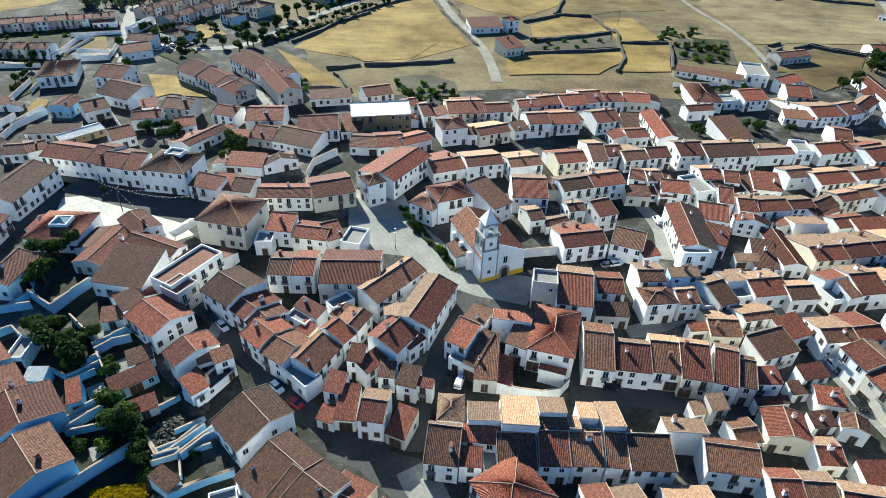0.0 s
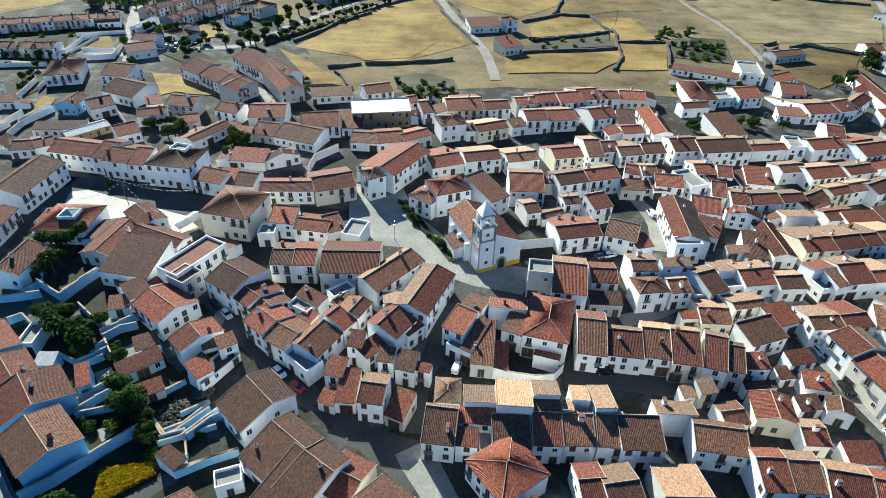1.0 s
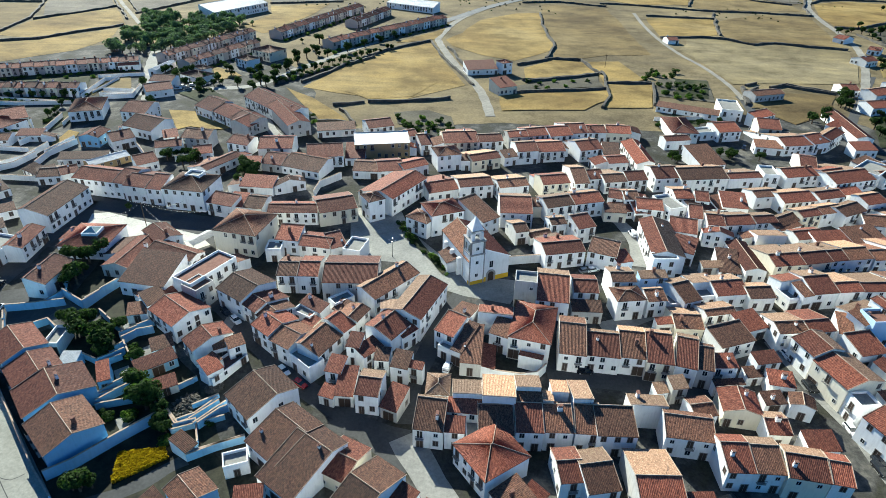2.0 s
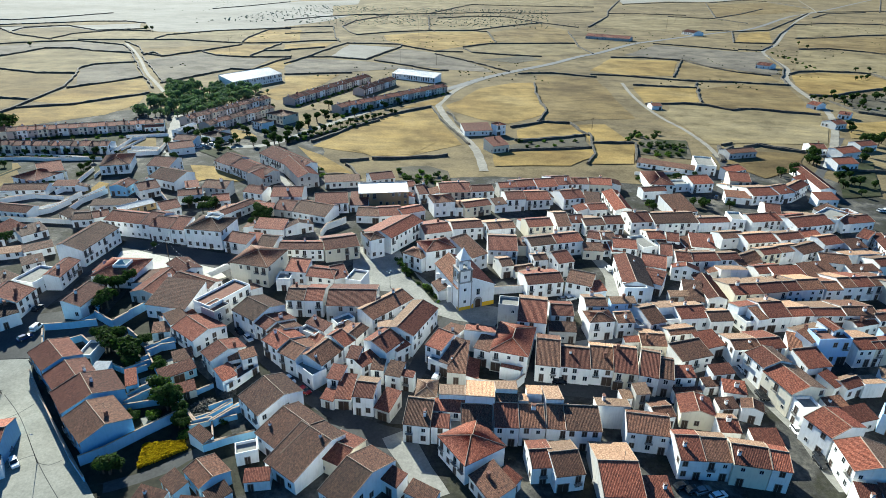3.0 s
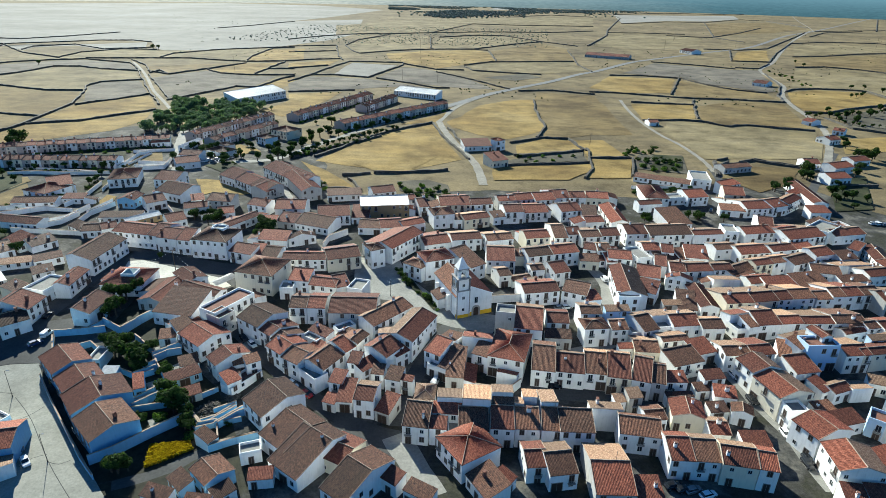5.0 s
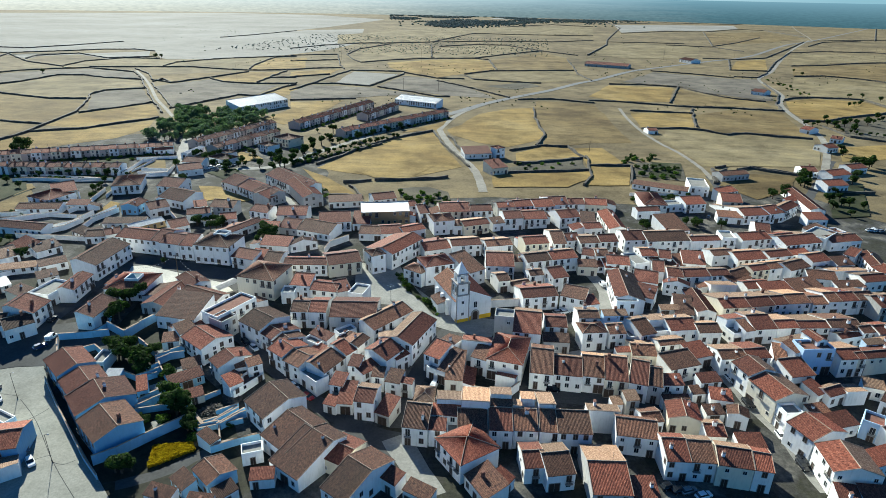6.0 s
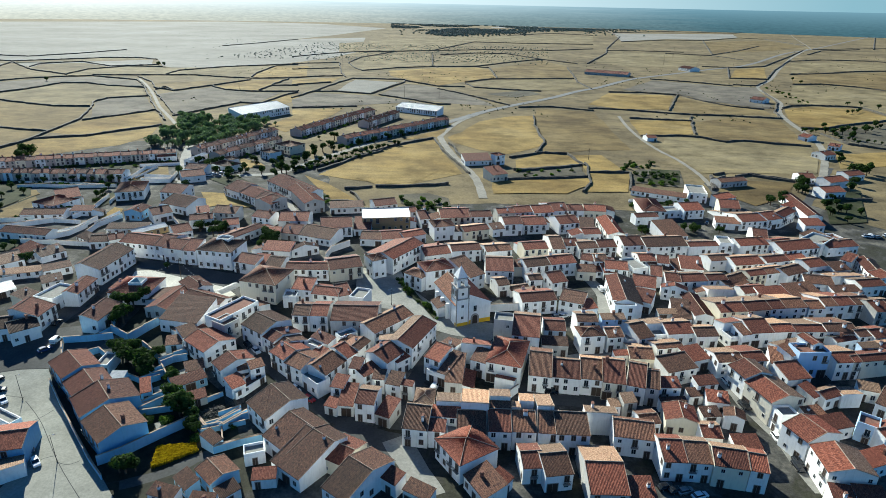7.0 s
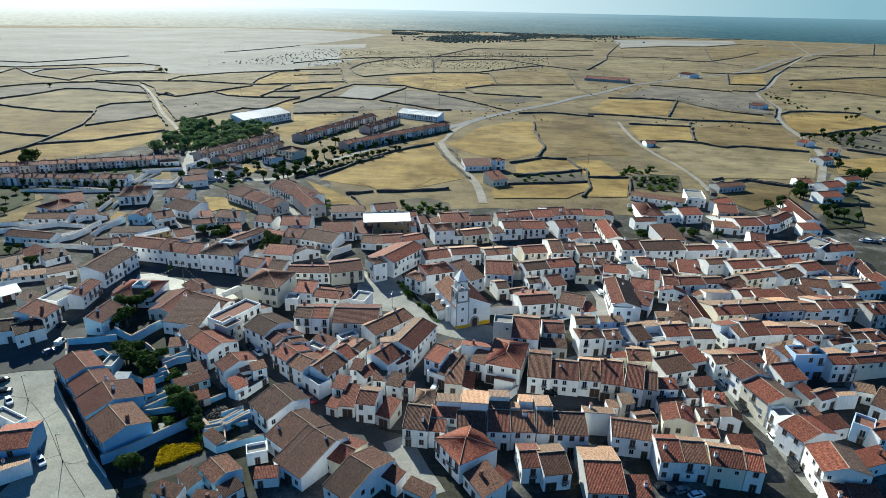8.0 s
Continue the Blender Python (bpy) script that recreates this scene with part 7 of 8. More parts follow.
yard_wall(3, (20.5, 136.7), (28.9, 138.4), (34.6, 139.4))
yard_wall(2.5, (18.4, 150.2), (21.4, 138.3))
yard_wall(2, (106.6, 277.8), (132.2, 280.1))
yard_wall(2.5, (-186.5, 297.0), (-169.4, 296.6))
yard_wall(2.5, (-126.2, 270.3), (-108.2, 254.1), (-94.7, 247.0))
yard_wall(2, (-202.6, 322.3), (-179.0, 330.1))
yard_wall(2.5, (-180.4, 284.8), (-166.4, 288.7), (-172.5, 314.5))
yard_wall(2.5, (-191.9, 285.2), (-195.4, 316.5), (-189.6, 319.6))
yard_wall(2.5, (-183.1, 219.0), (-180.7, 230.6), (-185.2, 255.5))
yard_wall(3, (-165.3, 208.1), (-162.5, 225.8))
yard_wall(2, (-246.6, 267.9), (-234.6, 271.0), (-216.0, 271.1), (-192.2, 275.5))
yard_wall(3, (148.4, 245.8), (150.6, 238.3), (158.6, 235.5))
car(212.9, 231.5, 20, "s", "white")
car(215.9, 232.4, 20, "s", "white")
car(152.3, 264.9, -117, "v", "white")
car(138.3, 242.4, -117, "s", "black")
bush(-266.5, 285.8, 2)
bush(-258.2, 282.9, 2)
bush(-254.0, 285.7, 2.4)
bush(-246.4, 283.6, 2)
bush(-243.5, 288.5, 2.4)
bush(-235.9, 286.3, 2)
bush(-228.8, 284.9, 2.2)
bush(-226.2, 290.5, 2)
bush(-217.8, 286.9, 2.4)
bush(-213.7, 290.5, 2)
bush(-205.9, 287.6, 2)
bush(-201.3, 290.4, 2.4)
bush(-192.0, 288.4, 2)
bush(-258.8, 311.3, 1.8)
bush(-247.6, 314.4, 1.8)
bush(-233.3, 316.2, 1.8)
bush(-219.8, 319.6, 1.8)
bush(-206.1, 323.1, 1.8)
bush(-170.4, 355.7, 2.2)
bush(-164.9, 372.4, 2.2)
bush(-156.9, 384.8, 2.2)
bush(-149.4, 400.2, 2.2)
bush(-157.0, 328.3, 2.2)
bush(-151.4, 343.1, 2.2)
bush(-144.1, 362.2, 2.2)
bush(-78.4, 395.5, 2.4)
bush(-64.2, 419.7, 2.4)
bush(-51.2, 444.5, 2.4)
bush(-36.9, 471.7, 2.4)
bush(-120.0, 427.6, 2.2)
bush(-108.7, 450.5, 2.2)
bush(-98.0, 483.2, 2.2)
tree(-131.2, 338.6, 3.5)
tree(-113.6, 340.8, 3.2)
tree(-101.1, 328.4, 3.5)
tree(-102.8, 315.1, 3.5)
tree(-107.6, 306.2, 3.2)
tree(-98.7, 373.7, 4)
tree(-61.1, 417.1, 3)
tree(-52.3, 431.6, 3)
tree(-43.0, 447.0, 3)
tree(-81.3, 385.0, 3)
yard_wall(3, (7.9, 90.5), (13.1, 89.9), (16.8, 89.1), (22.6, 88.3), (26.8, 89.2), (29.3, 92.1))
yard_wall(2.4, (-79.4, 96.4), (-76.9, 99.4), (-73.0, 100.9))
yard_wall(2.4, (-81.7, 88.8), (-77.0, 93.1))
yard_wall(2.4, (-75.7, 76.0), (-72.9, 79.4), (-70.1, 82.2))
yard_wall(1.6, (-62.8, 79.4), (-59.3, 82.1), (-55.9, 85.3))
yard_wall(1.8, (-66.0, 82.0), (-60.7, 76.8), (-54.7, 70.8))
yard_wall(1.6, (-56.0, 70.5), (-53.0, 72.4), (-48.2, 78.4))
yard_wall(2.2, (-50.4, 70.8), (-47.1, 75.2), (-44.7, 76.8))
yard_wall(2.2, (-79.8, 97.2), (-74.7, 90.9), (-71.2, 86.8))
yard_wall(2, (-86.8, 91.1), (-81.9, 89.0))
bush(-72.7, 73.4, 1.8)
bush(-71.0, 72.8, 1.6)
bush(-67.7, 73.7, 1.8)
bush(-66.6, 74.4, 1.6)
bush(-55.9, 66.7, 1.9)
bush(-74.9, 93.7, 2.2)
bush(-75.3, 92.0, 2)
tree(-64.1, 78.4, 3)
tree(-67.4, 78.9, 2.6)
tree(-59.1, 71.5, 2.2)
tree(-68.0, 54.9, 2.6)
tree(-69.4, 54.3, 2.2)
tree(-84.1, 95.1, 3)
tree(-87.0, 97.5, 3)
tree(-82.8, 96.9, 2.8)
tree(-81.5, 92.0, 2.6)
tree(-93.0, 101.5, 3)
tree(-96.2, 102.2, 3)
bush(-23.6, 268.8, 2.6)
bush(-19.8, 260.9, 2.4)
bush(-7.6, 260.5, 2.6)
bush(-2.7, 264.2, 2.8)
bush(1.6, 258.2, 2.6)
bush(-12.6, 260.0, 2.4)
bush(-5.3, 256.0, 2.4)
bush(-16.5, 258.0, 2.2)
bush(-66.8, 266.2, 2.4)
bush(-63.5, 258.2, 2.2)
bush(-98.8, 323.1, 2.6)
bush(-95.0, 327.3, 2.4)
bush(-91.2, 331.5, 2.8)
bush(-87.5, 336.7, 2.4)
bush(-83.7, 342.1, 2.8)
bush(-79.9, 347.6, 2.4)
bush(-75.9, 353.3, 2.8)
bush(-70.8, 360.3, 2.6)
bush(-65.5, 367.5, 2.6)
bush(-59.0, 377.3, 2.8)
bush(-106.7, 267.3, 2.4)
bush(-102.1, 262.6, 2.2)
bush(-116.4, 277.0, 2.2)
bush(-87.9, 246.4, 2.4)
tree(-78.2, 200.2, 3)
tree(-80.6, 202.3, 3)
tree(-75.2, 195.9, 3)
bush(126.6, 340.3, 2.4)
bush(130.8, 335.7, 2.6)
bush(137.9, 341.6, 2.6)
bush(141.9, 336.9, 2.4)
bush(145.9, 332.4, 2.6)
bush(148.4, 327.7, 2.4)
bush(125.3, 325.2, 2.4)
bush(130.7, 321.1, 2.4)
bush(138.0, 319.5, 2.4)
bush(125.1, 359.0, 3)
bush(131.0, 362.5, 3)
bush(140.6, 360.8, 2.6)
bush(106.3, 269.0, 2.4)
bush(101.8, 229.9, 2.6)
bush(127.9, 232.2, 2.6)
bush(131.1, 235.5, 2.2)
tree(198.2, 288.0, 3.4)
tree(188.2, 283.1, 3)
tree(225.6, 320.7, 4)
tree(219.6, 306.7, 3.4)
tree(216.7, 274.7, 3.4)
tree(212.8, 263.7, 3)
tree(252.6, 314.5, 3.4)
tree(264.0, 329.4, 3.4)
tree(289.0, 357.5, 3.4)
tree(224.3, 268.3, 3)
tree(297.3, 406.1, 3.4)
tree(291.1, 392.5, 3)
tree(-254.3, 280.9, 2.2)
tree(-247.4, 283.7, 2.4)
tree(-238.0, 278.6, 2.1)
tree(-228.9, 281.6, 1.8)
tree(-222.9, 283.3, 2.3)
tree(-215.9, 282.5, 2.2)
tree(-210.4, 282.6, 2.1)
tree(-200.1, 284.2, 2.5)
tree(-195.8, 286.7, 2.5)
bush(-248.7, 274.0, 1.1)
bush(-241.5, 271.9, 1.1)
bush(-239.8, 274.0, 1.3)
bush(-233.0, 272.8, 1.6)
bush(-227.7, 273.8, 1.0)
bush(-222.2, 272.9, 1.3)
bush(-219.9, 274.1, 1.3)
bush(-216.9, 274.5, 1.6)
bush(-213.2, 277.3, 1.0)
bush(-206.7, 275.5, 0.9)
bush(-202.9, 277.4, 1.1)
bush(-196.8, 279.5, 1.6)
bush(-278.5, 317.5, 0.9)
bush(-272.0, 318.8, 1.0)
bush(-266.7, 321.9, 1.5)
bush(-256.4, 323.1, 1.2)
bush(-250.0, 323.2, 1.3)
bush(-242.9, 326.0, 1.3)
bush(-237.6, 322.8, 1.2)
bush(-232.4, 328.4, 1.2)
bush(-226.2, 327.9, 0.9)
bush(-216.7, 329.7, 1.1)
bush(-211.2, 335.4, 0.9)
bush(-203.6, 335.7, 1.2)
bush(-197.7, 335.7, 1.1)
bush(-191.7, 337.7, 1.1)
tree(-192.0, 255.0, 2.2)
tree(-191.4, 256.3, 1.7)
tree(-191.9, 260.3, 1.6)
tree(-192.1, 263.4, 1.9)
tree(-194.6, 271.0, 2.1)
bush(-189.8, 247.9, 1.1)
bush(-188.8, 247.6, 1.7)
bush(-188.6, 249.7, 1.5)
bush(-190.6, 257.5, 1.2)
bush(-190.2, 259.8, 1.3)
bush(-188.6, 259.5, 1.1)
tree(-194.6, 227.5, 2.2)
tree(-192.6, 227.7, 1.7)
tree(-191.5, 228.9, 1.9)
tree(-169.0, 344.1, 1.7)
tree(-163.1, 336.9, 1.6)
tree(-158.1, 333.6, 2.3)
tree(-157.8, 338.2, 2.2)
tree(-132.3, 314.0, 2.1)
tree(-127.9, 315.1, 2.0)
tree(-134.9, 299.2, 2.4)
tree(-137.4, 306.1, 2.5)
tree(-136.8, 309.5, 2.4)
tree(-141.1, 321.9, 2.5)
tree(-136.3, 347.4, 2.0)
tree(-129.5, 336.3, 1.5)
tree(-128.6, 336.4, 1.6)
tree(-120.7, 342.6, 2.0)
tree(-119.2, 338.8, 2.1)
tree(-115.7, 336.7, 1.9)
tree(-111.9, 330.8, 1.9)
bush(-125.6, 270.9, 1.5)
bush(-119.7, 266.9, 1.5)
bush(-117.9, 267.6, 1.6)
bush(-114.4, 266.6, 1.2)
bush(-111.9, 267.7, 1.3)
bush(-107.1, 262.1, 1.3)
bush(-104.4, 264.1, 1.4)
bush(-102.3, 261.3, 1.7)
bush(-98.1, 259.5, 1.5)
bush(-151.0, 323.1, 1.0)
bush(-147.2, 318.2, 1.0)
bush(-144.1, 316.2, 1.5)
bush(-139.8, 310.4, 1.5)
bush(-135.7, 305.8, 0.9)
bush(-133.6, 304.4, 1.0)
bush(-131.6, 306.3, 1.1)
bush(-129.0, 302.8, 1.0)
bush(-207.5, 214.2, 1.4)
bush(-207.2, 216.6, 1.4)
bush(-204.1, 214.9, 1.4)
bush(-202.9, 217.0, 1.8)
bush(-201.4, 218.5, 1.6)
bush(-200.9, 220.7, 1.7)
tree(-79.2, 196.3, 2.3)
tree(-78.7, 196.7, 2.2)
tree(-75.7, 193.8, 2.5)
tree(-73.2, 193.4, 2.4)
tree(-114.6, 210.5, 1.6)
tree(-111.7, 211.8, 1.8)
tree(-108.7, 213.0, 2.2)
tree(-105.1, 213.0, 2.1)
tree(-170.1, 163.8, 2.4)
tree(-168.5, 164.2, 2.6)
tree(-168.7, 166.1, 2.4)
tree(-88.2, 342.7, 1.8)
tree(-88.4, 348.8, 2.3)
tree(-83.7, 354.1, 2.5)
tree(-82.3, 353.5, 1.6)
tree(-80.1, 359.3, 1.9)
tree(-76.8, 365.5, 1.9)
tree(-74.7, 368.3, 2.1)
tree(-70.5, 371.4, 1.6)
tree(-69.0, 375.8, 2.5)
tree(-65.1, 376.4, 1.9)
tree(-62.2, 384.7, 2.2)
tree(-59.3, 388.7, 2.3)
tree(-55.6, 391.9, 1.6)
tree(-54.0, 393.0, 2.2)
tree(-51.1, 398.1, 2.2)
tree(-47.7, 401.4, 1.6)
tree(-44.3, 410.6, 2.3)
tree(-40.7, 411.1, 2.0)
tree(-101.2, 323.7, 2.2)
tree(-97.2, 324.9, 1.9)
tree(-95.9, 326.5, 1.6)
tree(-94.1, 331.7, 1.9)
tree(-92.4, 336.2, 2.2)
tree(-90.3, 342.4, 1.8)
tree(-117.1, 384.4, 2.2)
tree(-112.2, 376.2, 2.2)
tree(-102.1, 357.3, 1.7)
tree(-100.1, 349.6, 2.1)
tree(-107.4, 425.2, 1.6)
tree(-95.8, 405.4, 1.9)
tree(-93.1, 400.8, 2.4)
tree(-87.3, 385.8, 2.0)
tree(326.6, 514.6, 2.8)
tree(330.7, 510.2, 2.3)
tree(339.9, 519.2, 2.4)
tree(347.2, 516.4, 3.1)
tree(355.0, 517.6, 2.6)
tree(363.1, 526.5, 1.7)
tree(375.5, 529.7, 3.0)
tree(379.1, 526.3, 2.6)
tree(392.0, 532.2, 2.1)
tree(399.5, 533.4, 2.3)
tree(413.6, 547.7, 1.7)
tree(417.9, 549.7, 2.4)
tree(344.9, 496.4, 2.5)
tree(343.0, 485.6, 2.2)
tree(348.0, 481.8, 2.1)
tree(351.2, 477.7, 1.9)
tree(349.9, 469.9, 1.8)
tree(360.6, 474.7, 1.8)
tree(365.4, 473.1, 1.8)
tree(368.5, 468.2, 1.6)
bush(434.6, 773.7, 2.1)
bush(448.7, 794.3, 3.4)
bush(436.0, 764.1, 2.2)
bush(443.8, 765.6, 2.1)
bush(428.9, 727.8, 2.7)
bush(439.2, 738.7, 2.4)
bush(438.0, 725.0, 2.1)
bush(452.1, 865.3, 2.0)
bush(455.4, 875.3, 2.0)
bush(444.2, 834.3, 2.2)
bush(443.5, 817.3, 3.1)
bush(449.5, 824.1, 2.7)
bush(449.3, 813.0, 3.0)
tree(437.5, 639.8, 2.4)
tree(446.8, 645.0, 2.4)
tree(454.6, 650.0, 2.2)
tree(462.0, 658.7, 2.3)
tree(1996.6, 3839.8, 5.2)
tree(2170.4, 4069.9, 4.3)
tree(2220.4, 4100.7, 5.5)
tree(2394.1, 4346.3, 5.7)
tree(2228.2, 3937.4, 4.9)
tree(2519.9, 4378.0, 4.7)
tree(2276.0, 3925.5, 4.2)
tree(2756.3, 4678.6, 5.3)
tree(2764.0, 4631.6, 5.3)
utility_pole(392.2, 1174.3, 24)
utility_pole(504.1, 1469.2, 24)
utility_pole(543.0, 1214.6, 22)
utility_pole(893.3, 1338.4, 22)
utility_pole(58.6, 1165.9, 22)
utility_pole(-65.6, 1004.5, 22)
utility_pole(-203.8, 1014.8, 20)
utility_pole(-62.5, 672.5, 14)
utility_pole(-21.0, 669.4, 14)
utility_pole(-277.0, 714.1, 20)
tree(-11.9, 155.6, 1.3)
tree(-9.7, 150.4, 1.5)
bush(-7.9, 148.0, 1.2)
bush(-1.5, 140.6, 1.1)
tree(0.2, 137.0, 1.4)
bush(1.6, 135.8, 1.2)
bush(2.7, 132.7, 1.1)
bush(-4.0, 142.4, 1.0)
bush(3.7, 130.2, .9)
tree(219.4, 313.2, 2.4)
tree(226.2, 320.5, 2.6)
tree(220.5, 304.9, 2.2)
tree(189.7, 286.0, 1.8)
tree(200.4, 292.8, 1.8)
tree(226.6, 282.3, 2.2)
tree(223.1, 271.3, 2.2)
tree(213.9, 263.7, 2)
tree(253.9, 327.9, 2.4)
tree(120.0, 275.3, 1.6)
bush(124.8, 275.6, 1.4)
bush(144.3, 348.7, 1.5)
bush(148.7, 341.6, 1.6)
bush(137.0, 333.0, 1.5)
bush(148.8, 329.5, 1.5)
bush(139.4, 323.8, 1.5)
car(213.1, 231.3, 20, "s", "white")
car(215.6, 230.7, 20, "s", "white")
yard_wall(2.2, (-49.5, 62.1), (-44.4, 65.2), (-38.9, 68.0))
bush(-55.6, 67.2, 1.3)
tree(-64.3, 76.7, 2.2)
tree(-57.2, 69.5, 2.0)
tree(-59.9, 74.4, 2.2)
bush(-66.5, 73.6, 1.1)
bush(-71.1, 72.8, 1.1)
yard_wall(1.6, (-65.5, 82.4), (-56.2, 71.9))
yard_wall(1.5, (-56.2, 72.0), (-52.2, 74.4), (-48.9, 79.3))
yard_wall(1.5, (-51.7, 72.9), (-48.8, 66.4))
yard_wall(2.0, (-75.7, 75.3), (-67.3, 78.0))
tree(-241.6, 248.7, 2.2)
tree(-247.2, 264.4, 2.2)
tree(-235.3, 257.4, 2.0)
tree(-186.3, 176.0, 2.2)
tree(-186.2, 182.2, 1.8)
tree(-228.5, 229.8, 2.0)
bush(-208.2, 228.6, 1.6)
bush(-206.7, 231.6, 1.5)
bush(-211.0, 217.4, 1.5)
bush(-206.8, 218.9, 1.5)
bush(-194.8, 227.2, 1.5)
yard_wall(2.4, (-179.7, 194.0), (-171.5, 204.1), (-170.5, 219.3))
yard_wall(2.2, (-218.0, 210.6), (-207.6, 212.7), (-197.4, 217.9))
yard_wall(2.4, (-209.4, 201.3), (-198.6, 207.3), (-185.8, 216.2))
tree(221.8, 271.1, 2.4)
tree(216.1, 252.9, 2.2)
tree(230.9, 266.0, 2.4)
tree(230.0, 292.8, 2.4)
car(214.7, 231.4, 20, "s", "white")
car(218.0, 230.2, 20, "s", "grey")
car(224.2, 233.3, 20, "s", "white")

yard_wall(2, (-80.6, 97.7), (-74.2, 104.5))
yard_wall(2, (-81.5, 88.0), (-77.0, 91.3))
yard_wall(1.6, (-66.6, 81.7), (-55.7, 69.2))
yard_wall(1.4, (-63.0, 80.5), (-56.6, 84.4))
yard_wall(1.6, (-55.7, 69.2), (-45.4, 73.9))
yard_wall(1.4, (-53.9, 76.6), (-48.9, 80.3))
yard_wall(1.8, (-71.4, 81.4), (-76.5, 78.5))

yard_wall(2.2, (-186.5, 186.2), (-169.2, 185.7), (-149.6, 184.8))
yard_wall(2, (-167.4, 144.9), (-161.8, 149.6), (-157.0, 156.1))
yard_wall(2.4, (-176.9, 191.5), (-171.2, 197.2), (-169.2, 208.4))
yard_wall(2, (-200.1, 209.5), (-190.2, 213.8), (-175.3, 212.8))
yard_wall(1.8, (-116.1, 105.7), (-111.4, 98.5))
yard_wall(2.2, (-184.9, 289.5), (-167.1, 291.4))
yard_wall(1.5, (-190.8, 293.7), (-189.6, 320.9))
yard_wall(2, (-178.7, 244.4), (-181.6, 261.4))
yard_wall(1.5, (-251.8, 276.7), (-234.2, 279.7), (-194.4, 276.0))

# ---- lamps ----
street_lamp(-86.3, 56.6, 8.5, 1)
street_lamp(-111.3, 79.8, 8.5, 1)
street_lamp(-13.7, 139.6, 6.0, 4)
utility_pole(-98.8, 154.1, 9)

# ---- tar seams in the concrete road ----
for seam in (((-110.2, 79.4), (-100.3, 71.2), (-86.1, 56.6), (-74.0, 45.7)),
             ((-121.0, 81.7), (-116.5, 81.3), (-111.7, 80.8)),
             ((-104.5, 70.0), (-101.8, 72.6), (-100.1, 76.3)),
             ((-92.0, 54.6), (-90.7, 57.6), (-88.0, 59.0)),
             ((-86.1, 56.6), (-83.2, 56.0), (-81.2, 57.6))):
    strip("tar_seam", M_ASPHALT, seam, 0.16, 0.10, "thin dark tar seam in the concrete", "road marking")

# ---- grove by the sports hall ----
M_GROVE = leaf_material("mixed_park_leaves", (0.062, 0.100, 0.056), (0.165, 0.225, 0.125))
PARK_CROWNS = [crown_mesh(s, M_GROVE, 700, 8) for s in (21, 22, 23)]
grove_rng = random.Random(9)


def grove():
    """A dense stand of park trees, trunks and leaf sprays in one."""
    verts, faces, slots = [], [], []
    for k in range(165):
        u, v = grove_rng.random(), grove_rng.random()
        near, far = Vector((-222, 378)).lerp(Vector((-180, 392)), u), Vector((-256, 505)).lerp(Vector((-160, 485)), u)
        spot = near.lerp(far, v)
        x, y = spot.x + grove_rng.uniform(-4, 4), spot.y + grove_rng.uniform(-5, 5)
        r = grove_rng.uniform(2.2, 4.6)
        stand = pose(x, y, zg(x, y), 0, 0, grove_rng.uniform(0, 360))
        lift = Matrix.Translation((0, 0, r * 1.1)) @ Matrix.Diagonal((r * 1.15, r * grove_rng.uniform(0.9, 1.25), r * grove_rng.uniform(0.8, 1.1), 1))
        for me, m, slot in ((grove_rng.choice(PARK_CROWNS), stand @ lift, 0), (TRUNKS[0], stand @ Matrix.Diagonal((r, r, r, 1)), 1)):
            start = len(verts)
            verts += [m @ q.co for q in me.vertices]
            faces += [[start + i for i in p.vertices] for p in me.polygons]
            slots += [slot] * len(me.polygons)
    me = bpy.data.meshes.new("park_grove")
    me.from_pydata(verts, [], faces)
    for mat in (M_GROVE, M_BARK):
        me.materials.append(mat)
    me.polygons.foreach_set("material_index", slots)
    tagged(new("park_grove", me), "dense grove of leafy light green park trees", "trees", kind="stuff")


grove()

# ---- front gardens of the terraces ----
for x0, y0, turn, count in ((-85.6, 409.0, 52.7, 22), (-128.9, 434.0, 69.5, 20), (-180.7, 359.2, 67.1, 15), (-161.0, 344.0, 66.8, 12), (-294.0, 307.5, 21.5, 20), (-291.0, 283.5, 4.5, 18)):
    along = Vector((math.cos(radians(turn)), math.sin(radians(turn))))
    across = Vector((along.y, -along.x))
    for k in range(count):
        spot = Vector((x0, y0)) + along * (k * 5.6 + plant_rng.uniform(0, 3)) + across * plant_rng.uniform(8.5, 12.5)
        bush(spot.x, spot.y, plant_rng.uniform(1.2, 2.3))


# ---- yellow flowers in the yard ----
def flower_patch():
    rng = random.Random(4)
    bm = bmesh.new()
    for k in range(4200):
        u, v = rng.random(), rng.random()
        x = (1 - v) * (-62.4 + 8.5 * u) + v * (-64.6 + 9.1 * u)
        y = (1 - v) * (55.8 + 6.8 * u) + v * (63.4 + 1.5 * u)
        z, s = zg(x, y), rng.uniform(0.2, 0.5)
        a = rng.uniform(0, math.tau)
        d = Vector((math.cos(a), math.sin(a), 0)) * s * 0.5
        lean = Vector((rng.uniform(-0.3, 0.3), rng.uniform(-0.3, 0.3), 0))
        bm.faces.new([bm.verts.new(p) for p in (Vector((x, y, z)) - d, Vector((x, y, z)) + d, Vector((x, y, z + s * 2)) + d * 1.4 + lean, Vector((x, y, z + s * 2)) - d * 1.4 + lean)])
    tagged(new("flower_patch", mesh_of(bm, "flower_patch", M_BLOOM)), "bright yellow flowering grass in a walled yard", "plants", kind="stuff")


flower_patch()


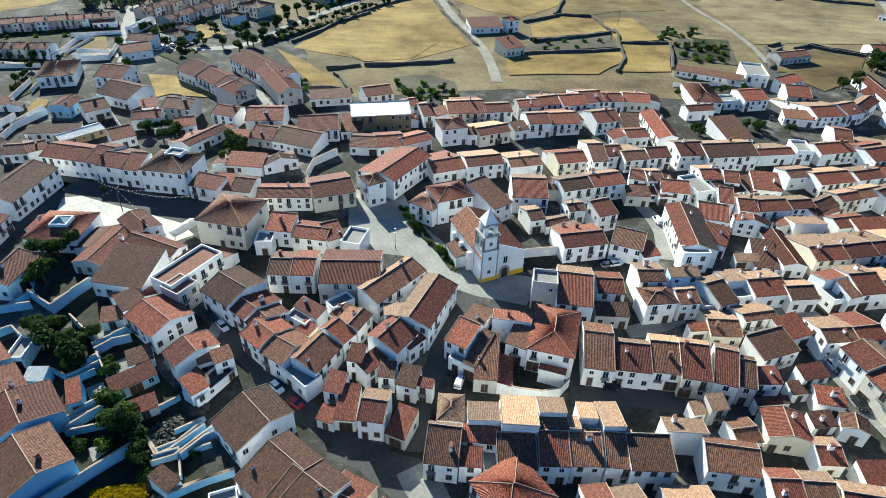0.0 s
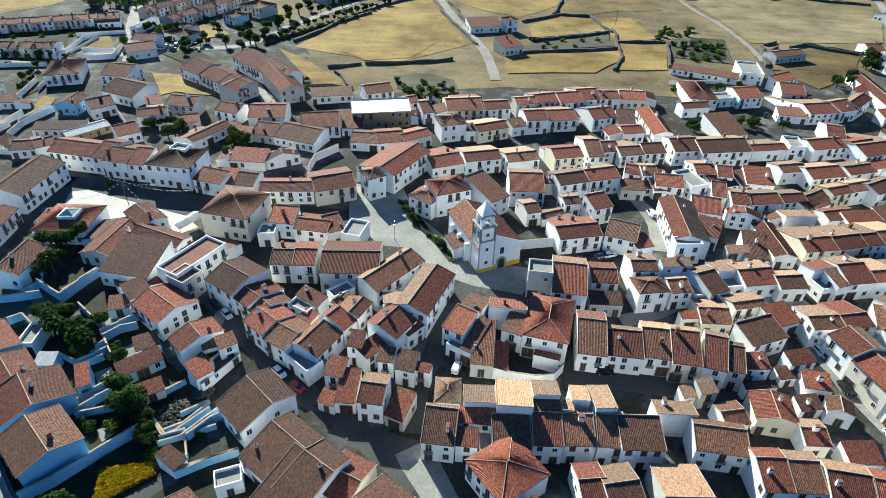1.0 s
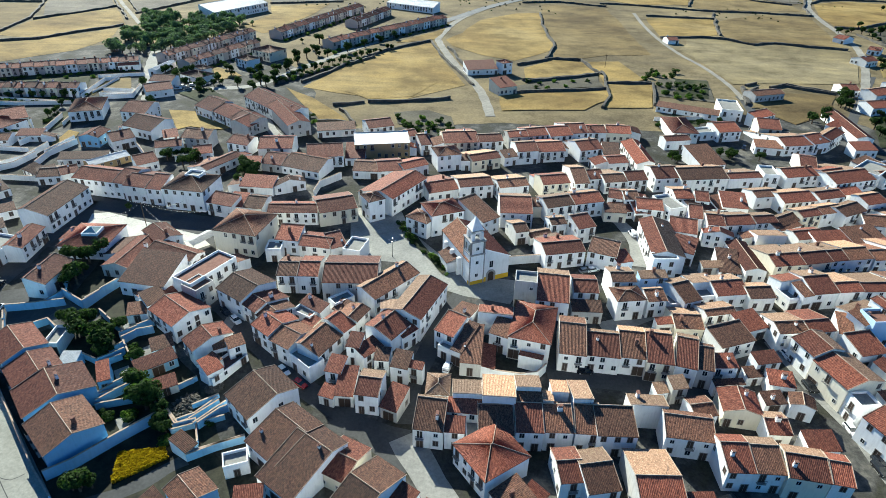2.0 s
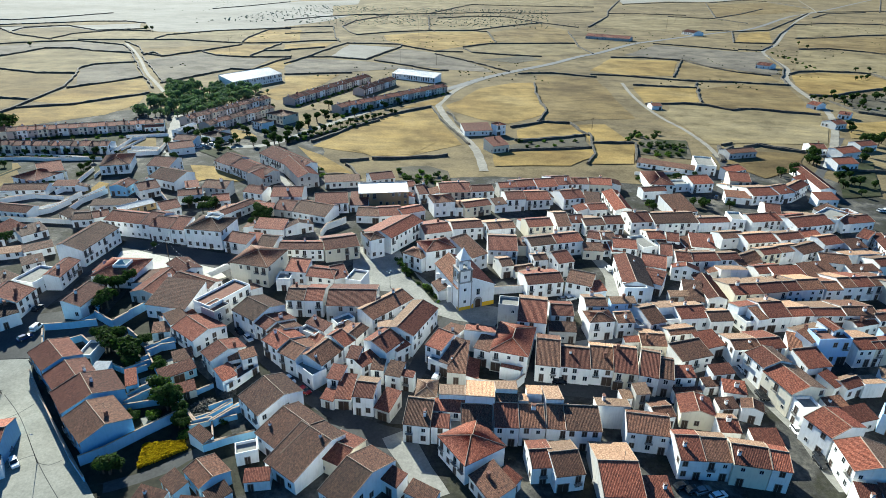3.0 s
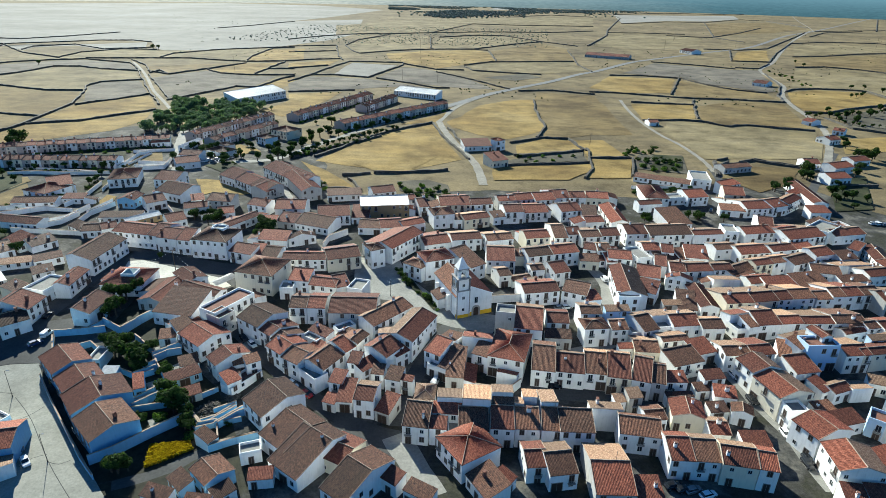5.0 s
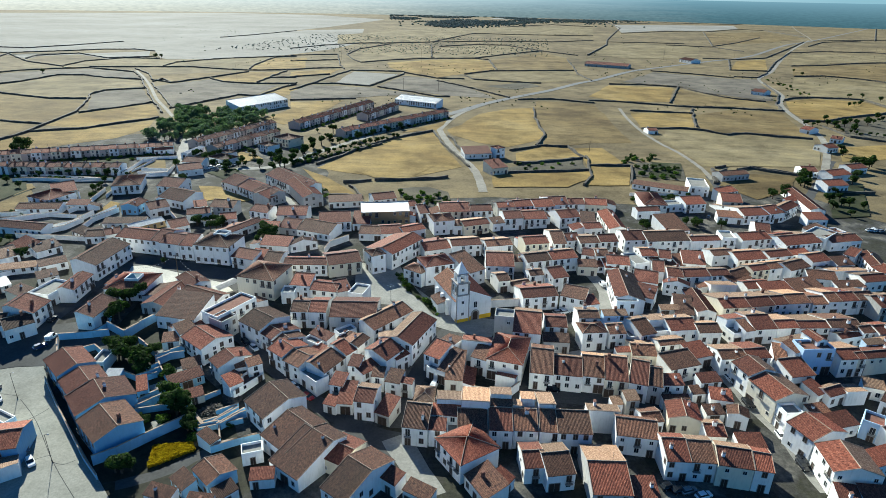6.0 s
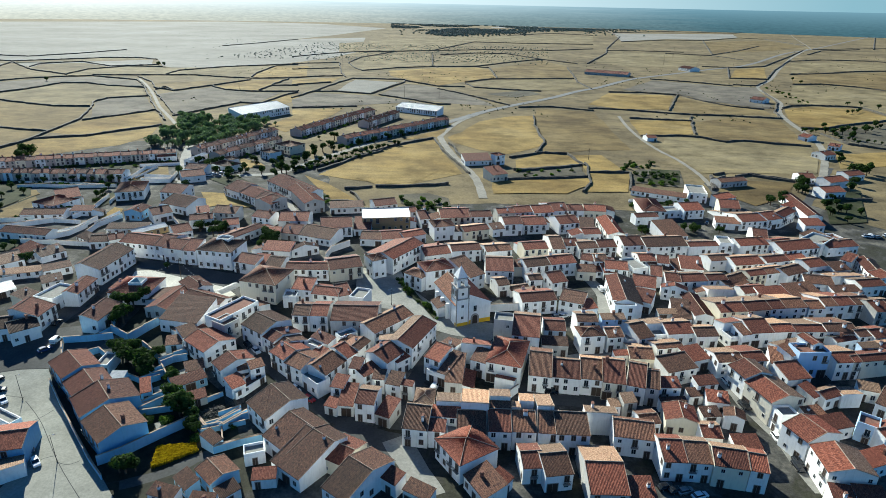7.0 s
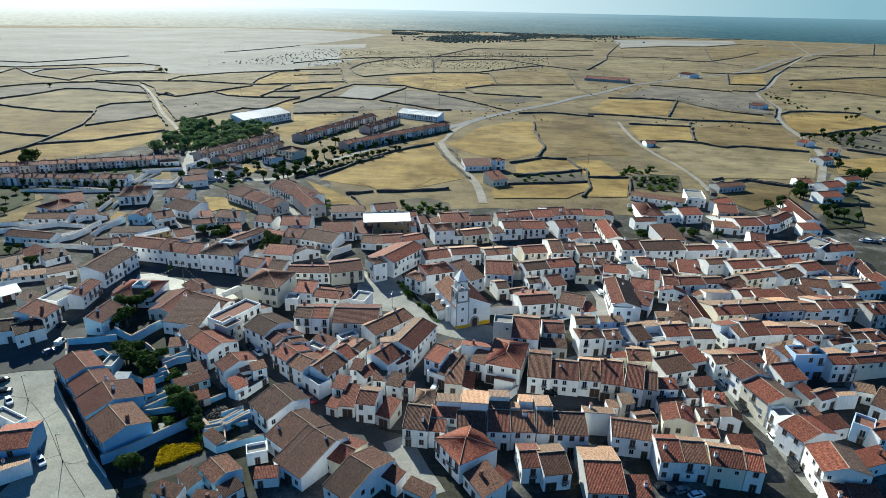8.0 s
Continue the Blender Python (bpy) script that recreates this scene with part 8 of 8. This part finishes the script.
def rubble_heap(x, y, r):
    """Broken masonry and boards left in a yard."""
    rng = random.Random(int(x * 10))
    bm = bmesh.new()
    for k in range(170):
        d, a = r * rng.random() ** 0.7, rng.uniform(0, math.tau)
        s = rng.uniform(0.1, 0.38)
        v = box(bm, -s, -s * rng.uniform(0.3, 0.9), -s * 0.5, s, s * rng.uniform(0.3, 0.9), s * 0.5)
        bmesh.ops.transform(bm, matrix=pose(x + d * math.cos(a), y + d * math.sin(a), zg(x, y) + max(0.05, 0.8 * (1 - d / r) * rng.random()), rng.uniform(-30, 30), rng.uniform(-30, 30), rng.uniform(0, 180)), verts=v)
    tagged(new("rubble_heap", mesh_of(bm, "rubble_heap", M_STONE)), "heap of broken masonry and boards in a back yard", "rubble", kind="stuff")


rubble_heap(-56.3, 77.4, 3.0)
rubble_heap(-51.3, 83.4, 2.2)
rubble_heap(-55.6, 79.0, 2.6)


# ---- far woods and dotted olives ----
def scatter(name, label, count, seed, place, size, mat):
    rng = random.Random(seed)
    verts, faces = [], []
    for k in range(count):
        x, y = place(rng)
        r = rng.uniform(0.7, 1.3) * size
        z = zg(x, y)
        i = len(verts)
        m = 6
        for zz, q in ((0.0, 0.6), (0.45, 1.0), (0.85, 0.65)):
            for j in range(m):
                a = j * math.tau / m + k
                o = q * r * rng.uniform(0.75, 1.2)
                verts.append((x + o * math.cos(a), y + o * math.sin(a), z + zz * r * rng.uniform(0.85, 1.2)))
        verts.append((x, y, z + r * 1.05))
        for ring in range(2):
            for j in range(m):
                a, b = i + ring * m + j, i + ring * m + (j + 1) % m
                faces.append((a, b, b + m, a + m))
        for j in range(m):
            faces.append((i + 2 * m + j, i + 2 * m + (j + 1) % m, i + 3 * m))
    me = bpy.data.meshes.new(name)
    me.from_pydata(verts, [], faces)
    me.materials.append(mat)
    tagged(new(name, me), label, "trees", kind="stuff")


def wood_place(rng):
    while True:
        y = 2300 + 1500 * rng.random()
        x = rng.uniform(-0.12, 0.42) * y
        edge = 2420 + 1.5 * max(0.0, x) + 140 * math.sin(x * 0.006) + 90 * math.sin(x * 0.017 + 1) + (700 if x < -160 else 0)
        if y > edge - rng.expovariate(1 / 110) and noise.noise(Vector((x * 0.004, y * 0.0025, 2.0))) > -0.15:
            return x, y


def olive_place(rng):
    i, j = rng.randrange(60), rng.randrange(22)
    return -480 + i * 11 + j * 3 + rng.uniform(-3, 3), 1180 + j * 26 + rng.uniform(-6, 6)


scatter("far_woodland", "evergreen oak woodland on the far plain, haze in its colour", 3000, 21, wood_place, 4.5, M_HOLM)
scatter("olive_grove", "rows of small olive trees on the far plain", 1200, 22, olive_place, 1.4, M_HOLM)


def pasture_place(rng):
    while True:
        y = 330 + 1900 * rng.random() ** 1.3
        x = rng.uniform(-0.5, 0.85) * y
        if noise.noise(Vector((x * 0.009, y * 0.006, 5.0))) > 0.18 and y > 560 and not (-260 < x < 260 and y < 420):
            return x, y


scatter("pasture_shrubs", "scattered dark shrubs and tussocks on the pastures", 700, 31, pasture_place, 0.9, M_LEAF)


# ---- market hall skylight, roof block, awning ----
def skylight(x, y, z, yaw, w, d):
    """A glazed pyramid on a curb over the hall."""
    base = new("skylight")
    base.matrix_basis = pose(x, y, z, 0, 0, yaw)
    tagged(base, "glazed white pyramid skylight on the market hall roof", "skylight")
    bm = bmesh.new()
    box(bm, -w / 2, -d / 2, -1.5, w / 2, d / 2, 0.35)
    part("curb", bm, M_WHITE, base)
    rim = [Vector((sx * w * 0.44, sy * d * 0.44, 0.36)) for sx, sy in ((-1, -1), (1, -1), (1, 1), (-1, 1))]
    top = Vector((0, 0, 1.5))
    for k in range(4):
        bm = bmesh.new()
        bm.faces.new([bm.verts.new(p) for p in (rim[k], rim[(k + 1) % 4], top)])
        part("pane", bm, M_SKYPANE, base)
        bm = bmesh.new()
        bar(bm, rim[k], top, 0.09)
        bar(bm, rim[k], rim[(k + 1) % 4], 0.09)
        part("glazing_bar", bm, M_FRAME, base)


M_SKYPANE = plain("wired_glass", (0.32, 0.40, 0.36), 0.2, spec=0.6)
skylight(-107.2, 138.6, 5.0, 2, 4.8, 4.8)
house(-88.2, 175.0, -11, 5.6, 4.4, 9.8, "f", "c")


def awning(x, y, yaw, w, d, h):
    """White fabric on a steel frame over the cafe tables."""
    base = new("awning")
    base.matrix_basis = pose(x, y, zg(x, y), 0, 0, yaw)
    tagged(base, "white fabric awning on steel posts beside the market square", "awning")
    for sx in (-1, 1):
        for sy in (-1, 1):
            bm = bmesh.new()
            bar(bm, (sx * (w / 2 - 0.2), sy * (d / 2 - 0.2), -0.3), (sx * (w / 2 - 0.2), sy * (d / 2 - 0.2), h), 0.06)
            part("post", bm, M_IRON, base)
    bm, rows = bmesh.new(), []
    for i in range(9):
        u = i / 8 - 0.5
        rows.append([bm.verts.new((u * w, v * d, h + 0.7 - 1.6 * abs(v) ** 1.2 * 1.1 + 0.08 * math.sin(i * 1.9))) for v in (-0.5, -0.25, 0.0, 0.25, 0.5)])
    for p, q in zip(rows, rows[1:]):
        for k in range(4):
            bm.faces.new((p[k], q[k], q[k + 1], p[k + 1]))
    bmesh.ops.solidify(bm, geom=bm.faces[:], thickness=0.04)
    part("canopy", bm, M_SHEET, base)


def bulb_mesh():
    bm = bmesh.new()
    bmesh.ops.create_icosphere(bm, subdivisions=1, radius=0.13, matrix=Matrix.Translation((0, 0, -0.17)))
    bar(bm, (0, 0, -0.09), (0, 0, 0.02), 0.05, 0, 6)
    return mesh_of(bm, "bulb", M_FRAME)


BULB = bulb_mesh()


def light_string(x0, y0, z0, x1, y1, z1):
    """A sagging cable with white bulbs across the square."""
    base = new("light_string")
    base.matrix_basis = pose(x0, y0, z0)
    tagged(base, "festoon cable with small white bulbs over the square", "string lights", "festoon lights")
    end = Vector((x1 - x0, y1 - y0, z1 - z0))
    pts = [end * (k / 12) - Vector((0, 0, 1.6 * (1 - (k / 6 - 1) ** 2))) for k in range(13)]
    bm = bmesh.new()
    rings = [[bm.verts.new(p + 0.025 * Vector((0, math.cos(a), math.sin(a)))) for a in (0.8, 2.4, 3.9, 5.5)] for p in pts]
    for a, b in zip(rings, rings[1:]):
        for k in range(4):
            bm.faces.new((a[k], a[(k + 1) % 4], b[(k + 1) % 4], b[k]))
    part("cable", bm, M_IRON, base)
    for p in pts[1:-1]:
        part("bulb", BULB, None, base, at=Matrix.Translation(p))


for x1, y1 in ((-118, 170), (-104, 166), (-88, 161), (-76, 155), (-82, 141), (-112, 147)):
    light_string(-98.8, 154.1, 7.2, x1, y1, 4.5)
awning(-75.5, 142.3, 60, 9.0, 4.6, 3.0)


def backdrop():
    """The last of the plain and its woods, far off in the haze, up to the horizon."""
    bm, rows = bmesh.new(), []
    for k in range(121):
        a = radians(-72 + 144 * k / 120)
        r = 3900.0
        x, y = r * math.sin(a), r * math.cos(a)
        h = 101 + 2.0 * math.sin(a * 9) + 1.4 * math.sin(a * 23 + 1)
        rows.append([bm.verts.new((x * (1 + 0.0022 * z), y * (1 + 0.0022 * z), z)) for z in (-6, 30, 70, h * 1.22)])
    for a, b in zip(rows, rows[1:]):
        for k in range(3):
            bm.faces.new((a[k], b[k], b[k + 1], a[k + 1]))
    n = Nodes("painted_haze_plain", rough=1.0, spec=0.0)
    pos = n.add("ShaderNodeNewGeometry").outputs["Position"]
    split = n.add("ShaderNodeSeparateXYZ")
    n.link(pos, split.inputs[0])
    flat = n.add("ShaderNodeMapping")
    flat.inputs["Scale"].default_value = (0.0035, 0.0035, 0.11)
    n.link(pos, flat.inputs["Vector"])
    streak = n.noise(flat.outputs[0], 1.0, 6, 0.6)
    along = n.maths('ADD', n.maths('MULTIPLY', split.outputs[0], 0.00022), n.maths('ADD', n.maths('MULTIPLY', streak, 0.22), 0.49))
    # haze is painted into this glowing colour, stronger with height
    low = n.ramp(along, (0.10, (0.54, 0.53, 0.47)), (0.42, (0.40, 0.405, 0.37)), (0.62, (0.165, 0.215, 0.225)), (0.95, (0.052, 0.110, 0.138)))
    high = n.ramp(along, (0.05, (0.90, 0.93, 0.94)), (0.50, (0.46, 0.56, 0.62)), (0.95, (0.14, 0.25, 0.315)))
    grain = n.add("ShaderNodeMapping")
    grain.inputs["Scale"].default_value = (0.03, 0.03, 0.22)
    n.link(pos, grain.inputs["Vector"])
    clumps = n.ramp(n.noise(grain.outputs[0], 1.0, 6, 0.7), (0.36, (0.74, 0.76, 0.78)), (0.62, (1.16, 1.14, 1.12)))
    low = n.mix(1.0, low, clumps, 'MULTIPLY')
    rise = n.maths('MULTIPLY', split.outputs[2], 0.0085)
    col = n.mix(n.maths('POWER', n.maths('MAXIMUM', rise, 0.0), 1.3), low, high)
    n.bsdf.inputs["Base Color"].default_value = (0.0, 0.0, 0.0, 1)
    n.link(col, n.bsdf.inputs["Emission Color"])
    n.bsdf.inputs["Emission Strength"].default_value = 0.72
    tagged(new("backdrop", mesh_of(bm, "backdrop", n.mat)), "woods and plain towards the horizon, painted with blue haze", "distance", kind="structure")


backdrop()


def horizon_haze():
    """The bright haze of the lowest sky, beyond the plain."""
    bm, rows = bmesh.new(), []
    for k in range(61):
        a = radians(-75 + 150 * k / 60)
        x, y = 4930 * math.sin(a), 4930 * math.cos(a)
        rows.append([bm.verts.new((x, y, z)) for z in (-30, 90, 200, 330)])
    for a, b in zip(rows, rows[1:]):
        for k in range(3):
            bm.faces.new((a[k], b[k], b[k + 1], a[k + 1]))
    n = Nodes("low_sky_haze", rough=1.0, spec=0.0)
    pos = n.add("ShaderNodeNewGeometry").outputs["Position"]
    split = n.add("ShaderNodeSeparateXYZ")
    n.link(pos, split.inputs[0])
    along = n.maths('ADD', n.maths('MULTIPLY', split.outputs[0], 0.00012), 0.45)
    col = n.ramp(along, (0.0, (0.84, 0.88, 0.90)), (0.45, (0.47, 0.54, 0.58)), (0.75, (0.18, 0.30, 0.36)), (1.0, (0.14, 0.25, 0.31)))
    n.bsdf.inputs["Base Color"].default_value = (0.0, 0.0, 0.0, 1)
    n.link(col, n.bsdf.inputs["Emission Color"])
    n.bsdf.inputs["Emission Strength"].default_value = 0.85
    tagged(new("backdrop_sky", mesh_of(bm, "backdrop_sky", n.mat)), "pale hazy sky low over the horizon", "sky", kind="structure")


horizon_haze()
